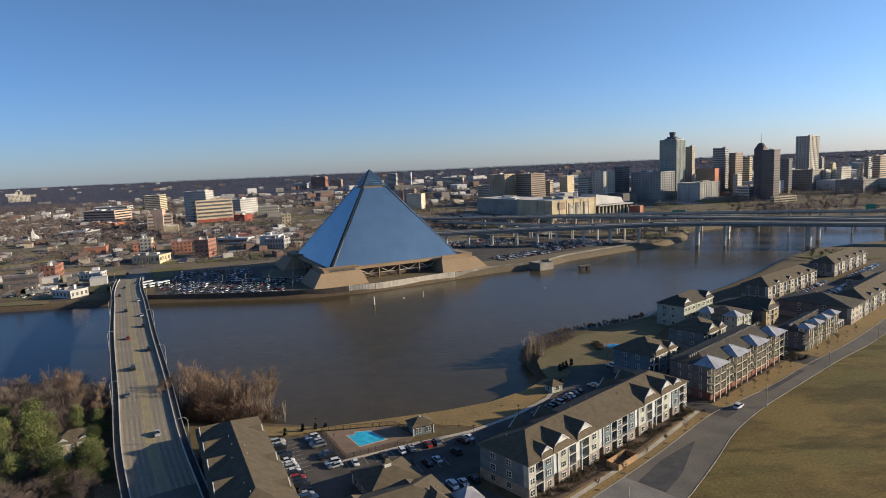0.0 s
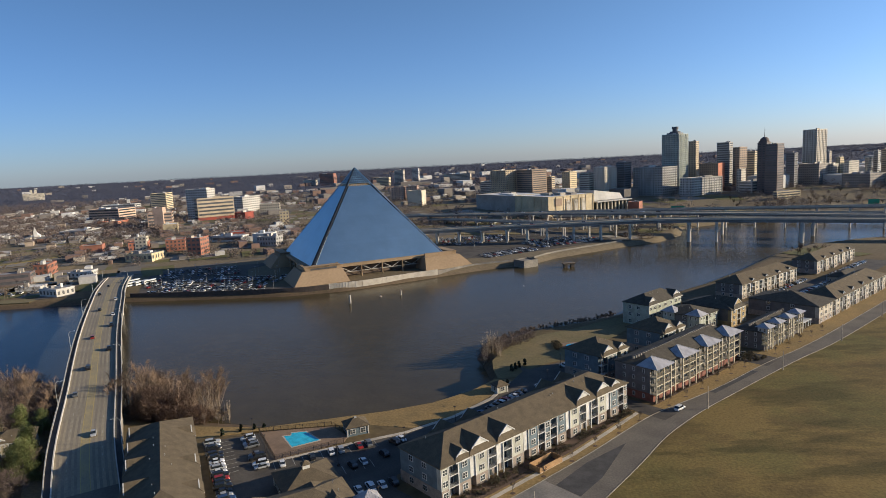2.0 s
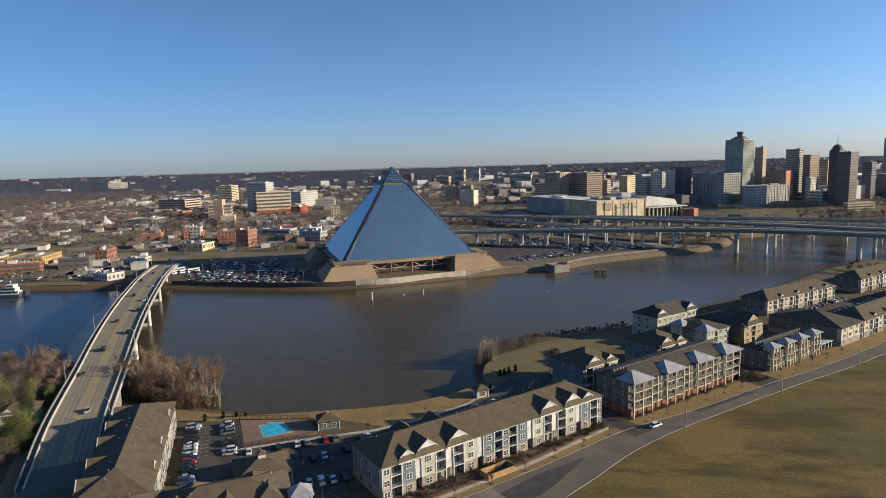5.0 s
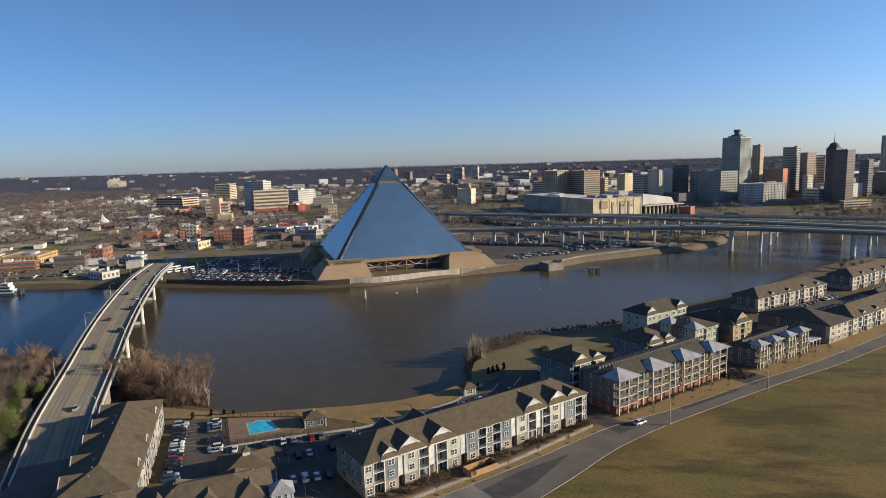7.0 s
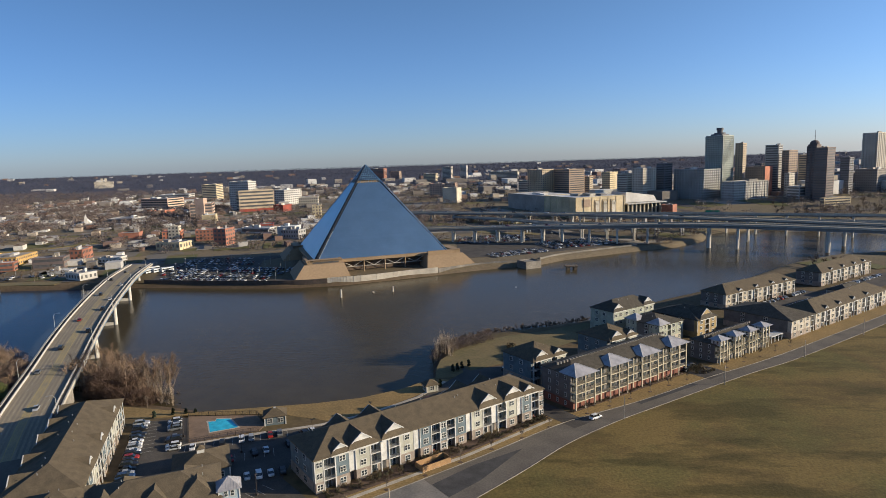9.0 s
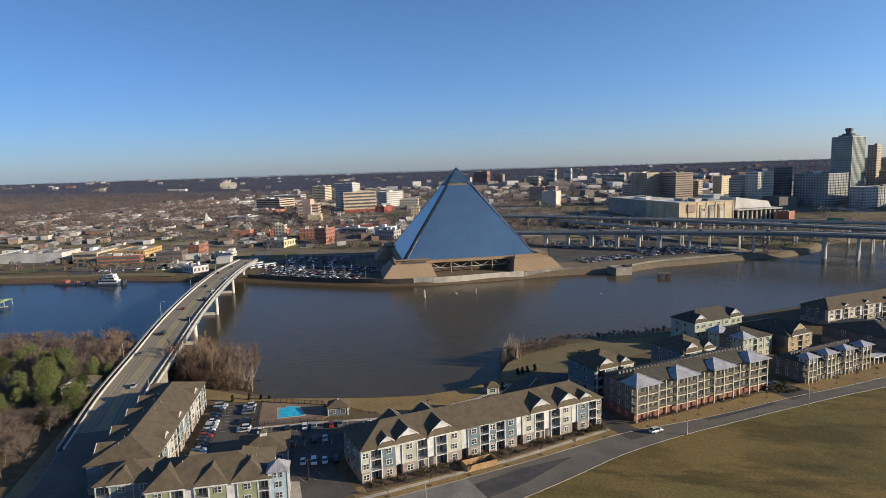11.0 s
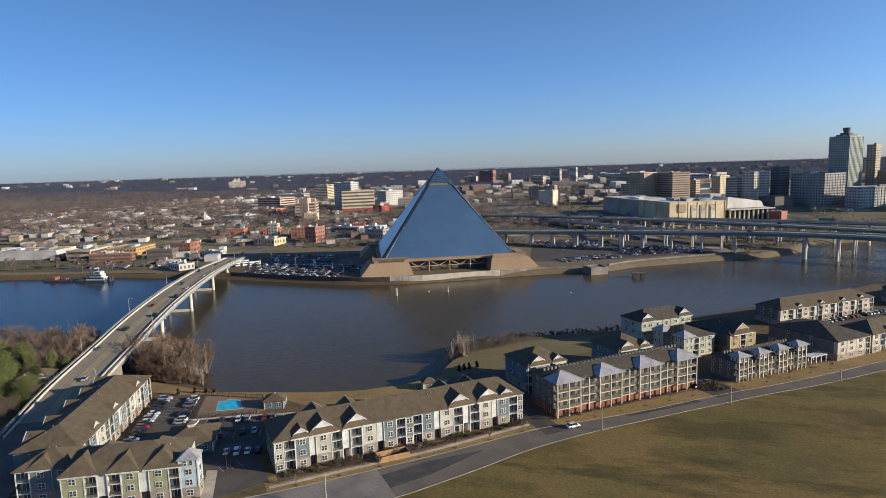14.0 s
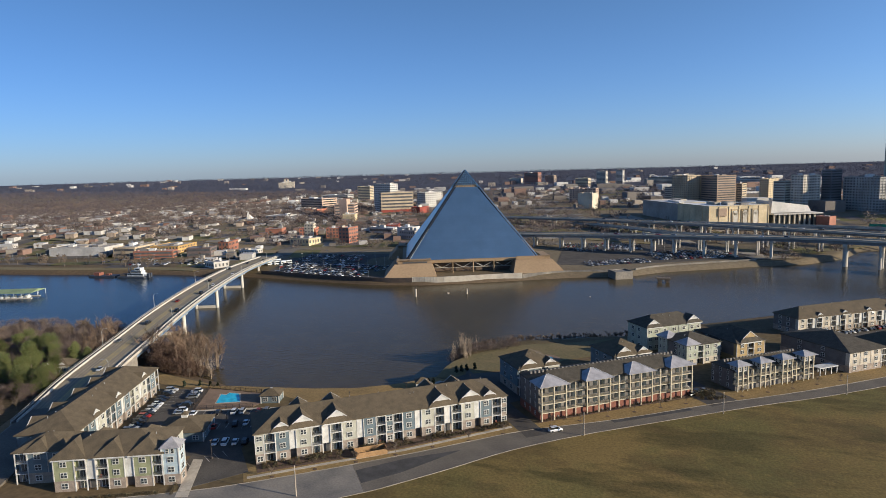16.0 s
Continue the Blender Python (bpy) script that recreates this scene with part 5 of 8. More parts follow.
columns_along(T3, l3, 30, 2.6, 1.8, 0.8)
T4, l4 = viaduct("slip_road_viaduct", "curving slip road viaduct over the car parks", [(-30, 852, 9.5), (24, 812, 10), (66, 766, 11.2), (100, 718, 12.6), (140, 680, 14.2), (190, 657, 15.6)], 4.6)
columns_along(T4, l4, 28, 2.2, 1.8, 0.8)
T5, l5 = viaduct("slip_road_viaduct", "low slip road viaduct in front of downtown", [(150, 840, 5), (260, 815, 5), (380, 775, 4.5), (500, 720, 4), (640, 660, 4)], 5.5)
columns_along(T5, l5, 30, 2.6, 1.8, 0.8)

# ---- the city ----


BUILT = []


def facade_building(name, x, y, turn, w, d, h, wall="tan", style="bands", label="", roof="grey", storey=3.8, glass="glass_city", z=None, piers=0, extra=None):
    """A city building: body, one band or row of windows a storey on the two sides that show, parapet, and roof plant. Front faces -y before the turn."""
    z = gz(x, y) if z is None else z
    BUILT.append((x, y, max(w, d) / 2 + 3))
    if len(label.split()) < 4:
        label += " in the city"
    T = thing(name, pose(x, y, z - 0.5, 0, 0, turn), label or "flat-roofed city building", "building", "city buildings")
    bm = B_()
    box(bm, -w / 2, w / 2, -d / 2, d / 2, -3, h + 0.5)
    part("wall", bm, WALLS[wall], T)
    n = max(1, int(h / storey))
    for k in range(n):
        z0 = 0.5 + k * h / n + 0.32 * h / n
        z1 = 0.5 + (k + 1) * h / n - 0.2 * h / n
        if style == "bands":
            bm = B_()
            box(bm, -w / 2 + 1.2, w / 2 - 1.2, -d / 2 - 0.12, d / 2 + 0.12, z0, z1)
            box(bm, -w / 2 - 0.12, w / 2 + 0.12, -d / 2 + 1.2, d / 2 - 1.2, z0, z1)
            part("window_band", bm, M[glass], T)
        elif style in ("punched", "grid"):
            bm = B_()
            pitch = 3.4 if style == "punched" else 4.6
            fill = 0.45 if style == "punched" else 0.6
            m_ = max(2, int((w - 1) / pitch))
            for j in range(m_):
                cx = -w / 2 + (w) * (j + 0.5) / m_
                hw = w / m_ * fill / 2
                box(bm, cx - hw, cx + hw, -d / 2 - 0.1, -d / 2 + 0.3, z0, z1)
            m_ = max(2, int((d - 1) / pitch))
            for j in range(m_):
                cy = -d / 2 + d * (j + 0.5) / m_
                hw = d / m_ * fill / 2
                box(bm, -w / 2 - 0.1, -w / 2 + 0.3, cy - hw, cy + hw, z0, z1)
                box(bm, w / 2 - 0.3, w / 2 + 0.1, cy - hw, cy + hw, z0, z1)
            tagged(part("window_row", bm, M[glass], T), kind="stuff")
    if piers:
        for s in range(int(w / piers) + 1):
            bm = B_()
            cx = -w / 2 + w * s / int(w / piers)
            box(bm, cx - 0.45, cx + 0.45, -d / 2 - 0.6, -d / 2 + 0.2, 0, h)
            part("pier", bm, WALLS[wall], T)
        for s in range(int(d / piers) + 1):
            for sx in (-1, 1):
                bm = B_()
                cy = -d / 2 + d * s / int(d / piers)
                box(bm, sx * w / 2 - 0.5, sx * w / 2 + 0.5, cy - 0.45, cy + 0.45, 0, h)
                part("pier", bm, WALLS[wall], T)
    bm = B_()
    t = 0.4
    for a in ((-w / 2 - 0.15, w / 2 + 0.15, -d / 2 - 0.15, -d / 2 + t), (-w / 2 - 0.15, w / 2 + 0.15, d / 2 - t, d / 2 + 0.15), (-w / 2 - 0.15, -w / 2 + t, -d / 2 + t, d / 2 - t), (w / 2 - t, w / 2 + 0.15, -d / 2 + t, d / 2 - t)):
        box(bm, *a, h + 0.3, h + 1.3)
    part("parapet", bm, WALLS[wall], T)
    bm = B_()
    box(bm, -w / 2 + t, w / 2 - t, -d / 2 + t, d / 2 - t, h + 0.45, h + 0.62)
    R = part("roof", bm, ROOFS[roof], T)
    rng = random.Random(int(abs(x) * 3 + abs(y)))
    for i in range(2 if w < 40 else 4):
        bw, bd, bh = rng.uniform(0.08, 0.22) * w, rng.uniform(0.12, 0.3) * d, rng.uniform(1.4, 3.6)
        cx, cy = rng.uniform(-0.3, 0.3) * w, rng.uniform(-0.3, 0.3) * d
        bm = B_()
        box(bm, cx - bw / 2, cx + bw / 2, cy - bd / 2, cy + bd / 2, h + 0.6, h + 0.6 + bh)
        part("roof_plant", bm, ROOFS[rng.choice(("grey", "tan", "white"))], R)
    return T


# downtown towers
TW = facade_building("office_tower", 407, 1117, -46.0, 30.6, 33.0, 102.4, "steel", "bands", "tall grey-green glass office tower with a round crown", "grey", storey=3.4, glass="glass_tower", piers=3.0)
bm = B_()
box(bm, -10, 10, -10, 10, 102, 106)
tube(bm, (0, 0, 106), (0, 0, 108.5), 9, 9, 20)
tube(bm, (0, 0, 108.5), (0, 0, 112.5), 4.5, 4.5, 16)
tube(bm, (0, 0, 112.5), (0, 0, 116.5), 5.5, 5.5, 18)
part("crown", bm, WALLS["dark"], TW)
facade_building("office_block", 369, 1106, -53.5, 59.9, 42.3, 48.4, "slate", "grid", "broad grey office block with pale upright ribs", "grey", piers=5)
facade_building("office_block", 434, 1069, -62.5, 25.2, 70.3, 28.6, "white", "grid", "long white low office block with deep window bays", "grey", piers=5.5)
facade_building("office_tower", 461, 1176, -37.0, 13.1, 18.0, 88.2, "tan", "punched", "old tan stone tower with a stepped top", "tan")
RS = facade_building("office_block", 474, 1125, -50.5, 34.6, 21.9, 48.2, "brown", "punched", "brown brick slab block with a red end wall", "grey")
bm = B_()
box(bm, 17.2, 17.8, -10.8, 10.8, 0, 50)
part("end_wall", bm, WALLS["orange"], RS, "orange-red rendered end wall")
facade_building("office_tower", 506, 1148, -42.0, 21.6, 18.0, 83.2, "grey", "bands", "grey banded tower with a white top sign", "white")
facade_building("office_tower", 523, 1125, -57.0, 12.9, 22.1, 73.6, "brown", "grid", "brown balcony tower with pale slabs", "grey")
facade_building("office_tower", 567, 1174, -41.0, 13.6, 17.9, 64.1, "sand", "bands", "beige banded tower behind the dark ones", "tan")
DT = facade_building("office_tower", 525, 1041, -44.0, 13.8, 22.2, 80.1, "bronze", "grid", "dark bronze tower with a domed crown and spire", "dark")
bm = B_()
box(bm, -6.4, 6.4, -8, 8, 80, 84)
bmesh.ops.create_uvsphere(bm, u_segments=20, v_segments=10, radius=7.2, matrix=pose(0, 0, 83.5))
tube(bm, (0, 0, 90), (0, 0, 106), 0.6, 0.15, 6)
part("dome", bm, WALLS["bronze"], DT)
facade_building("office_tower", 528, 1014, -49.0, 18.9, 24.0, 77.9, "bronze", "bands", "dark bronze slab tower", "dark")
facade_building("office_block", 611, 1120, -42.5, 13.5, 21.9, 58.9, "dark", "bands", "dark glass office block", "dark")
facade_building("office_tower", 704, 1218, -53.5, 24.4, 39.8, 97.1, "pale", "grid", "tall pale ribbed tower", "grey", piers=5)
facade_building("office_block", 664, 1148, -54.5, 35.1, 34.2, 37.0, "taupe", "punched", "broad brown stone office block", "grey")
facade_building("office_block", 712, 1184, -44.0, 4.6, 15.9, 55.5, "taupe", "punched", "slim stone shaft beside the tall tower", "grey")
facade_building("office_block", 700, 1150, -50.5, 8.4, 23.9, 34.1, "pale", "punched", "pale stone office block", "tan")
facade_building("office_tower", 722, 1168, -49.0, 7.4, 17.8, 44.7, "sand", "punched", "narrow sand stone tower", "tan")
facade_building("office_block", 726, 1139, -57.5, 7.6, 34.3, 38.2, "pale", "punched", "pale stone office block", "tan")
facade_building("office_block", 781, 1179, -48.5, 5.4, 20.1, 40.5, "cream", "punched", "narrow cream tower beyond the bluff", "tan")
facade_building("office_tower", 819, 1215, -44.0, 7.3, 20.4, 50.8, "slate", "bands", "dark slate tower beyond the bluff", "grey")
facade_building("office_tower", 813, 1168, -60.0, 13.2, 35.9, 54.4, "tan", "bands", "tan banded office block", "tan")
facade_building("office_block", 694, 1055, -64.0, 46.1, 39.8, 21.0, "taupe", "punched", "long low stone block on the bluff", "grey")
facade_building("office_block", 746, 1048, -57.5, 19.8, 40.4, 21.1, "pale", "punched", "pale low stone block on the bluff", "grey")
facade_building("office_block", 508, 1085, -48.0, 7.6, 17.9, 37.8, "pale", "punched", "pale stone stepped block", "white")
facade_building("office_block", 521, 1058, -67.5, 25.3, 46.0, 18.3, "white", "bands", "white low office block with grey glass", "grey")
facade_building("office_block", 526, 970, -70.0, 8.3, 45.9, 10.9, "sand", "bands", "sand-coloured open car park deck on the bluff", "tan", storey=3)
facade_building("office_block", 319, 1122, -44.5, 15.4, 24.1, 59.4, "dark", "bands", "dark glass office block", "dark")
facade_building("office_tower", 282, 1106, -54.0, 23.9, 29.9, 52.9, "pale", "grid", "pale striped hospital tower with dark glass", "grey", piers=6)
facade_building("office_block", 254, 1127, -33.5, 18.9, 22.2, 43.5, "steel", "bands", "grey-green glass office block", "grey")
facade_building("office_tower", 161, 1168, -53.5, 42.0, 36.0, 53.2, "brown", "bands", "brown concrete justice block", "grey")
facade_building("office_tower", 110, 1184, -48.0, 39.1, 27.9, 53.8, "tan", "grid", "tan ribbed hotel tower", "tan", piers=4)
facade_building("office_block", 95, 1282, -24.5, 49.0, 20.1, 29.3, "pale", "bands", "pale banded office block", "white", storey=3.4)
facade_building("office_block", 197, 1174, -28.5, 9.9, 15.9, 38.3, "tan", "bands", "tan banded parking block", "tan")
facade_building("office_block", 244, 1244, -39.0, 17.3, 28.0, 42.4, "sand", "punched", "sand-coloured stone block", "tan")
facade_building("apartment_tower", -100, 1292, -8, 26, 20, 27, "rose", "grid", "twin rose and cream apartment tower", piers=6)
facade_building("apartment_tower", -70, 1286, -8, 22, 20, 28, "rose", "grid", "twin rose and cream apartment tower", piers=6)
facade_building("apartment_tower", -52, 1140, -18, 28, 22, 27, "cream", "none", "narrow cream and grey-green apartment slab")
facade_building("hotel_block", -447, 2260, -5, 52, 38, 41, "brick", "bands", "far red brick hospital block")
facade_building("hotel_block", -390, 2300, -5, 34, 30, 28, "brown", "bands", "far brown hospital wing")
facade_building("hotel_block", -520, 2290, -5, 46, 30, 20, "pale", "bands", "far pale block")
facade_building("hotel_block", -170, 2080, -8, 30, 26, 44, "pale", "bands", "far pale medical tower", "white")
facade_building("hotel_block", -120, 2130, -8, 22, 22, 46, "white", "bands", "far white medical tower", "white")
facade_building("hotel_block", 20, 2050, -10, 90, 30, 24, "cream", "bands", "far cream medical block", "white")
facade_building("hotel_block", -210, 1960, -8, 40, 26, 26, "sand", "bands", "far sand-coloured medical block", "white")
facade_building("hotel_block", 130, 1900, -12, 44, 26, 20, "rose", "punched", "far rose brick block")
facade_building("hotel_block", 260, 2000, -14, 60, 30, 18, "white", "bands", "far white clinic block", "white")
# switchyard buildings behind the motorway
facade_building("switch_house", -78, 905, -10, 26, 12, 7, "cream", "bands", "cream switch house beside the substation", "white")

# convention hall, arena
facade_building("convention_hall", 106.5, 986, 30, 60, 110, 23, "taupe", "none", "grey convention hall wing", "white")
CV = facade_building("convention_hall", 162, 910, 30, 80, 78, 27, "sand", "none", "sand-coloured convention hall with tall panel bays", "white", piers=13.2)
for x in (-5, 8, 22):
    bm = B_()
    box(bm, x - 3, x + 3, -40.0, -38.9, 5, 19)
    tube(bm, (x, -40.0, 19), (x, -39.0, 19), 3, 3, 16)
    part("panel_bay", bm, WALLS["pale"], CV)
    bm = B_()
    box(bm, x - 4.6, x - 4.1, -39.9, -38.9, 3, 23)
    box(bm, x + 4.1, x + 4.6, -39.9, -38.9, 3, 23)
    box(bm, x - 4.6, x + 4.6, -39.9, -38.9, 23, 23.6)
    part("panel_frame", bm, WALLS["tan"], CV)
bm = B_()
box(bm, -28, -17, -40.4, -38.8, 15, 25)
part("sign_board", bm, WALLS["brown"], CV)
AR = thing("performing_arts_centre", pose(237, 938, gz(237, 938), 0, 0, 30), "white wedge-roofed arts centre with a glazed porch", "building")
bm = B_()
solid(bm, [(-30, -18, 16), (26, -18, 16), (26, 20, 16), (-30, 20, 16), (-26, -14, 31), (24, -14, 24), (24, 18, 24), (-26, 18, 31)], [(3, 2, 1, 0), (4, 5, 6, 7), (0, 1, 5, 4), (1, 2, 6, 5), (2, 3, 7, 6), (3, 0, 4, 7)])
part("fly_tower", bm, WALLS["white"], AR)
bm = B_()
box(bm, -30, 30, -22, 22, -1, 14)
part("wall", bm, M["glass"], AR)
for i in range(9):
    bm = B_()
    x = -29 + i * 7
    box(bm, x - 0.9, x + 0.9, -24, -21.5, -1, 14)
    part("column", bm, WALLS["cream"], AR)
bm = B_()
box(bm, -32, 36, -27, 24, 14, 15.4)
part("canopy", bm, WALLS["white"], AR)
facade_building("low_hall", 284, 926, -32, 16, 18, 13, "brick", "none", "red brick rotunda hall")

# hospital campus and warehouses north of the pyramid
facade_building("warehouse", -441, 565, 15.5, 34.5, 42.1, 7.7, "yellow", "punched", "yellow painted brick warehouse with rows of arched windows", "tan")
facade_building("warehouse", -414, 513, 23.5, 42.7, 13.0, 7.8, "brick", "bands", "long low shop row with a white roof edge", "white")
facade_building("warehouse", -530, 519, 17.5, 68.5, 35.9, 9.4, "white", "none", "large white warehouse with a pale flat roof", "tan")
facade_building("warehouse", -462, 527, 17.0, 26.0, 40.0, 10.4, "tan", "bands", "tan shed row with a pale roof", "tan")
facade_building("warehouse", -371, 537, 20.5, 26.8, 16.9, 9.7, "bronze", "bands", "dark glazed shop building with a brick end", "grey")
facade_building("warehouse", -375, 584, 16.0, 12.2, 26.0, 10.9, "brick", "punched", "old red brick warehouse", "grey")
facade_building("low_house", -328, 566, 1.0, 18.5, 18.0, 4.4, "white", "punched", "low white building by the avenue", "white")
facade_building("shop", -294, 476, -23.0, 20.7, 15.0, 5.6, "white", "punched", "small white building with a blue end beside the river", "grey")
facade_building("warehouse", -335, 505, 12.5, 18.9, 13.9, 2.5, "white", "none", "low white flat shed by the river", "white")
facade_building("warehouse", -398, 702, 20.0, 22.6, 19.9, 7.4, "brick", "none", "long low brown brick shed", "tan")
facade_building("warehouse", -306, 642, -8.0, 29.7, 24.0, 7.1, "sand", "grid", "pale derelict brick shed with broken walls", "grey", piers=5)
facade_building("loft_building", -342, 700, 22.0, 20.8, 22.0, 9.1, "orange", "punched", "orange brick loft building", "grey")
facade_building("loft_building", -336, 694, 11.5, 12.4, 9.9, 15.4, "cream", "punched", "cream corner building with a white top floor", "white")
facade_building("warehouse", -296, 692, 20.0, 20.1, 18.0, 11.5, "brick", "punched", "brown brick warehouse", "grey")
facade_building("loft_building", -257, 660, -3.5, 14.8, 20.1, 18.2, "brick", "grid", "brick loft building with cream balconies", "white", storey=4)
facade_building("warehouse", -255, 775, 20.0, 16.2, 24.0, 7.7, "red", "punched", "bright red brick warehouse behind the car park", "grey")
facade_building("warehouse", -253, 744, -12.5, 42.2, 14.0, 6.8, "white", "bands", "white shop row", "white")
facade_building("warehouse", -200, 710, -1.5, 21.6, 19.9, 11.8, "white", "none", "pale sheds with white gable ends", "white")
facade_building("warehouse", -190, 696, -16.5, 24.8, 14.1, 9.8, "grey", "punched", "grey metal shed", "grey")
facade_building("hospital", -429, 936, 22.0, 33.8, 40.0, 23.6, "rose", "bands", "rose banded medical block", "tan", storey=4)
facade_building("medical_block", -424, 922, 7.0, 15.0, 14.1, 32.0, "rose", "none", "plain rose lift tower", "tan")
facade_building("medical_block", -390, 883, 22.0, 19.1, 30.0, 10.8, "sand", "none", "plain sand-coloured annex", "white")
HS = facade_building("hospital", -396, 1059, -55.0, 38.0, 60.0, 36.1, "tan", "bands", "tan hospital block with wide dark window bands", "grey", storey=5.2)
bm = B_()
box(bm, 18.5, 19.8, -30.6, 30.6, 0, 5)
part("red_base", bm, WALLS["red"], HS)
facade_building("hospital", -414, 1054, -18.0, 43.9, 20.0, 51.5, "white", "grid", "white hospital tower top", "white")
facade_building("medical_block", -380, 1180, -25.5, 26.8, 46.0, 28.9, "white", "grid", "white hospital wing with dark glass", "white")
facade_building("medical_block", -336, 1037, -15.0, 19.9, 25.9, 10.6, "red", "none", "low red-fronted hospital annex", "grey")
facade_building("medical_block", -594, 1097, -14.5, 64.9, 40.1, 22.2, "rose", "bands", "rose banded medical block with a dark glass front", "grey", glass="glass")
facade_building("medical_block", -763, 1437, 6.5, 73.8, 35.9, 9.3, "white", "bands", "long white-roofed block", "white")
facade_building("medical_block", -542, 1010, -3.5, 28.4, 30.1, 7.4, "orange", "none", "low orange roofed hall", "tan")
facade_building("medical_block", -312, 1104, 12, 34.2, 20.0, 18.1, "cream", "punched", "cream stepped brick block", "white")
facade_building("medical_block", -236, 922, 16, 13.0, 22.0, 18.3, "sand", "punched", "ochre brick hotel", "tan")
facade_building("medical_block", -628, 1358, 5.0, 32.6, 40.0, 34.3, "sand", "bands", "far beige office building", "white")
facade_building("school_hall", -515, 871, 3.0, 37.5, 40.3, 8.8, "grey", "bands", "long grey-roofed school hall", "grey")
FC = facade_building("far_landmark", -1462, 2150, 30, 62, 30, 22, "cream", "punched", "far cream hall with a twin tower")
bm = B_()
box(bm, -10, -3, -4, 4, 20, 36)
box(bm, 3, 10, -4, 4, 20, 36)
part("twin_tower", bm, WALLS["cream"], FC)


def white_church(x, y):
    T = thing("church", pose(x, y, gz(x, y), 0, 0, 30), "small white timber church with a steeple", "church")
    bm = B_()
    box(bm, -5, 5, -9, 9, -1, 6)
    part("wall", bm, WALLS["white"], T)
    bm = B_()
    solid(bm, [(-5.6, -9.5, 6), (5.6, -9.5, 6), (5.6, 9.5, 6), (-5.6, 9.5, 6), (0, -9.5, 11), (0, 9.5, 11)], [(3, 2, 1, 0), (0, 1, 4), (1, 2, 5, 4), (2, 3, 5), (3, 0, 4, 5)])
    part("roof", bm, ROOFS["white"], T)
    bm = B_()
    box(bm, -2, 2, -11, -7, -1, 12)
    solid(bm, [(-2, -11, 12), (2, -11, 12), (2, -7, 12), (-2, -7, 12), (0, -9, 19)], [(3, 2, 1, 0), (0, 1, 4), (1, 2, 4), (2, 3, 4), (3, 0, 4)])
    part("steeple", bm, WALLS["white"], T)


white_church(-560, 842)

# ---- trees ----


def twig_sprays(rng, sites, count, length, width, lift, loose):
    """Fine twigs as slender triangles that leave the given branch points."""
    verts, faces = [], []
    for i in range(count):
        p, d = rng.choice(sites)
        nd = (d + Vector((rng.uniform(-1, 1), rng.uniform(-1, 1), rng.uniform(-0.4, 0.8) + lift)) * loose).normalized()
        q = p + nd * length * rng.uniform(0.4, 1.3)
        s = nd.orthogonal().normalized() * width
        k = len(verts)
        verts += [tuple(p - s), tuple(p + s), tuple(q)]
        faces.append((k, k + 1, k + 2))
    return verts, faces


def bare_tree(seed, h, spread, twigs, tw_len, material, fine=0.026):
    """Trunk, limbs leaving it from a third of its height, boughs, and a wide spray of twigs."""
    rng = random.Random(seed)
    bm = B_()
    sites = []

    def grow(p, d, ln, r, lvl):
        bend = (d + Vector((rng.uniform(-1, 1), rng.uniform(-1, 1), 0.2)) * 0.16).normalized()
        mid, q = p + d * ln * 0.5, p + d * ln * 0.5 + bend * ln * 0.5
        n = 6 if lvl == 0 else 4 if lvl == 1 else 3
        tube(bm, p, mid, r, r * 0.75, n)
        tube(bm, mid, q, r * 0.75, r * 0.45, n)
        if lvl >= 1:
            for k in range(3 + lvl * 2):
                t = rng.uniform(0.15, 1)
                sites.append((p.lerp(q, t), bend))
        if lvl >= 3:
            return
        for i in range((7, 5, 3)[lvl]):
            t = rng.uniform(0.32 if lvl == 0 else 0.2, 1.0)
            nd = (bend + Vector((rng.uniform(-1, 1), rng.uniform(-1, 1), rng.uniform(-0.25, 0.5))) * spread).normalized()
            grow(p.lerp(q, t), nd, ln * rng.uniform(0.42, 0.62) * (1.15 - 0.35 * t), r * 0.42, lvl + 1)

    grow(Vector((0, 0, -0.5)), Vector((rng.uniform(-0.08, 0.08), rng.uniform(-0.08, 0.08), 1)).normalized(), h * 0.72, h * 0.018, 0)
    v, f = twig_sprays(rng, sites, twigs, tw_len, fine, 0.1, 0.9)
    return mesh_of("trunk", bm, M["bark"]), raw_mesh("crown", v, f, M[material])


def stem_tree(seed, h, stems, spread, twigs, tw_len, material):
    """A clump of upright stems that carry fine rising twigs almost from the ground."""
    rng = random.Random(seed)
    bm = B_()
    sites = []
    for i in range(stems):
        d = Vector((rng.uniform(-1, 1) * spread, rng.uniform(-1, 1) * spread, 1)).normalized()
        p = Vector((rng.uniform(-0.5, 0.5), rng.uniform(-0.5, 0.5), -0.5))
        ln = h * rng.uniform(0.65, 1.0) / 5
        r = h * 0.009
        for k in range(5):
            q = p + d * ln
            tube(bm, p, q, r * (1 - k * 0.17), r * (0.83 - k * 0.17), 4)
            for j in range(6):
                if k or rng.random() < 0.4:
                    sites.append((p.lerp(q, rng.random()), d))
            if k > 0:
                e = (d + Vector((rng.uniform(-1, 1), rng.uniform(-1, 1), 0.3)) * 0.5).normalized()
                tube(bm, q, q + e * ln * 0.9, r * 0.3, r * 0.1, 3)
                for j in range(6):
                    sites.append((q + e * ln * 0.9 * rng.random(), e))
            p = q
            d = (d + Vector((rng.uniform(-1, 1), rng.uniform(-1, 1), 0.4)) * 0.12).normalized()
    v, f = twig_sprays(rng, sites, twigs, tw_len, 0.022, 0.4, 0.75)
    return mesh_of("trunk", bm, M["pale_bark"]), raw_mesh("crown", v, f, M[material])


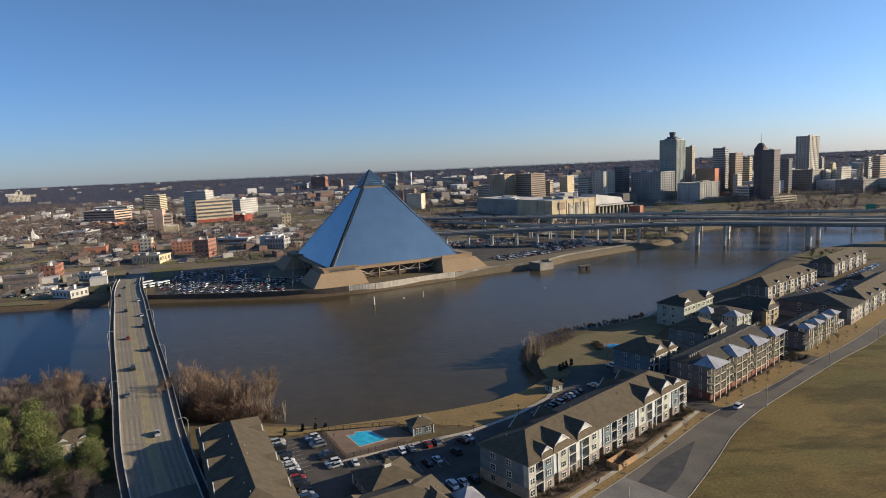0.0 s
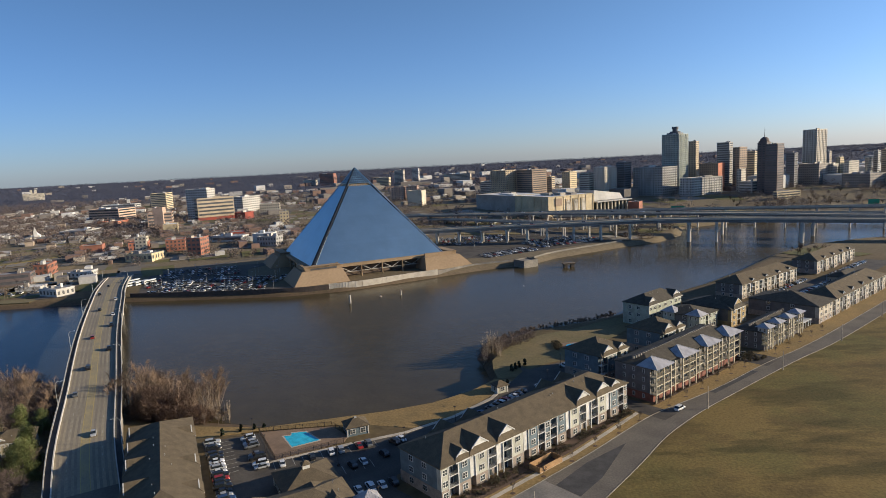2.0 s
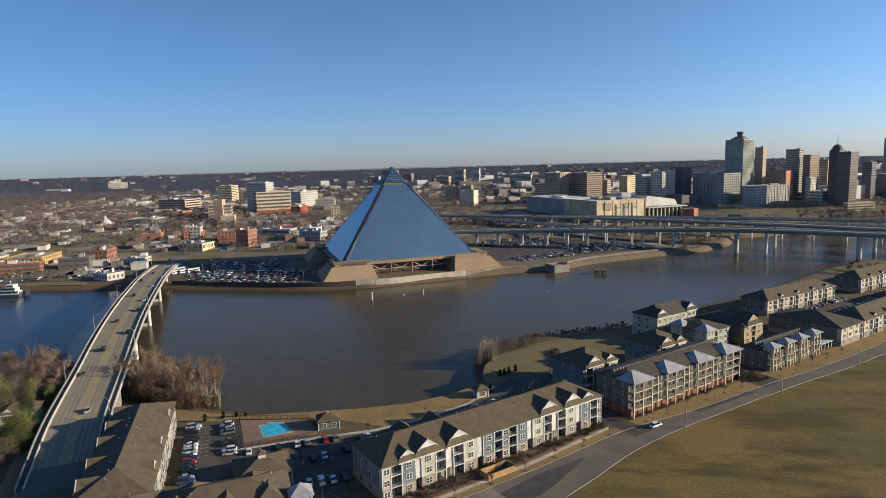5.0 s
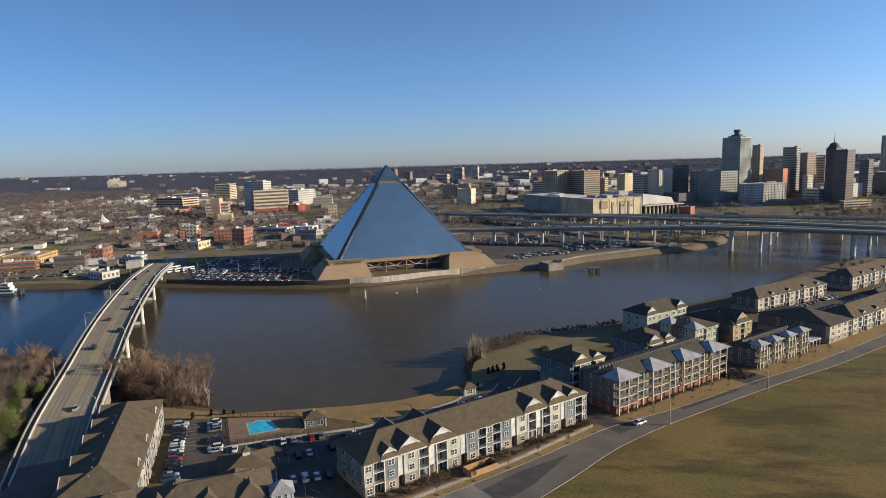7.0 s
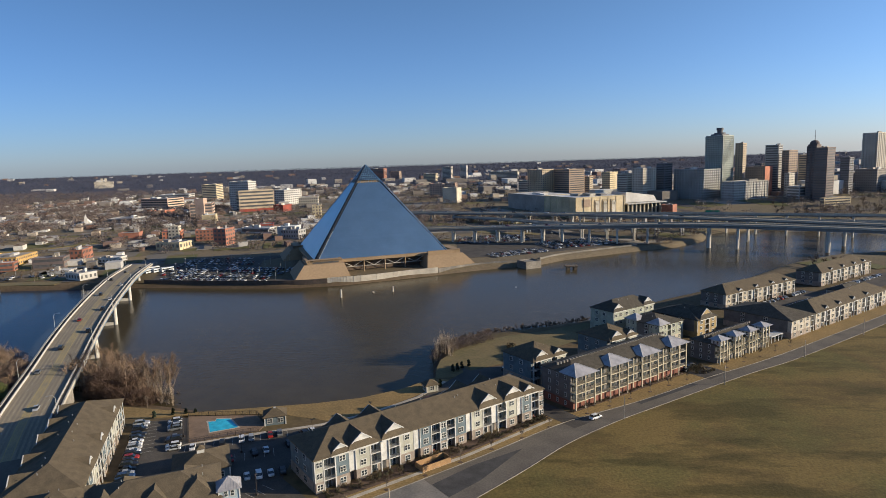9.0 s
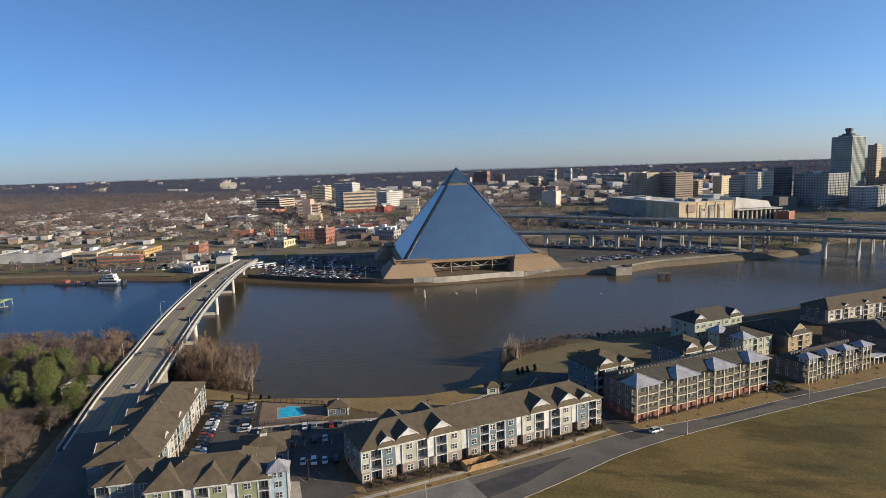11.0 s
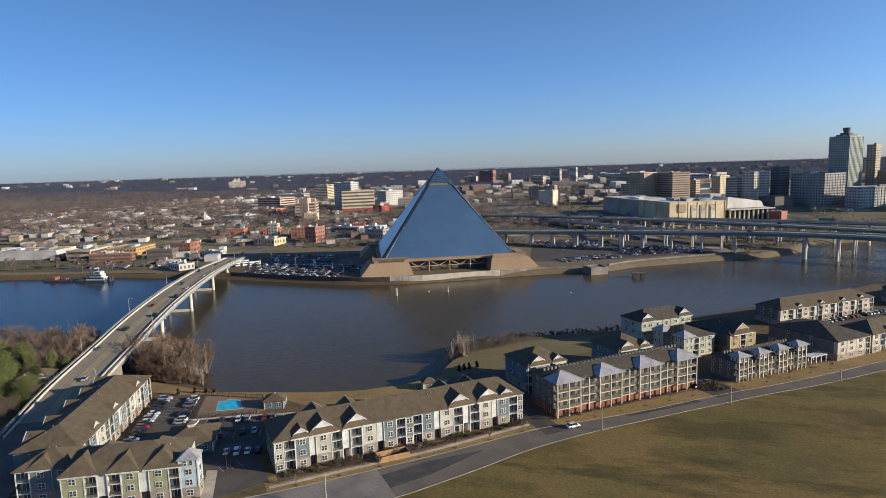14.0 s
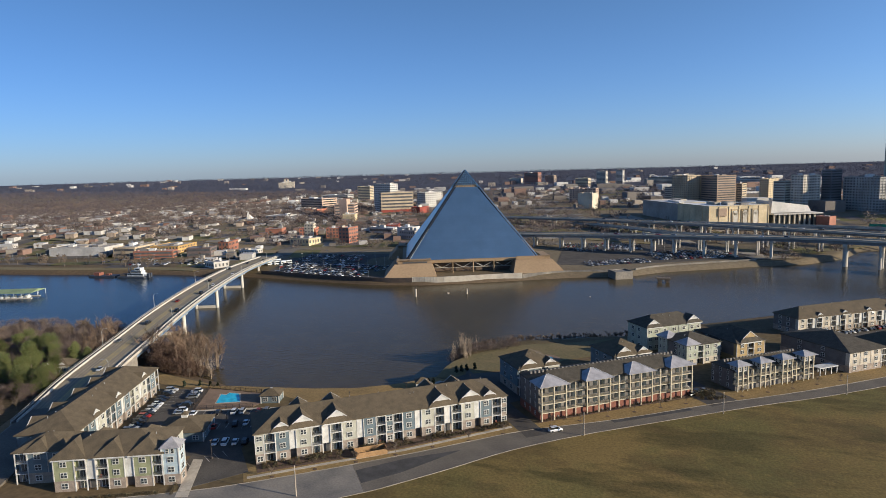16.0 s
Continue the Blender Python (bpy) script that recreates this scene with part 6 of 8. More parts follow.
BARE = [bare_tree(s, 11, 0.85, 1500, 1.3, "twig") for s in (1, 2, 3)]
RED = [bare_tree(s, 15.5, 0.62, 1500, 1.9, "twig_red", 0.016) for s in (11, 12, 13)] + [stem_tree(s, 14.5, 6, 0.42, 900, 1.7, "twig_red") for s in (14, 15)]
SLIM = [stem_tree(s, 13, 4, 0.14, 320, 1.3, "pale_bark") for s in (21, 22)]


def plant(kind, x, y, s, rz, label, group, z=None):
    T = thing("tree", pose(x, y, gz(x, y) if z is None else z, 0, 0, rz), label, "tree", group)
    T.scale = (s, s, s * 1.05)
    piece("trunk", kind[0], T, Matrix.Identity(4))
    piece("crown", kind[1], T, Matrix.Identity(4))
    return T


rng = random.Random(5)
for i in range(70):                      # grove between the bridge and the flats
    t, w = rng.random(), rng.uniform(-1, 1)
    x, y = -114 + 42 * t, 238 - 9 * t + w * (15 - 7 * t)
    plant(RED[i % 5], x, y, rng.uniform(0.6, 1.05), rng.uniform(0, 360), "bare reddish-brown bank tree at the water's edge", "grove by the bridge", max(gz(x, y), WATER_Z - 0.6))
for i in range(13):
    plant(SLIM[i % 2], -94 + i * 2.5 + rng.uniform(-1, 1), 226 + rng.uniform(-3, 3) - i * 0.2, rng.uniform(0.7, 1.1) * (1 - i * 0.02), rng.uniform(0, 360), "tall slim pale-barked bare tree", "grove by the bridge")
for i in range(60):                      # left of the bridge
    x, y = rng.uniform(-235, -132), rng.uniform(200, 262)
    if x > -112 - 0.55 * (y - 212) - 16:
        continue
    plant(BARE[i % 3], x, y, rng.uniform(0.55, 1.05), rng.uniform(0, 360), "bare grey-brown tree beside the bridge", "trees beside the bridge")
for i in range(26):
    t = rng.random()
    plant(RED[i % 5], -128 - 42 * t + rng.uniform(-8, 4), 216 + 44 * t + rng.uniform(-6, 6), rng.uniform(0.5, 0.8), rng.uniform(0, 360), "bare reddish bank tree beside the bridge", "trees beside the bridge")
for i in range(60):
    x, y = rng.uniform(-185, -88), rng.uniform(110, 205)
    if x > -74 - 0.55 * (y - 150) - 17 or ((x + 122) ** 2 + (y - 193) ** 2 < 130):
        continue
    plant(BARE[i % 3], x, y, rng.uniform(0.4, 0.8), rng.uniform(0, 360), "bare grey-brown garden tree", "trees beside the bridge")
for i in range(22):                      # the spit
    plant(SLIM[i % 2], 38 + rng.uniform(-3.5, 5), 279 + rng.uniform(-6, 9), rng.uniform(0.55, 0.85), rng.uniform(0, 360), "slim pale bare tree on the spit", "trees on the spit")


def tree_belt(name, spots, label):
    """Bare trees too many to count, joined: the trunk and twigs of the tree above set down again and again."""
    verts, faces = [], []
    for k, (x, y, s, rz) in enumerate(spots):
        m = pose(x, y, gz(x, y), 0, 0, rz) @ Matrix.Diagonal((s, s, s, 1))
        for me in BARE[k % 3]:
            i0 = len(verts)
            verts += [tuple(m @ v.co) for v in me.vertices]
            faces += [tuple(i0 + i for i in p.vertices) for p in me.polygons]
    ob = new(name, raw_mesh(name, verts, faces, M["twig"]))
    return tagged(ob, label, "trees", "", "stuff")


tree_belt("motorway_trees", [(305 + rng.uniform(-16, 16), 505 + rng.uniform(-12, 12), rng.uniform(0.4, 0.8), rng.uniform(0, 360)) for i in range(14)], "bare trees on the far end of the shore")
north = []
for i in range(60):
    x = rng.uniform(-640, -310)
    north.append((x, 462 - 0.12 * (-330 - x) + rng.uniform(-8, 26), rng.uniform(0.5, 1.0), rng.uniform(0, 360)))
tree_belt("bank_trees", north, "bare trees along the far bank")
tree_belt("park_trees", [(rng.uniform(400, 820), rng.uniform(790, 1000), rng.uniform(0.7, 1.2), rng.uniform(0, 360)) for i in range(80)], "bare park trees below downtown")
tree_belt("grove_thicket", [(-118 + 52 * t + rng.uniform(-3, 3), 236 - 10 * t + rng.uniform(-12, 10), rng.uniform(0.25, 0.42), rng.uniform(0, 360)) for t in [rng.random() for i in range(70)]], "dense reddish thicket under the bank trees")
SPIT_BANK = smooth([(36, 284, 0), (39, 293, 0), (46, 303, 0), (56, 316, 0), (67, 323, 0), (82, 329, 0), (96, 335, 0), (110, 345, 0)], 6)
tree_belt("spit_scrub", [(p.x + rng.uniform(-3, 3), p.y + rng.uniform(-4, 3), rng.uniform(0.12, 0.3), rng.uniform(0, 360)) for p in SPIT_BANK for k in range(8)], "low bare scrub on the spit bank")


def leaf_tree(seed, h, r, leaves, material, low=0.25, clumps=16, leaf=0.26):
    rng = random.Random(seed)
    bm = B_()
    tube(bm, (0, 0, -0.5), (0, 0, h * 0.7), h * 0.03, h * 0.012, 6)
    blobs = []
    for i in range(clumps):
        a, k = rng.uniform(0, 6.28), rng.random()
        z = h * (low + (0.95 - low) * k)
        rr = r * (1 - 0.65 * k) * rng.uniform(0.3, 0.9)
        c = Vector((math.cos(a) * rr, math.sin(a) * rr, z))
        tube(bm, (0, 0, z * 0.75), c, 0.09, 0.03, 4)
        blobs.append((c, r * rng.uniform(0.22, 0.42)))
    trunk = mesh_of("trunk", bm, M["bark"])
    verts, faces = [], []
    for i in range(leaves):
        c, q = rng.choice(blobs)
        v = Vector((rng.gauss(0, 1), rng.gauss(0, 1), rng.gauss(0, 0.8))).normalized() * q * rng.uniform(0.35, 1.2)
        p = c + v
        a = Vector((rng.uniform(-1, 1), rng.uniform(-1, 1), rng.uniform(-1, 1))).normalized() * leaf
        o = a.orthogonal().normalized() * leaf * 0.77
        k = len(verts)
        verts += [tuple(p - a), tuple(p + o), tuple(p + a), tuple(p - o)]
        faces.append((k, k + 1, k + 2, k + 3))
    return trunk, raw_mesh("crown", verts, faces, M[material])


EVER = [leaf_tree(s, 11, 4.4, 6500, "evergreen", 0.12, 34, 0.17) for s in (31, 32)]
for x, y, s in ((-120.4, 174.4, 1.25), (-114.2, 168.3, 0.85), (-127.5, 169.3, 0.95), (-111, 182, 1.15), (-133, 186, 1.45), (-143, 202, 1.4), (-106, 172, 1.05), (-138, 177, 1.2), (-112, 176, 0.9), (-155.1, 204.0, 1.15), (-148.9, 195.8, 1.0), (-162.2, 210.1, 0.9), (-130.6, 163.2, 0.9), (-166.3, 193.8, 1.2), (-143.8, 181.5, 0.9), (-176.5, 209.1, 1.0), (-123.4, 153.0, 0.8)):
    plant(EVER[int(x * 3) % 2], x, y, s, x * 7 % 360, "green broad-leaved evergreen tree", "evergreens beside the bridge")
for x, y, s in ((-130, 205, 1.0), (-124, 207, 0.8), (-110, 178, 1.0), (-116, 170, 1.1), (-137, 200, 1.0), (-176, 214, 1.1)):
    plant(EVER[int(-x) % 2], x, y, s, x * 5 % 360, "green broad-leaved evergreen tree", "evergreens beside the bridge")
CONE = leaf_tree(41, 3.2, 1.0, 900, "conifer", 0.1)
for u, v in ((86, 56.8), (88.5, 57), (91, 57.2), (95, 57.5), (67, 46), (70, 46), (72, 45.6)):
    p = uv(u, v)
    plant(CONE, p.x, p.y, 0.95, u * 9 % 360, "small dark clipped conifer", "clipped conifers")
for x, y in ((-52.0, 203.5), (-47.9, 205.0), (-44.8, 206.0), (-57.1, 199.9)):
    plant(CONE, x, y, 0.85, x * 9 % 360, "small dark clipped conifer", "clipped conifers")


def woods(name, n, seed, x0, x1, y0, y1, size, tris, label, keep, material, gaps=-2.0, low=-3.0, thin=0.035):
    """Bare winter woods far off: rounded crowns of rising twig sprays, uncounted."""
    rng = random.Random(seed)
    xs, ys = [], []
    while len(xs) < n:
        x, y = rng.uniform(x0, x1), rng.uniform(y0, y1)
        if noise.noise((x / 75, y / 75, seed)) + 0.5 * noise.noise((x / 28, y / 28, seed)) > gaps and keep(x, y):
            xs.append(x)
            ys.append(y)
    xs, ys = np.array(xs), np.array(ys)
    zs = np.concatenate([land_height(xs[i:i + 2000], ys[i:i + 2000]) for i in range(0, n, 2000)])
    dry = zs > low
    xs, ys, zs = xs[dry], ys[dry], zs[dry]
    n = len(xs)
    r = np.random.RandomState(seed)
    h, w = size * r.uniform(0.6, 1.4, (n, 1)), size * r.uniform(0.35, 0.62, (n, 1))
    a, k = r.uniform(0, 2 * np.pi, (n, tris)), r.uniform(0, 1, (n, tris))
    out = w * np.sqrt(r.uniform(0, 1, (n, tris))) * np.sqrt(np.clip(1 - (2.1 * k - 0.95) ** 2 * 0.8, 0.05, 1))
    base = np.stack([xs[:, None] + np.cos(a) * out, ys[:, None] + np.sin(a) * out, zs[:, None] + h * (0.1 + 0.72 * k)], -1)
    way = np.stack([np.cos(a) * 0.6, np.sin(a) * 0.6, 0.2 + 0.5 * k], -1) + r.normal(0, 0.35, (n, tris, 3))
    way /= np.linalg.norm(way, axis=-1, keepdims=True)
    side = np.cross(way, r.normal(0, 1, (n, tris, 3)))
    side /= np.linalg.norm(side, axis=-1, keepdims=True)
    ln = size * r.uniform(0.12, 0.3, (n, tris, 1))
    wd = size * thin
    verts = np.stack([base - side * wd, base + side * wd, base + way * ln], 2).reshape(-1, 3)
    me = bpy.data.meshes.new(name)
    m = len(verts)
    me.vertices.add(m)
    me.vertices.foreach_set("co", verts.ravel())
    me.loops.add(m)
    me.loops.foreach_set("vertex_index", np.arange(m, dtype=np.int32))
    me.polygons.add(m // 3)
    me.polygons.foreach_set("loop_start", np.arange(0, m, 3, dtype=np.int32))
    me.update()
    me.materials.append(M[material])
    return tagged(new(name, me), label, "woods", "", "stuff")


def away(x, y):
    return (x + 66) ** 2 + (y - 561) ** 2 > 130 ** 2


def clear_of_buildings(x, y):
    return all((x - bx) ** 2 + (y - by) ** 2 > r * r for bx, by, r in BUILT)


M["woods"] = mat("far_bare_woods", (0.15, 0.118, 0.102), 0.95, 0, 0.01, 0.3, 0, 0, (0.105, 0.085, 0.08), 12)
# Blue distance haze is put into these woods' base colour.
M["woods_hazed"] = mat("haze_blue_woods", (0.062, 0.068, 0.10), 0.95, 0, 0.002, 0.25, 0, 0, (0.046, 0.052, 0.082), 10)
woods("woods_city", 3900, 51, -1500, 1200, 620, 1700, 10, 60, "bare winter street trees through the city", lambda x, y: (y > 820 or x < -380) and not (60 < x < 640 and y < 1060) and not (-420 < x < -190 and y < 760) and math.hypot(x, y) > 640 and clear_of_buildings(x, y), "woods", -0.02)
woods("woods_near", 700, 55, -460, 330, 610, 900, 8, 80, "bare street trees between the warehouses", lambda x, y: clear_of_buildings(x, y) and math.hypot(x + 66, y - 561) > 120 and not (-10 < x < 190 and y < 740) and not (-300 < x < -100 and y < 625), "woods")
woods("woods_north", 2500, 52, -1600, -420, 520, 1150, 10, 70, "bare winter trees among the small houses", lambda x, y: y > 640 - 0.12 * (x + 420) and not (-560 < x < -400 and y < 790) and clear_of_buildings(x, y), "woods", -0.02)
M["woods_west"] = mat("violet_brown_woods", (0.105, 0.086, 0.092), 0.95, 0, 0.01, 0.3, 0, 0, (0.075, 0.064, 0.074), 12)
woods("woods_west", 4200, 67, -2500, -880, 600, 1750, 12, 40, "violet-brown winter woods west of the small houses", lambda x, y: y > 700 + 0.1 * (-880 - x) or x < -1150, "woods_west", -0.25, -3, 0.03)
woods("woods_middle", 12000, 53, -3600, 3200, 1400, 3200, 13, 26, "winter woods in the middle distance, tinted with haze blue", lambda x, y: True, "woods_hazed")
M["brush"] = mat("brown_bank_brush", (0.115, 0.075, 0.05), 0.95, 0, 0.08, 0.3, 0, 0, (0.082, 0.05, 0.034), 10)
M["brush_grey"] = mat("grey_brown_brush", (0.14, 0.105, 0.086), 0.95, 0, 0.08, 0.3, 0, 0, (0.10, 0.075, 0.065), 10)


def left_of_bridge(x, y):
    return x < -74 - 0.55 * (y - 150) - (15 if y > 190 else 21)


M["park_twigs"] = mat("grey_park_twigs", (0.26, 0.215, 0.175), 0.95, 0, 0.02, 0.25, 0, 0, (0.20, 0.165, 0.14), 10)
woods("woods_bluff", 330, 56, 330, 960, 690, 1030, 11, 110, "bare park trees on the bluff below downtown", lambda x, y: clear_of_buildings(x, y) and y > 860 - 0.42 * (x - 330), "park_twigs", -0.05, -3, 0.02)
woods("grove_brush", 230, 57, -122, -72, 214, 252, 6.5, 620, "dense brown brush under the bank trees by the bridge", lambda x, y: abs(y - (238 - 0.33 * (x + 118))) < 13 and x > -74 - 0.55 * (y - 150) + 15, "brush", -2, -6.6, 0.0065)
woods("grove_crowns", 46, 58, -120, -78, 218, 250, 11.5, 1000, "fine reddish crowns of the bank trees by the bridge", lambda x, y: abs(y - (236 - 0.33 * (x + 118))) < 10 and x > -74 - 0.55 * (y - 150) + 16, "brush", -2, -6.6, 0.004)
woods("bridge_brush", 190, 59, -225, -130, 200, 262, 9, 520, "grey-brown bare trees on the bank beside the bridge", left_of_bridge, "brush_grey", -2, -6.0, 0.006)
woods("garden_brush", 110, 60, -175, -90, 130, 200, 7.5, 520, "grey-brown bare garden trees beside the bridge", lambda x, y: left_of_bridge(x, y) and (x + 122) ** 2 + (y - 193) ** 2 > 170, "brush_grey", -2, -3, 0.006)
woods("spit_brush", 36, 66, 30, 60, 268, 304, 5.0, 300, "bare brush at the spit's edge", lambda x, y: abs(y - 279 - 1.1 * (x - 36)) < 7, "brush_grey", -2, -6.4, 0.006)
woods("woods_horizon", 14000, 54, -5200, 4600, 2800, 5000, 15, 16, "dark winter woods along the horizon, tinted with haze blue", lambda x, y: math.hypot(x, y) < 5050, "woods_hazed")

# small houses north of the pyramid
HOUSE_WALL = [mat("house_wall_" + n, c, 0.8, 0, 0.2, 0.1, 0, 0.15) for n, c in (("white", (0.52, 0.50, 0.46)), ("tan", (0.36, 0.29, 0.22)), ("grey", (0.25, 0.24, 0.23)), ("brick", (0.22, 0.12, 0.085)))]
HOUSE_ROOF = [mat("house_roof_" + n, c, 0.9, 0, 0.3, 0.2, 0.1, 0.2) for n, c in (("grey", (0.16, 0.15, 0.145)), ("brown", (0.13, 0.10, 0.08)), ("light", (0.30, 0.28, 0.26)))]


def house_meshes(w, d, h, r):
    bm = B_()
    box(bm, -w / 2, w / 2, -d / 2, d / 2, -1, h)
    wall = bm
    bm = B_()
    solid(bm, [(-w / 2 - 0.5, -d / 2 - 0.5, h), (w / 2 + 0.5, -d / 2 - 0.5, h), (w / 2 + 0.5, d / 2 + 0.5, h), (-w / 2 - 0.5, d / 2 + 0.5, h), (0, -d / 2 - 0.5, h + r), (0, d / 2 + 0.5, h + r)],
          [(3, 2, 1, 0), (0, 1, 4), (1, 2, 5, 4), (2, 3, 5), (3, 0, 4, 5)])
    return wall, bm


HM = []
for i in range(8):
    a, c = house_meshes(7 + i % 3 * 2, 10 + i % 4 * 2, 3.2 + (i % 2) * 2.4, 2.2)
    HM.append((mesh_of("wall", a, HOUSE_WALL[i % 4 if i < 6 else 0]), mesh_of("roof", c, HOUSE_ROOF[i % 3])))
rng = random.Random(8)
count = 0
while count < 280:
    x, y = rng.uniform(-1150, -400), rng.uniform(560, 1150)
    if math.hypot(x, y) < 760 or (x > -520 and y > 780) or not away(x, y):
        continue
    ca, sa = math.cos(0.45), math.sin(0.45)
    gx, gy = round((x * ca + y * sa) / 15) * 15, round((-x * sa + y * ca) / 30) * 30
    x, y = gx * ca - gy * sa + rng.uniform(-3, 3), gx * sa + gy * ca + rng.uniform(-4, 4)
    wm, rm = HM[rng.randrange(8)]
    T = thing("house", pose(x, y, gz(x, y), 0, 0, 26 + rng.choice((0, 0, 90))), "small gabled timber house in a street of houses", "house", "small houses")
    piece("wall", wm, T, Matrix.Identity(4))
    piece("roof", rm, T, Matrix.Identity(4))
    count += 1


def far_town(name, n, seed, x0, x1, y0, y1, size, keep, mt, label):
    """Roofs and walls too far to count, one joined sheet of small blocks."""
    rng = random.Random(seed)
    xs, ys = [], []
    while len(xs) < n:
        x, y = rng.uniform(x0, x1), rng.uniform(y0, y1)
        if keep(x, y):
            xs.append(x)
            ys.append(y)
    zs = land_height(np.array(xs), np.array(ys))
    verts, faces = [], []
    for x, y, z in zip(xs, ys, zs):
        w, d, h = size * rng.uniform(0.6, 2.2), size * rng.uniform(0.6, 1.6), size * rng.uniform(0.25, 0.7)
        a = rng.choice((0.45, 2.02)) + rng.uniform(-0.1, 0.1)
        ca, sa = math.cos(a), math.sin(a)
        k = len(verts)
        for zz in (z - 2, z + h):
            for px, py in ((-w, -d), (w, -d), (w, d), (-w, d)):
                verts.append((x + (px * ca - py * sa) / 2, y + (px * sa + py * ca) / 2, zz))
        faces += [tuple(k + i for i in f) for f in ((4, 5, 6, 7), (0, 1, 5, 4), (1, 2, 6, 5), (2, 3, 7, 6), (3, 0, 4, 7))]
    ob = new(name, raw_mesh(name, verts, faces, mt))
    return tagged(ob, label, "far town", "", "stuff")


TOWN = island_tints(mat("far_town_blocks", (0.3, 0.3, 0.3), 0.85, 0, 0.05, 0.1, 0, 0), [(0.56, 0.545, 0.51), (0.15, 0.135, 0.12), (0.33, 0.29, 0.235), (0.20, 0.13, 0.10), (0.42, 0.405, 0.38), (0.20, 0.18, 0.16)])
far_town("far_town_middle", 800, 61, -1000, 1500, 700, 1900, 13, lambda x, y: math.hypot(x, y) > 1120 and not (250 < x < 900 and y < 1300), TOWN, "low town blocks among the trees")
far_town("far_town_houses", 800, 64, -1080, -330, 620, 1350, 7, lambda x, y: math.hypot(x, y) > 690 and not (-560 < x < -400 and y < 790) and clear_of_buildings(x, y) and away(x, y), TOWN, "small pale roofs of houses among bare trees")
far_town("far_town_blocks", 90, 63, -700, 1300, 1250, 2600, 26, lambda x, y: True, TOWN, "larger blocks in the medical district")
far_town("far_town_distance", 170, 62, -3800, 3500, 1900, 4200, 18, lambda x, y: True, TOWN, "pale far roofs in the woods")



def patchwork(name, n, seed, x0, x1, y0, y1, size, keep, mt, label):
    """Yards, car parks, lawns and bare plots between the streets, laid just over the ground and following it."""
    rng = random.Random(seed)
    verts, faces = [], []
    count = 0
    while count < n:
        x, y = rng.uniform(x0, x1), rng.uniform(y0, y1)
        if not keep(x, y):
            continue
        w, d = size * rng.uniform(0.5, 2.2), size * rng.uniform(0.4, 1.2)
        a = rng.choice((0.4, 0.45, 2.0)) + rng.uniform(-0.05, 0.05)
        ca, sa = math.cos(a), math.sin(a)
        k = len(verts)
        up = 0.12 + 0.08 * (count % 5)
        gx, gy = np.meshgrid(np.linspace(-w / 2, w / 2, 4), np.linspace(-d / 2, d / 2, 4))
        px, py = x + gx * ca - gy * sa, y + gx * sa + gy * ca
        pz = land_height(px, py) + up
        if float(np.min(shore_distance(px, py))) < 9:
            continue
        verts += [(float(p), float(q), float(r)) for p, q, r in zip(px.ravel(), py.ravel(), pz.ravel())]
        faces += [(k + i * 4 + j, k + i * 4 + j + 1, k + i * 4 + j + 5, k + i * 4 + j + 4) for i in range(3) for j in range(3)]
        count += 1
    ob = new(name, raw_mesh(name, verts, faces, mt))
    return tagged(ob, label, "ground", "", "stuff")


PLOTS = island_tints(mat("city_plots", (0.15, 0.15, 0.15), 0.9, 0, 0.15, 0.25, 0.2, 0, spec=0.2), [(0.22, 0.195, 0.16), (0.11, 0.10, 0.088), (0.31, 0.275, 0.22), (0.15, 0.135, 0.056), (0.22, 0.17, 0.095), (0.16, 0.145, 0.12), (0.125, 0.118, 0.048)])
patchwork("city_plots", 420, 91, -760, 360, 455, 1010, 26, lambda x, y: (x + 66) ** 2 + (y - 561) ** 2 > 125 ** 2 and not (-262 < x < -100 and y < 596) and not (-10 < x < 190 and y < 740), PLOTS, "yards, car parks and bare plots of the city")
patchwork("city_plots_far", 600, 92, -1000, 1300, 980, 1900, 40, lambda x, y: True, PLOTS, "yards and lawns of the farther city")
far_town("riverside_sheds", 150, 93, -760, -150, 500, 900, 9, lambda x, y: clear_of_buildings(x, y) and (x + 66) ** 2 + (y - 561) ** 2 > 140 ** 2 and not (-300 < x < -100 and y < 625) and shore_distance(np.array([x]), np.array([y]))[0] > 30 and not (-640 < x < -400 and 590 < y < 790), TOWN, "low sheds and shops behind the far bank")
far_town("downtown_low_blocks", 90, 94, 560, 1200, 1120, 1420, 32, clear_of_buildings, TOWN, "low stone and brick blocks of downtown")
far_town("downtown_low_blocks_north", 60, 95, 200, 520, 1080, 1400, 24, clear_of_buildings, TOWN, "low stone and brick blocks north of downtown")
tree_belt("far_bank_trees", [(x, y, rng.uniform(0.35, 0.75), rng.uniform(0, 360)) for x, y in [(rng.uniform(-700, -140), rng.uniform(480, 700)) for i in range(260)] if clear_of_buildings(x, y) and (x + 66) ** 2 + (y - 561) ** 2 > 140 ** 2 and not (-300 < x < -100 and y < 610)][:110], "bare trees between the sheds of the far bank")

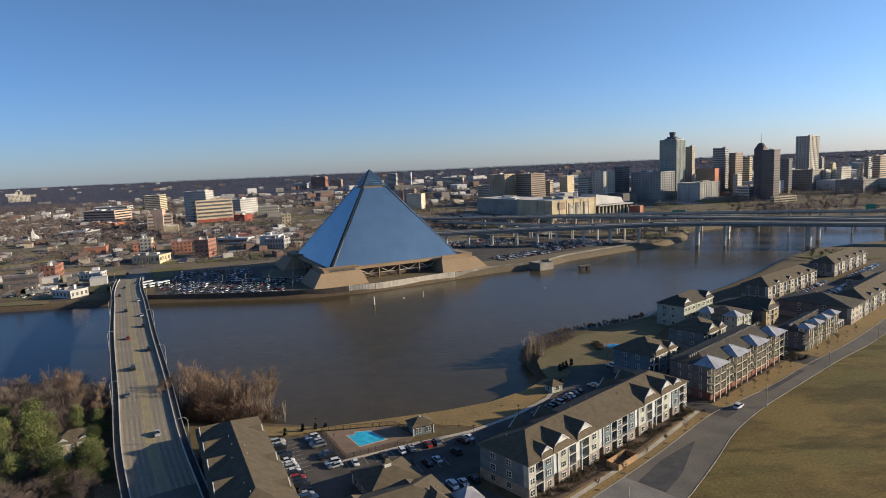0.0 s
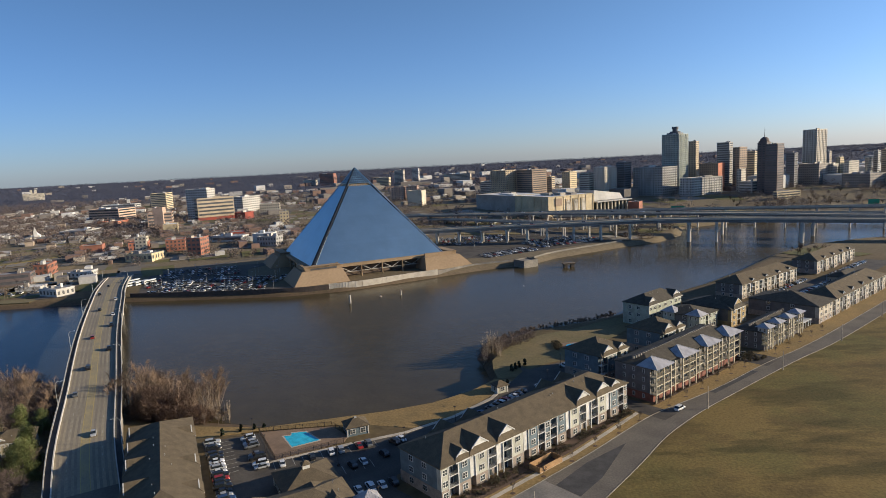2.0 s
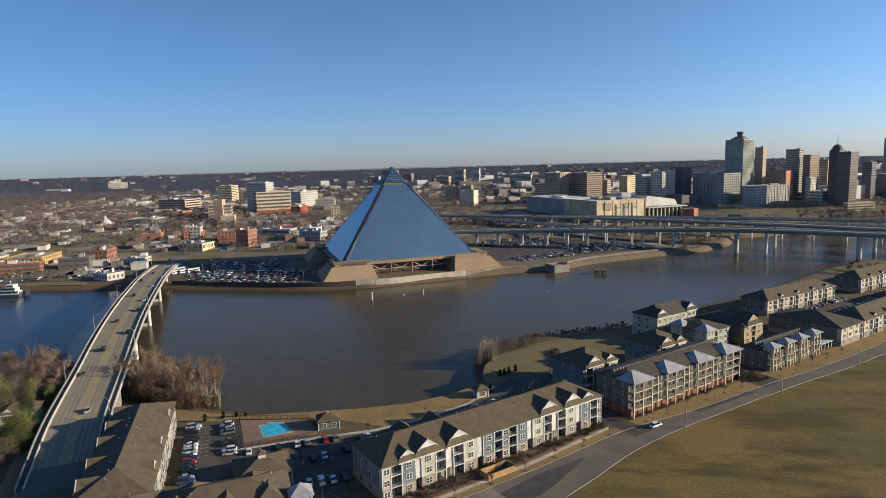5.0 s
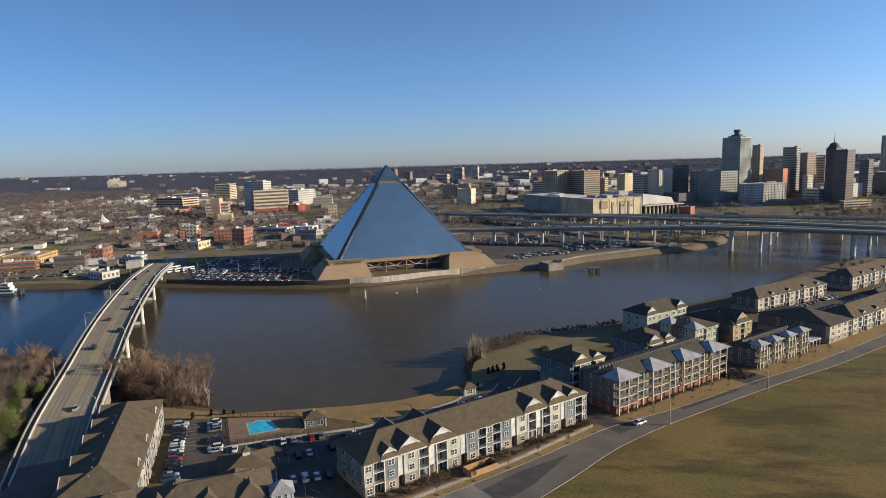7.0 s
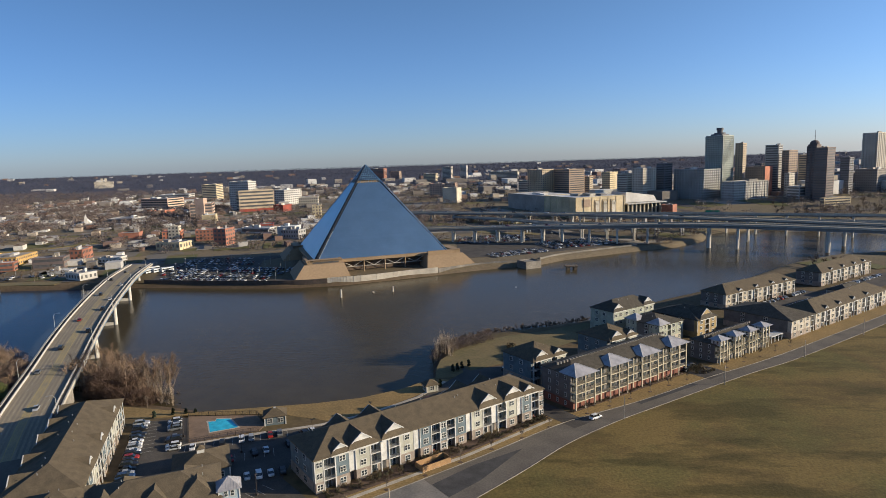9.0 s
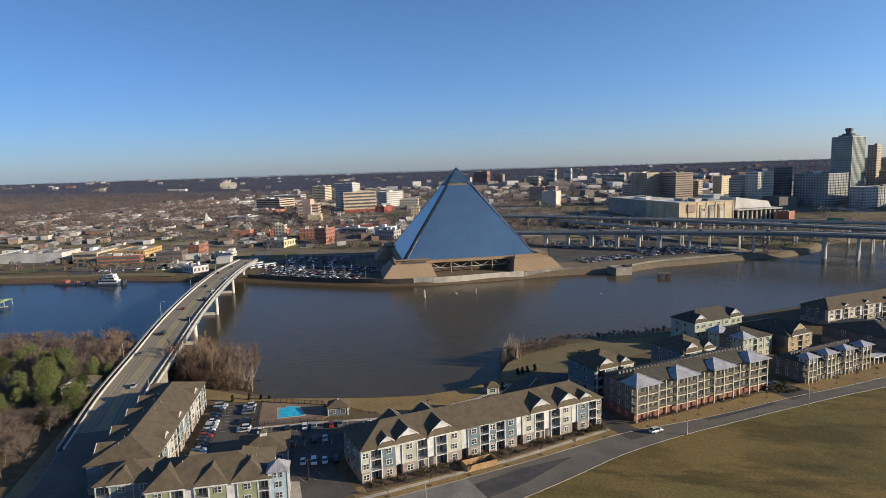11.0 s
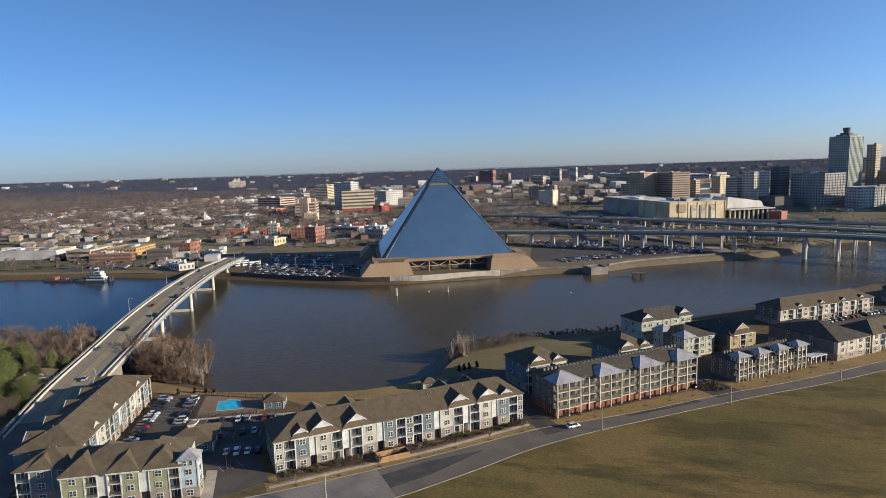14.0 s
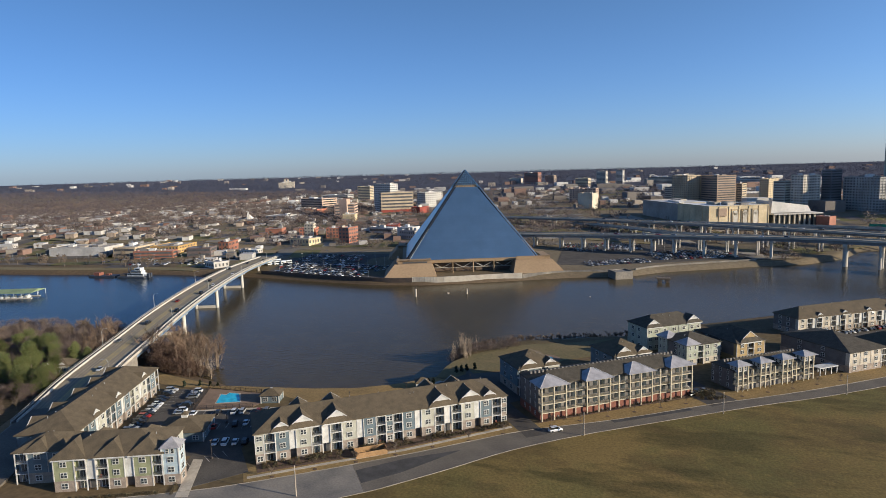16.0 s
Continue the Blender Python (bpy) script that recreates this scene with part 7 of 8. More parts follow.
# ---- ground surfaces around the flats ----
asph = M["asphalt"]
sheet("parking_lot", [(-62.7, 195.8), (-44.8, 200.9), (-33.6, 181.5), (-12.2, 190.2), (5.2, 196.8), (21.5, 208.1), (35.8, 223.4), (44.0, 240.7), (50.1, 253.0), (68.5, 263.2), (82.8, 257.1), (95.0, 244.8), (76.6, 226.5), (58.3, 214.2), (33.8, 193.8), (5.2, 169.3), (6.2, 161.1), (19.5, 148.9), (8.3, 133.6), (-2.0, 139.7), (-5.0, 150.9), (-23.4, 146.8), (-37.7, 151.9), (-39.7, 153.0)], 0.06, asph, "dark asphalt car park between the flats")
sheet("shore_lawn", [(-79.5, 210.1), (-44.8, 206.0), (-3.0, 216.2), (13.4, 222.4), (27.6, 232.6), (37.9, 244.8), (46.0, 242.8), (37.9, 230.5), (21.5, 210.1), (7.2, 200.9), (-13.2, 206.0), (-47.9, 203.0), (-62.2, 198.9), (-84.6, 202.0)], 0.05, M["lawn"], "dormant tan lawn along the shore")
sheet("spit_lawn", [(39, 245), (37.8, 257), (38, 268), (42, 279), (53, 296), (66, 306), (86, 316), (108, 332), (118, 322), (100, 298), (86, 285), (77, 270), (66, 264), (56, 258), (47, 246)], 0.055, mat("spit_grass", (0.115, 0.098, 0.038), 0.95, 0, 0.06, 0.2, 0.3, 0, (0.15, 0.115, 0.048), 16), "olive winter grass on the spit")
sheet("pool_terrace", [(-33.6, 181.5), (-45.3, 202.0), (-20.8, 204.6), (-13.7, 196.3), (-14.2, 191.7)], 0.11, M["pool_deck"], "brown paved pool terrace")
P = thing("swimming_pool", pose(0, 0, NEAR_Z), "bright turquoise outdoor swimming pool", "swimming pool")
bm = B_()
prism(bm, [(-30.7, 189.7), (-22.7, 194.0), (-29.0, 200.9), (-33.6, 200.3), (-33.2, 198.3), (-35.6, 197.9)], 0.0, 0.16)
part("pool_water", bm, M["pool"], P)
bm = B_()
prism(bm, [(-30.7, 189.0), (-21.9, 193.9), (-28.8, 201.6), (-34.1, 200.9), (-33.6, 198.9), (-36.5, 198.3)], 0.0, 0.145)
part("coping", bm, M["walk"], P)
sheet("pool_terrace_far", [(77 + 7 * math.cos(i * 0.524), 285 + 6 * math.sin(i * 0.524)) for i in range(12)], 0.1, M["pool_deck"], "brown paved pool terrace on the shore")
bm = B_()
prism(bm, [(77 + 3.6 * math.cos(i * 0.393), 285 + 3.0 * math.sin(i * 0.393)) for i in range(16)], 0.0, 0.16)
o = new("swimming_pool", mesh_of("swimming_pool", bm, M["pool"]))
o.matrix_basis = pose(0, 0, NEAR_Z)
tagged(o, "small turquoise pool behind the blue house", "swimming pool")


def fence_run(name, pts, h, label, step=2.4):
    T = thing(name, pose(0, 0, NEAR_Z), label, "fence", "fences")
    for a, c in zip(pts, pts[1:]):
        a, c = Vector((*a, 0)), Vector((*c, 0))
        n = max(1, int((c - a).length / step))
        bm = B_()
        ang = math.degrees(math.atan2(c.y - a.y, c.x - a.x))
        L = (c - a).length
        for z in (0.2, h - 0.1):
            box(bm, 0, L, -0.03, 0.03, z, z + 0.06)
        k = int(L / 0.25)
        for i in range(k):
            x = L * i / k
            box(bm, x, x + 0.035, -0.015, 0.015, 0.15, h)
        part("fence_panel", bm, M["fence"], T).matrix_basis = pose(a.x, a.y, 0.1, 0, 0, ang)
        for i in range(n + 1):
            p = a.lerp(c, i / n)
            bm = B_()
            box(bm, p.x - 0.06, p.x + 0.06, p.y - 0.06, p.y + 0.06, 0, h + 0.1)
            part("post", bm, M["fence"], T)
    return T


fence_run("pool_fence", [(-33.8, 181.5), (-45.4, 202.2), (-20.8, 204.8), (-15.7, 199.4)], 1.6, "dark metal railing round the pool terrace")
fence_run("pool_fence", [(-33.8, 181.3), (-14.2, 191.3)], 1.6, "dark metal railing beside the pool walk")
sheet("pool_walk", [(-35.1, 179.3), (-34.4, 180.7), (-11.7, 191.5), (-10.6, 190.1)], 0.12, M["walk"], "pale concrete walk beside the pool")
sheet("entrance_walk", [(9.8, 129.8), (13.2, 131.2), (0.4, 150.4), (-2.6, 149.4)], 0.13, M["walk"], "pale concrete walk at the drive")
strip_sheet("lot_walk", [(-10.6, 190.8), (5.2, 197.4), (21.3, 208.9), (35.2, 224.0), (43.2, 241.0)], 0.8, 0.12, M["walk"], "pale concrete walk along the car park")
sheet("front_walk", uvs((-3, -6.8), (20, -6.6), (45, -6.6), (70, -4.6), (84, -3.4), (84, -4.8), (70, -6), (45, -8), (20, -8), (-3, -8.2)), 0.08, M["walk"], "pale concrete pavement along the street")
sheet("planting_bed", uvs((0, -0.2), (84, -0.2), (84, -2.4), (70, -3.8), (45, -5.8), (20, -5.8), (0, -5.6)), 0.10, M["mulch"], "brown mulch bed in front of the flats")
sheet("planting_bed", uvs((94, -3), (157, -3), (157, -5), (94, -5)), 0.10, M["mulch"], "brown mulch bed in front of the balcony flats")
sheet("lawn_green_block", [(-43.8, 105.0), (-23.4, 114.7), (5.2, 129.5), (8.3, 134.1), (6.2, 128.5), (-13.2, 116.2), (-39.7, 100.9)], 0.05, M["lawn"], "tan lawn strip in front of the green flats")
sheet("side_drive", uvs((84.8, -14), (92.5, -14), (92.5, 60), (84.8, 45)), 0.075, asph, "asphalt side drive between the blocks")
sheet("side_drive_far", uvs((158.5, -16), (171.5, -16), (171.5, 20), (158.5, 20)), 0.075, asph, "asphalt side drive between the blocks")
sheet("rear_lot", uvs((84, 40), (136, 41), (136, 46), (84, 47)), 0.07, asph, "asphalt rear lane")
sheet("far_parking", uvs((256, 12), (440, 12), (440, 30), (345, 30), (345, 38), (256, 38)), 0.07, asph, "asphalt car park between the beige flats")
sheet("street_patch", uvs((27.8, -23.2), (40, -21.4), (62, -14.2), (44, -13.2), (27.8, -15)), 0.07, M["patch"], "fresh dark asphalt patch in the street")
sheet("street_patch", uvs((118, -14.6), (150, -16), (150, -13.4), (118, -12.2)), 0.07, M["patch"], "fresh dark asphalt patch in the street")
for edge, s in ((FIELD_EDGE, -1), (VERGE_EDGE, 1)):
    bm = B_()
    sweep(bm, smooth([tuple(uv(u, v)) for u, v in edge], 4), rect(s * -0.02 - 0.11, s * -0.02 + 0.11, -0.1, 0.16))
    structure("kerb", bm, M["kerb"], "weathered concrete kerb")
for k, (u, v) in enumerate([(4 + 12.5 * i, -9.6 + 0.9 * (i > 3) + 0.5 * (i > 5)) for i in range(7)] + [(97 + 11 * i, -8.4 - 0.28 * i) for i in range(6)] + [(176 + 12 * i, -12 - 0.4 * i) for i in range(5)]):
    p = uv(u, v)
    bm = B_()
    prism(bm, [(0.75 * math.cos(i * 0.628), 0.6 * math.sin(i * 0.628)) for i in range(10)], -0.1, 0.07)
    o = new("mulch_ring", mesh_of("mulch_ring", bm, M["mulch"]))
    o.matrix_basis = pose(p.x, p.y, NEAR_Z + 0.04)
    tagged(o, "dark round mulch ring in the tan verge", "mulch ring", "mulch rings")
    plant(BARE[k % 3], p.x, p.y, 0.26 + 0.03 * (k % 4), k * 67 % 360, "young bare street tree in a mulch ring", "street saplings", NEAR_Z + 0.05)


def stripes(x, y, rz, n, pitch, length, label):
    """Painted bay lines in a car park."""
    T = thing("bay_lines", pose(x, y, NEAR_Z + 0.062, 0, 0, rz), label, "road marking", "bay lines")
    for i in range(n):
        bm = B_()
        box(bm, i * pitch - 0.06, i * pitch + 0.06, 0, length, -0.01, 0.008)
        part("bay_line", bm, M["paint"], T)


stripes(-31.6, 174.9, 25, 12, 2.9, 5.2, "white bay lines before the pool walk")
stripes(-20.3, 166.2, 25, 8, 2.9, 5.2, "white bay lines behind the club house")
stripes(-42.8, 175.4, 116, 9, 2.9, 5.2, "white bay lines beside the pool terrace")
stripes(-0.9, 142.7, 60, 6, 2.8, 5.0, "white bay lines on the entrance drive")
LOT_POLE, LOT_HEAD = B_(), B_()
tube(LOT_POLE, (0, 0, 0), (0, 0, 6.0), 0.09, 0.06, 6)
box(LOT_POLE, -0.3, 0.3, -0.3, 0.3, -0.1, 0.6)
box(LOT_HEAD, -0.45, 0.45, -0.2, 0.2, 5.95, 6.15)
LOT_POLE, LOT_HEAD = mesh_of("pole", LOT_POLE, M["fence"]), mesh_of("lamp_head", LOT_HEAD, M["fence"])
for x, y in ((-46.5, 199.5), (-38, 186), (-13.0, 176.0), (6, 188), (22, 203), (38, 219), (58, 236), (2.5, 152), (66, 255)):
    t = thing("car_park_lamp", pose(x, y, NEAR_Z + 0.06, 0, 0, x * 31 % 180), "short dark lamp post in the flats' car park", "lamp post", "car park lamps")
    piece("pole", LOT_POLE, t, Matrix.Identity(4))
    piece("lamp_head", LOT_HEAD, t, Matrix.Identity(4))
WB = thing("bin_enclosure", uvpose(29.4, -6.4), "raw timber fence enclosure in front of the flats", "fence", "fences")
for x0, x1, y0, y1 in ((0, 10, -1.5, -1.35), (0, 0.15, -1.35, 2.5), (9.85, 10, -1.35, 2.5), (0, 10, 2.5, 2.65)):
    n = int(max(x1 - x0, y1 - y0) / 0.32)
    for i in range(n):
        bm = B_()
        if x1 - x0 > 1:
            box(bm, x0 + 0.32 * i, x0 + 0.32 * i + 0.3, y0, y1, 0, 1.75 + 0.05 * (i % 2))
        else:
            box(bm, x0, x1, y0 + 0.32 * i, y0 + 0.32 * i + 0.3, 0, 1.75 + 0.05 * (i % 2))
        part("board", bm, M["wood"], WB)

# hedges and shrubs along the flats
SHRUB = []
for s in (71, 72, 73):
    rng = random.Random(s)
    v, f = [], []
    for i in range(260):
        a, k = rng.uniform(0, 6.283), rng.random()
        r = 0.75 * math.sqrt(1 - (k - 0.3) ** 2) * rng.uniform(0.75, 1.05)
        c = (math.cos(a) * r, math.sin(a) * r, 0.1 + 0.95 * k)
        n = len(v)
        v += [tuple(c[j] + rng.uniform(-0.16, 0.16) for j in range(3)) for _ in range(3)]
        f.append((n, n + 1, n + 2))
    SHRUB.append(raw_mesh("shrub", v, f, M["hedge"]))
rng = random.Random(9)


def shrub(p, s):
    o = new("shrub", SHRUB[rng.randrange(3)])
    o.matrix_basis = pose(p.x, p.y, NEAR_Z + 0.05, 0, 0, rng.uniform(0, 360)) @ Matrix.Diagonal((s, s, s, 1))
    tagged(o, "low brown-green winter shrub in a mulch bed", "shrub", "shrubs by the flats")


for i in range(95):
    u = rng.uniform(1, 83)
    shrub(uv(u, -rng.uniform(0.8, 3.6)), rng.uniform(0.6, 1.2))
for i in range(60):
    u = 2 + i * 1.35
    if 28 < u < 41:
        continue
    shrub(uv(u, -2.2 - 2.6 * math.sin(min(u + 12, 84) / 84 * 3.14)), 0.5)
for i in range(40):
    shrub(uv(94.5 + i * 1.55, -4.2 + rng.uniform(-0.3, 0.3)), rng.uniform(0.5, 0.8))
for i in range(24):
    p = Vector((-23.4 + i * 1.15, 115.7 + i * 0.62, 0))
    shrub(p + Vector((0.5, -0.4, 0)), rng.uniform(0.6, 1.0))
for i in range(16):
    shrub(Vector((7.6 - i * 0.62, 130.8 + i * 0.95, 0)), rng.uniform(0.5, 0.9))
for i in range(30):
    p = uv(160 + rng.uniform(0, 9), -8 + rng.uniform(-3, 6))
    shrub(p, rng.uniform(0.8, 1.4))

for i in range(14):
    shrub(Vector((69.5 + rng.uniform(-1.5, 1.5), 280 + i * 0.8, 0)), rng.uniform(0.9, 1.7))

# poles along the street
for u, v, h in ((103, -19.4, 8.0), (157.6, -22.3, 7.9), (212.2, -25.6, 7.6), (266.8, -26.4, 7.6), (9.6, -23.6, 9.0), (321, -26.4, 7.6)):
    p = uv(u, v)
    bm = B_()
    tube(bm, (0, 0, -0.5), (0, 0, h), 0.19, 0.13, 8)
    o = new("utility_pole", mesh_of("utility_pole", bm, M["wood_pole"]))
    o.matrix_basis = pose(p.x, p.y, NEAR_Z, 0, 0, u)
    tagged(o, "plain pale utility pole at the field's edge", "pole", "street poles")

# ---- vehicles ----


def car_meshes(L, W, H, hood, suv):
    """A body lofted from bumper to bumper, with a roof plate, and the glazed cabin."""
    bm = B_()
    z0, zb = 0.28, H * (0.62 if suv else 0.58)
    tail = 0.97 if suv else 0.93
    stations = [(-L / 2, 0.74, 0.84), (-L / 2 + 0.18, tail, 0.94), (-L / 2 + 0.9, 1.0, 1.0), (0.0, 1.0, 1.0), (L / 2 - hood, 0.98, 1.0), (L / 2 - 0.35, 0.86, 0.95), (L / 2, 0.62, 0.78)]
    rings = []
    for x, kz, kw in stations:
        w, zt = W / 2 * kw, zb * kz
        rings.append([bm.verts.new(p) for p in ((x, -w * 0.93, z0), (x, -w, (z0 + zt) / 2), (x, -w * 0.88, zt), (x, w * 0.88, zt), (x, w, (z0 + zt) / 2), (x, w * 0.93, z0))])
    for p, q in zip(rings, rings[1:]):
        for j in range(6):
            bm.faces.new((p[j], p[(j + 1) % 6], q[(j + 1) % 6], q[j]))
    bm.faces.new(rings[0][::-1])
    bm.faces.new(rings[-1])
    a, c = -L / 2 + (0.35 if suv else 0.9), L / 2 - hood
    box(bm, a + 0.35, c - 0.65, -W / 2 + 0.24, W / 2 - 0.24, H - 0.07, H)
    body = mesh_of("body", bm, CAR_PAINT[0])
    bm = B_()
    solid(bm, [(a - 0.1, -W / 2 + 0.1, zb - 0.03), (c + 0.15, -W / 2 + 0.1, zb - 0.08), (c + 0.15, W / 2 - 0.1, zb - 0.08), (a - 0.1, W / 2 - 0.1, zb - 0.03),
               (a + 0.3, -W / 2 + 0.22, H - 0.05), (c - 0.6, -W / 2 + 0.22, H - 0.05), (c - 0.6, W / 2 - 0.22, H - 0.05), (a + 0.3, W / 2 - 0.22, H - 0.05)],
          [(3, 2, 1, 0), (4, 5, 6, 7), (0, 1, 5, 4), (1, 2, 6, 5), (2, 3, 7, 6), (3, 0, 4, 7)])
    glass = mesh_of("cabin_glass", bm, M["car_glass"])
    return body, glass, L, W


bm = B_()
tube(bm, (0, -0.11, 0), (0, 0.11, 0), 0.33, 0.33, 10)
WHEEL = mesh_of("wheel", bm, M["tyre"])
SHAPES = [car_meshes(4.6, 1.82, 1.45, 1.25, False), car_meshes(4.8, 1.9, 1.75, 1.2, True), car_meshes(5.4, 1.95, 1.85, 1.6, True)]
BODY = {}
for si, (bd, gl, L, W) in enumerate(SHAPES):
    for ci, paint in enumerate(CAR_PAINT):
        me = bd.copy()
        me.materials.clear()
        me.materials.append(paint)
        BODY[si, ci] = me
PAINT_NAMES = ("white", "black", "grey", "silver", "red", "blue")
crng = random.Random(12)


def car(x, y, z, rz, shape=None, paint=None, group="parked cars", wheels=True, how="parked"):
    si = crng.choice((0, 0, 1, 1, 2)) if shape is None else shape
    ci = crng.choice((0, 0, 0, 0, 1, 1, 1, 1, 2, 2, 2, 3, 3, 3, 4, 5)) if paint is None else paint
    bd, gl, L, W = SHAPES[si]
    T = thing("car", pose(x, y, z, 0, 0, rz), "%s %s %s" % (PAINT_NAMES[ci], ("saloon car", "sport utility car", "pickup-sized car")[si], how), "car", group)
    piece("body", BODY[si, ci], T, Matrix.Identity(4))
    piece("cabin_glass", gl, T, Matrix.Identity(4))
    if wheels:
        for sx in (-0.31, 0.31):
            for sy in (-1, 1):
                piece("wheel", WHEEL, T, pose(sx * L, sy * (W / 2 - 0.1), 0.33))
    return T


# car park by the long block
for i in range(17):
    t = i / 16
    if i in (3,):
        continue
    car(-58.5 + 21 * t * 0.86, 194.3 - 42 * t * 0.86, NEAR_Z + 0.06, 26 + crng.uniform(-2, 2), how="parked beside the long flats")
for i in range(11):
    t = i / 10
    if i in (4, 5, 8):
        continue
    car(-47.4 + 11.2 * t, 196.8 - 20.4 * t, NEAR_Z + 0.06, 206 + crng.uniform(-2, 2), how="parked along the pool terrace")
for i in range(10):
    if i in (1, 2, 4, 7):
        continue
    car(-30.5 + 2.9 * i * 0.94, 178 + 2.9 * i * 0.44, NEAR_Z + 0.06, 115 + crng.uniform(-2, 2), how="parked in front of the pool walk")
for i in range(7):
    if i in (2, 5):
        continue
    car(-17.3 + 2.9 * i, 168.8 + i * 2.2, NEAR_Z + 0.06, 120 + crng.uniform(-3, 3), how="parked behind the club house")
for i in range(4):
    car(-4.5 + 3.1 * i, 161.1 + 1.2 * i, NEAR_Z + 0.06, 118, how="parked in the shade by the drive")
for u, v in ((44, 34), (46.8, 34.2), (52, 34.6), (54.8, 35), (57.6, 35.4), (60.2, 35.8), (63, 36), (66, 36.4), (69, 37), (72, 37.4), (30, 30), (80, 36), (33, 23), (40, 23), (12, 38), (15, 38.5), (88, 30), (105, 44), (112, 44)):
    p = uv(u, v)
    car(p.x, p.y, NEAR_Z + 0.08, SLANT + 90 + crng.uniform(-3, 3), how="parked behind the white flats")
for i in range(24):
    if i % 7 == 3:
        continue
    p = uv(269 + i * 2.9, 35.5)
    car(p.x, p.y, NEAR_Z + 0.08, SLANT + 90, group="parked cars", how="parked before the beige flats")
for i in range(22):
    if i % 6 == 2:
        continue
    p = uv(280 + i * 2.9, 21.5)
    car(p.x, p.y, NEAR_Z + 0.08, SLANT + 90, how="parked between the beige flats")
for i in range(24):
    if i % 8 == 5:
        continue
    p = uv(358 + i * 2.9, 27.5)
    car(p.x, p.y, NEAR_Z + 0.08, SLANT + 90, how="parked before the beige flats")
for u, v in ((160, -4), (163, -3), (166.5, -2.5), (161, 3)):
    p = uv(u, v)
    car(p.x, p.y, NEAR_Z + 0.09, SLANT + 10, how="parked in the side drive")
p = uv(96, -13)
car(p.x, p.y, NEAR_Z + 0.06, SLANT - 2, 1, 0, "cars on the road", how="driving on the street beside the field")
# traffic on the bridge
for i, off, si, ci, back in ((NB + 11, -5.4, 0, 2, 0), (NB + 17, -2.2, 2, 1, 0), (NB + 22, 5.3, 1, 1, 1), (NB + 27, -2.4, 0, 4, 0), (NB + 31, 5.4, 1, 1, 1), (NB + 36, 5.4, 0, 0, 1), (NB + 39, -2.3, 1, 1, 0), (NB + 44, 5.2, 0, 0, 1), (NB + 49, -5.3, 2, 1, 0), (NB + 56, -2.2, 0, 1, 0), (NB + 60, 5.3, 0, 2, 1), (NB + 5, 2.2, 0, 3, 1)):
    q, d = BL[i], (BL[i + 1] - BL[i]).normalized()
    q = q + Vector((d.y, -d.x, 0)) * off
    car(q.x, q.y, BL[i].z + 0.02, math.degrees(math.atan2(d.y, d.x)) + 180 * back, si, ci, "cars on the bridge", how="driving over the bridge")

# pyramid car parks
sheet("pyramid_lot", [(-222, 460), (-106, 453), (-98, 464), (-140, 470), (-170, 560), (-150, 596), (-262, 566)], -2.3, M["asphalt"], "asphalt car park beside the pyramid")


FAR_CARS = []


def car_rows(x0, y0, ang, rows, per, gap, skip, seed, single=0):
    """Rows of parked cars; the first rows as things, the rest gathered for one joined mesh."""
    r = random.Random(seed)
    ca, sa = math.cos(radians(ang)), math.sin(radians(ang))
    for j in range(rows):
        for i in range(per):
            if r.random() < skip:
                continue
            a, c = i * 2.9, j * gap
            x, y = x0 + a * ca - c * sa, y0 + a * sa + c * ca
            z, rz = gz(x, y) + 0.22, ang + 90 + r.choice((0, 180))
            if j < single:
                car(x, y, z, rz, wheels=False, how="in the big car park by the pyramid")
            else:
                FAR_CARS.append((pose(x, y, z, 0, 0, rz), r.choice((0, 0, 1, 1, 2)), r.choice((0, 0, 0, 1, 1, 1, 2, 2, 2, 3, 3, 3, 4, 5))))


car_rows(-214, 462, -3, 6, 32, 10.5, 0.33, 81, 4)
car_rows(-236, 520, 6, 5, 24, 11.5, 0.42, 82)
car_rows(52, 562, 35, 3, 20, 8, 0.25, 84, 1)
car_rows(10, 655, 14, 6, 28, 9, 0.3, 85)
car_rows(106, 610, 27, 6, 27, 9, 0.25, 86)
car_rows(-232, 486, 6, 3, 12, 10, 0.4, 87)
car_rows(-400, 462, 14, 2, 30, 9, 0.6, 88)
car_rows(-450, 470, 18, 2, 24, 14, 0.7, 89)


def joined_cars():
    """The cars too far off to count: one mesh for the paintwork of each colour with its glass."""
    for ci in range(6):
        verts, faces, mats = [], [], []
        for m, si, c in FAR_CARS:
            if c != ci:
                continue
            for slot, me in enumerate((SHAPES[si][0], SHAPES[si][1])):
                k = len(verts)
                verts += [tuple(m @ v.co) for v in me.vertices]
                faces += [tuple(k + i for i in p.vertices) for p in me.polygons]
                mats += [slot] * len(me.polygons)
        ob = new("parked_cars", raw_mesh("parked_cars", verts, faces, CAR_PAINT[ci]))
        ob.data.materials.append(M["car_glass"])
        ob.data.polygons.foreach_set("material_index", mats)
        tagged(ob, "rows of %s cars in the far car parks" % PAINT_NAMES[ci], "cars", "", "stuff")


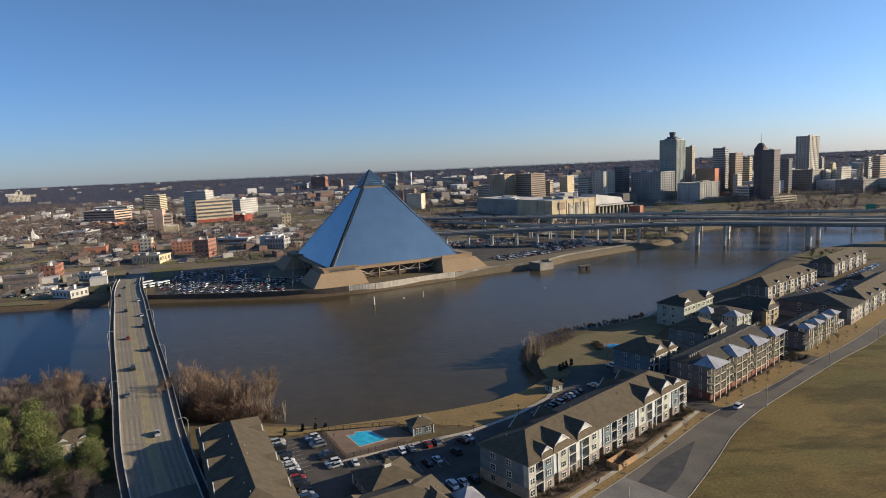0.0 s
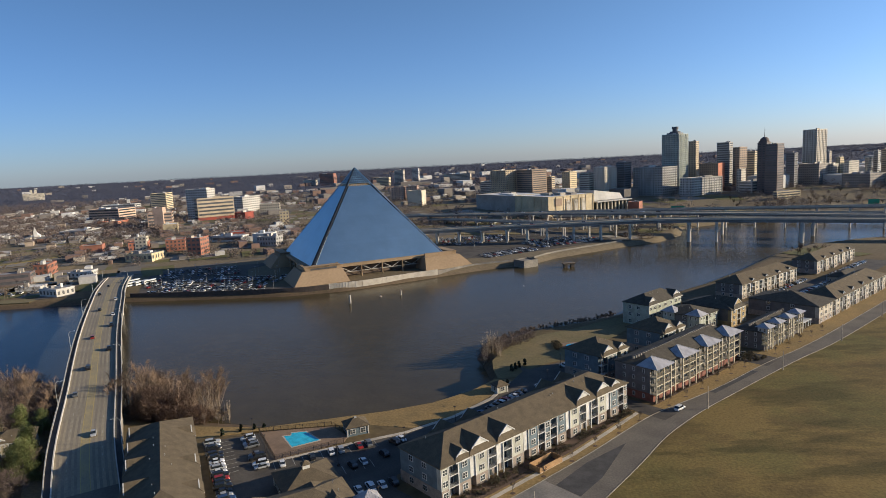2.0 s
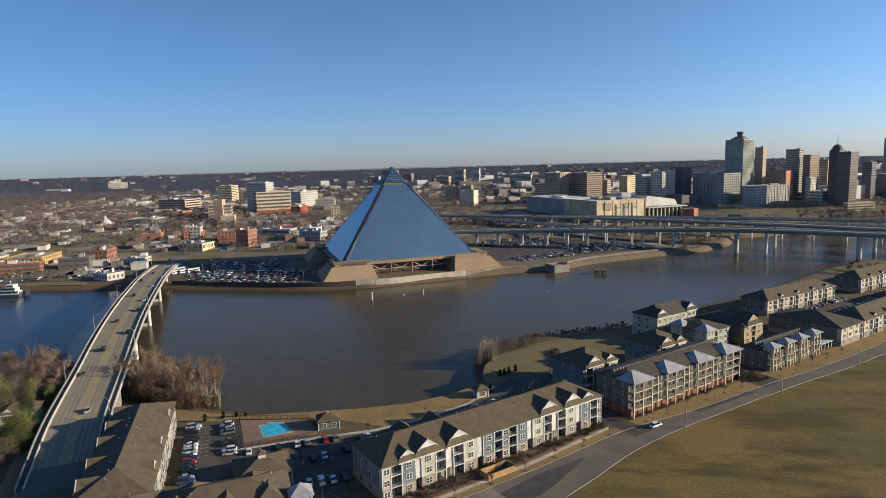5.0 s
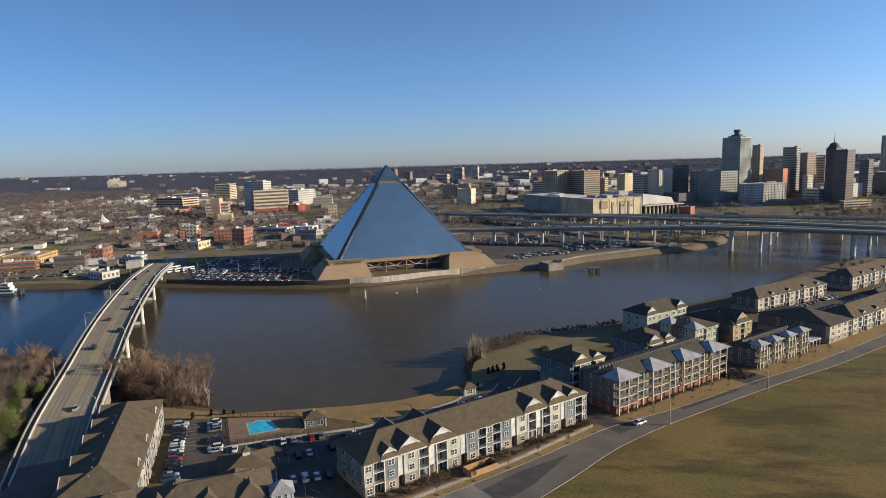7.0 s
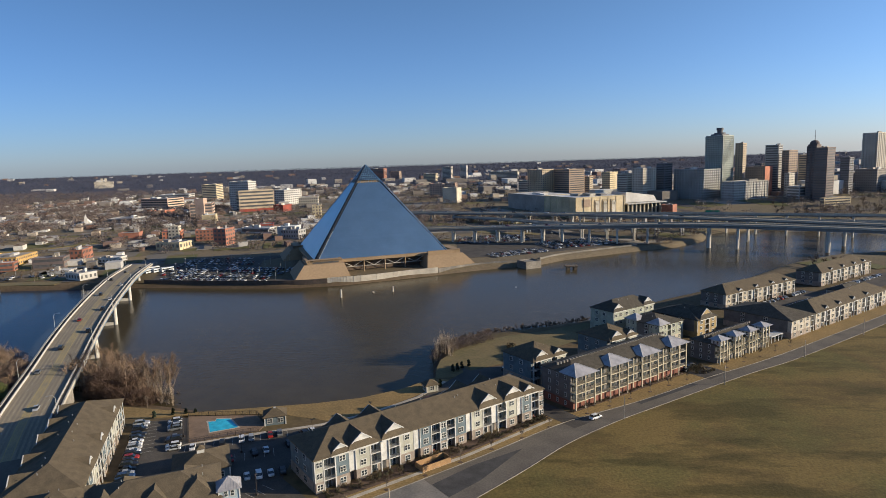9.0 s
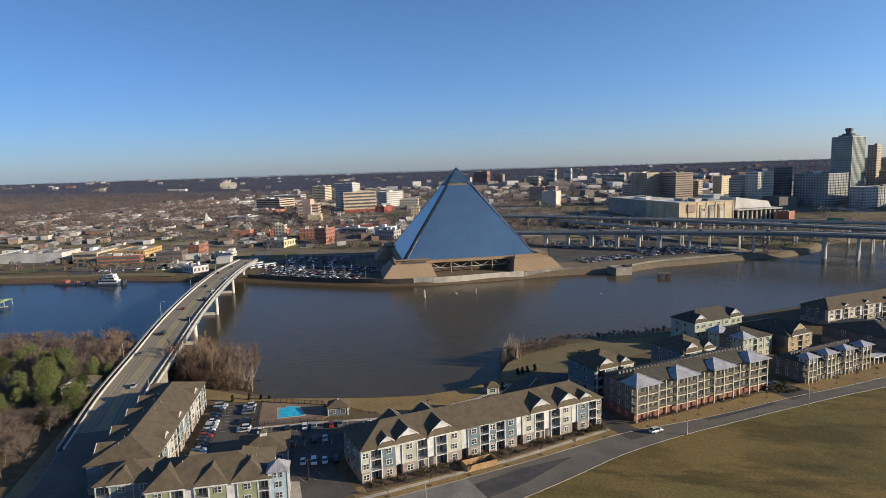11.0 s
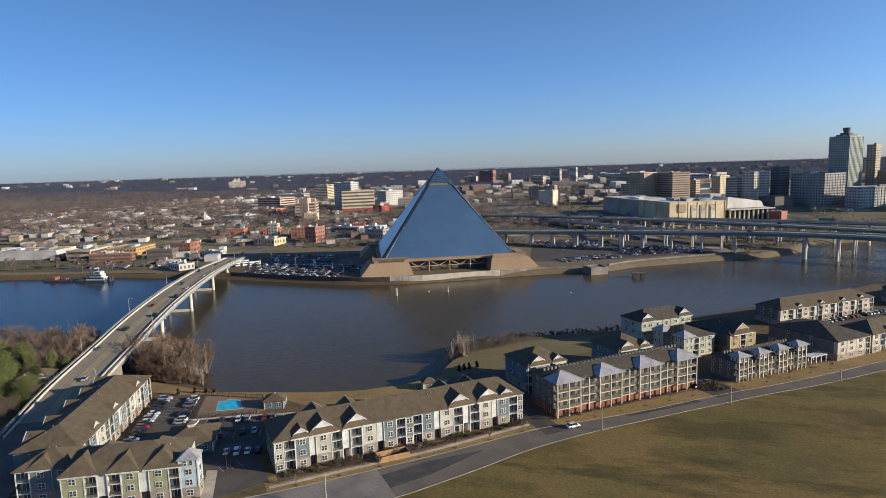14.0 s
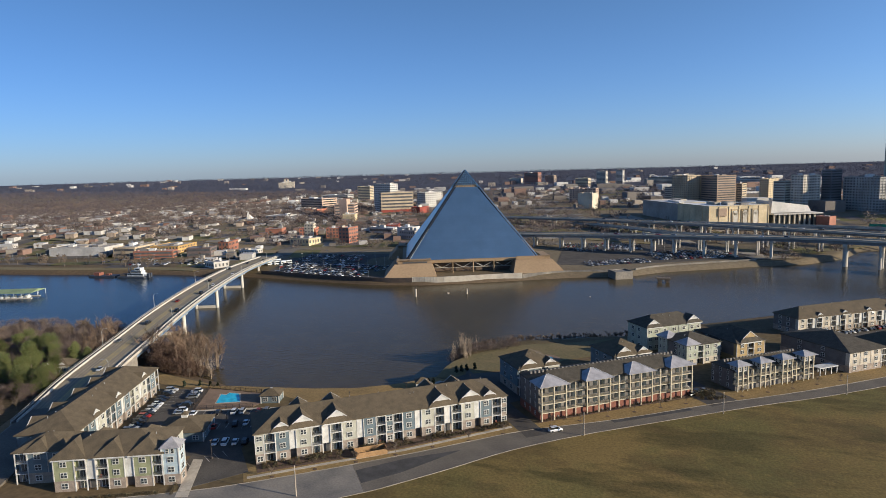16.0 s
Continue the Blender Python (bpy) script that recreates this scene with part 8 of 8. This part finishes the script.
joined_cars()
sheet("motorway_lot", [(20, 562), (60, 566), (186, 638), (176, 690), (140, 730), (28, 735), (0, 690)], -2.32, M["asphalt"], "asphalt car park under the motorway")
for i in range(16):
    k = 8 + i * 2
    for T_line, off in ((l1, 3.5), (l2, -3.5)):
        if k < len(T_line) - 1 and crng.random() < 0.6:
            q, d = T_line[k], (T_line[k + 1] - T_line[k]).normalized()
            q = q + Vector((d.y, -d.x, 0)) * off
            car(q.x, q.y, q.z + 0.02, math.degrees(math.atan2(d.y, d.x)), wheels=False, group="cars on the motorway", how="driving on the motorway viaduct")

# ---- river craft ----
T = thing("towboat", pose(-344, 424, WATER_Z, 0, 0, 12), "white river towboat moored at the far bank", "boat")
bm = B_()
prism(bm, [(-16, -4), (12, -4), (16, 0), (12, 4), (-16, 4)], -0.6, 1.6)
part("hull", bm, M["boat_hull"], T)
for z0, z1, a, c in ((1.6, 4.2, -6, 11), (4.2, 6.6, -2, 9), (6.6, 9.2, 2, 8)):
    bm = B_()
    box(bm, a, c, -3, 3, z0, z1)
    dk = part("deckhouse", bm, M["boat"], T)
    bm = B_()
    box(bm, a + 0.6, c - 0.6, -3.06, 3.06, z0 + 1.0, z1 - 0.5)
    part("windows", bm, M["glass"], dk)
for y in (-1.6, 1.6):
    bm = B_()
    tube(bm, (-4.5, y, 4.0), (-4.7, y, 9.6), 0.55, 0.5, 10)
    part("funnel", bm, M["boat_hull"], T)
bm = B_()
tube(bm, (4.6, 0, 9.2), (4.6, 0, 14.0), 0.12, 0.06, 6)
box(bm, 4.5, 4.7, -1.3, 1.3, 11.6, 11.75)
part("mast", bm, M["boat"], T)
for y in (-2.6, 0.6):
    bm = B_()
    box(bm, 14.4, 16.4, y, y + 2.0, 0.6, 4.2)
    part("push_knee", bm, M["boat_hull"], T)
bm = B_()
box(bm, -13.5, -7.5, -2.6, 2.6, 1.6, 3.4)
part("winch_house", bm, M["rock"], T)
for z in (4.2, 6.6):
    bm = B_()
    for x in range(-6, 12, 2):
        box(bm, x - 0.04, x + 0.04, -3.5, -3.42, z, z + 1.0)
    box(bm, -6, 11, -3.5, -3.42, z + 0.95, z + 1.02)
    box(bm, -6, 11, -3.55, -2.9, z - 0.12, z)
    part("deck_rail", bm, M["boat_hull"], T)
T = thing("work_barge", pose(-378, 420, WATER_Z, 0, 0, 10), "rusty work barge moored at the far bank", "barge")
bm = B_()
box(bm, -14, 14, -5, 5, -0.6, 1.5)
part("hull", bm, M["boat_hull"], T)
bm = B_()
box(bm, -10, -4, -3, 3, 1.5, 4)
box(bm, 2, 6, -2, 2, 1.5, 3)
part("deck_load", bm, M["brick"], T)
T = thing("boat_house", pose(-364, 330, WATER_Z, 0, 0, 24), "floating marina shed with a pale green roof", "marina")
bm = B_()
solid(bm, [(-28, -11, 4.2), (16, -11, 4.2), (16, 11, 4.2), (-28, 11, 4.2), (-28, 0, 6), (16, 0, 6)], [(3, 2, 1, 0), (0, 1, 5, 4), (1, 2, 5), (2, 3, 4, 5), (3, 0, 4)])
part("roof", bm, M["marina_roof"], T)
for x in range(-27, 17, 6):
    for y in (-10.5, 0, 10.5):
        bm = B_()
        box(bm, x - 0.12, x + 0.12, y - 0.12, y + 0.12, 0, 4.4)
        part("post", bm, M["boat"], T)
bm = B_()
box(bm, -28, 17, -11.5, -9.5, -0.3, 0.4)
box(bm, -28, 17, -1, 1, -0.3, 0.4)
part("dock", bm, M["concrete"], T)
for i in range(8):
    B1 = thing("motor_boat", pose(-364, 330, WATER_Z, 0, 0, 24) @ pose(-24 + i * 5, -5.6, 0, 0, 0, 90), "white motor boat berthed in the marina shed", "boat", "berthed boats")
    bm = B_()
    prism(bm, [(-3.2, -1.2), (2, -1.2), (3.6, 0), (2, 1.2), (-3.2, 1.2)], -0.3, 1.1)
    part("hull", bm, M["boat"], B1)
    bm = B_()
    box(bm, -1.4, 1.2, -0.9, 0.9, 1.1, 2.2)
    part("cabin", bm, M["boat"], B1)

# near house left of the bridge
flats("garden_house", pose(-127, 186, NEAR_Z, 0, 0, 28), "cream two-storey garden house among bare trees", [(4, "bay", "cream"), (4, "bay", "cream"), (4, "bay", "cream")], 9, eave=5.8, rise=2.8, storeys=2, gables=((3, 2.2), (9, 2.2)), ends=("cream", "cream"), base="cream", recess=0.6)
flats("garden_house", pose(-113.2, 130.5, NEAR_Z, 0, 0, 30), "cream two-storey garden house among bare trees", [(4, "bay", "cream"), (4, "bay", "cream"), (3, "bay", "cream")], 9, eave=5.8, rise=2.8, storeys=2, gables=((3, 2.2),), ends=("cream", "cream"), base="cream", recess=0.6)

# green motorway signs
for x, y, z, w, h in ((330, 880, 10, 18, 7), (560, 820, 12, 12, 8)):
    T = thing("road_sign", pose(x, y, gz(x, y), 0, 0, -30), "large green motorway sign panel on posts", "road sign", "road signs")
    bm = B_()
    box(bm, -w / 2, w / 2, -0.15, 0.15, z - h, z)
    part("panel", bm, M["sign_green"], T)
    for sx in (-0.35, 0.35):
        bm = B_()
        tube(bm, (sx * w, 0.3, -1), (sx * w, 0.3, z - 0.5), 0.25, 0.25, 6)
        part("post", bm, M["lamp"], T)

# lamp posts in the far car parks and along the far street
rng = random.Random(44)
bm = B_()
tube(bm, (0, 0, -0.5), (0, 0, 9.5), 0.1, 0.06, 5)
box(bm, -0.9, 0.9, -0.1, 0.1, 9.4, 9.6)
POST = mesh_of("lamp_post", bm, M["lamp"])
for i in range(60):
    if i < 24:
        x, y = -212 + (i % 6) * 19 + (i // 6) * -6, 466 + (i // 6) * 26 + (i % 6) * -1.0
    elif i < 44:
        x, y = -330 - (i - 24) * 16, 490 - (i - 24) * 3.2 + rng.uniform(-4, 4)
    else:
        x, y = 30 + (i - 44) * 9.5, 640 + (i % 3) * 26
    o = new("lamp_post", POST)
    o.matrix_basis = pose(x, y, gz(x, y), 0, 0, rng.uniform(0, 180))
    tagged(o, "tall grey lamp post in a car park", "lamp post", "far lamp posts")

# streets and grass strips in the city


def city_strip(name, pts, half, material, label, up=0.1):
    bm = B_()
    line = [Vector((p.x, p.y, gz(p.x, p.y))) for p in smooth([(x, y, 0) for x, y in pts], 8)]
    sweep(bm, line, rect(-half, half, -0.8, up))
    structure(name, bm, material, label)


GRASS = mat("levee_grass", (0.17, 0.13, 0.055), 0.95, 0, 0.03, 0.2, 0.2, 0, (0.12, 0.105, 0.045), 16)
city_strip("street_front", [(-620, 420), (-450, 462), (-340, 500), (-280, 545), (-200, 612), (-100, 668), (0, 720)], 6, M["street"], "city street behind the far bank")
city_strip("street_second", [(-640, 560), (-460, 612), (-330, 660), (-200, 715), (-60, 790), (60, 860)], 5, M["street"], "second city street", 0.14)
city_strip("street_third", [(-700, 720), (-480, 745), (-330, 780), (-150, 850), (40, 910)], 5, M["street"], "third city street", 0.14)
city_strip("street_cross", [(-160, 600), (-190, 700), (-215, 800), (-250, 950), (-290, 1150)], 5, M["street"], "long cross street", 0.18)
city_strip("street_cross", [(-440, 470), (-455, 600), (-480, 740), (-520, 900)], 4.5, M["street"], "long cross street", 0.18)
city_strip("levee_grass_north", [(-720, 600), (-600, 602), (-520, 618), (-460, 648), (-425, 690), (-432, 740), (-470, 800)], 16, GRASS, "tan grass strip behind the warehouses", 0.2)
city_strip("levee_grass_bank", [(-300, 458), (-360, 452), (-450, 428), (-700, 380)], 7, GRASS, "tan grass on the far bank", 0.12)
city_strip("grass_south", [(20, 745), (90, 735), (160, 705), (220, 690), (300, 770)], 12, GRASS, "tan grass under the slip roads", 0.12)
city_strip("bluff_grass", [(330, 800), (430, 860), (560, 880), (760, 830), (1000, 700)], 32, GRASS, "brown grass bluff below downtown", 0.15)
city_strip("bluff_road", [(300, 830), (420, 905), (570, 930), (800, 880), (1100, 720)], 7, M["street"], "road along the bluff", 0.3)

# coaches beside the pyramid car park
for i, (x, y) in enumerate(((-246, 500), (-241, 504), (-236, 508), (-252, 512))):
    T = thing("coach", pose(x, y, -2.3, 0, 0, 64), "white coach parked by the bridge end", "coach", "coaches")
    bm = B_()
    box(bm, -5.8, 5.8, -1.25, 1.25, 0.4, 3.4)
    part("body", bm, M["boat"], T)
    bm = B_()
    box(bm, -5.4, 5.85, -1.28, 1.28, 1.7, 2.6)
    part("window_band", bm, M["car_glass"], T)
    for sx in (-3.8, 3.6):
        for sy in (-1.15, 1.15):
            piece("wheel", WHEEL, T, pose(sx, sy, 0.4) @ Matrix.Diagonal((1.3, 1.3, 1.3, 1)))
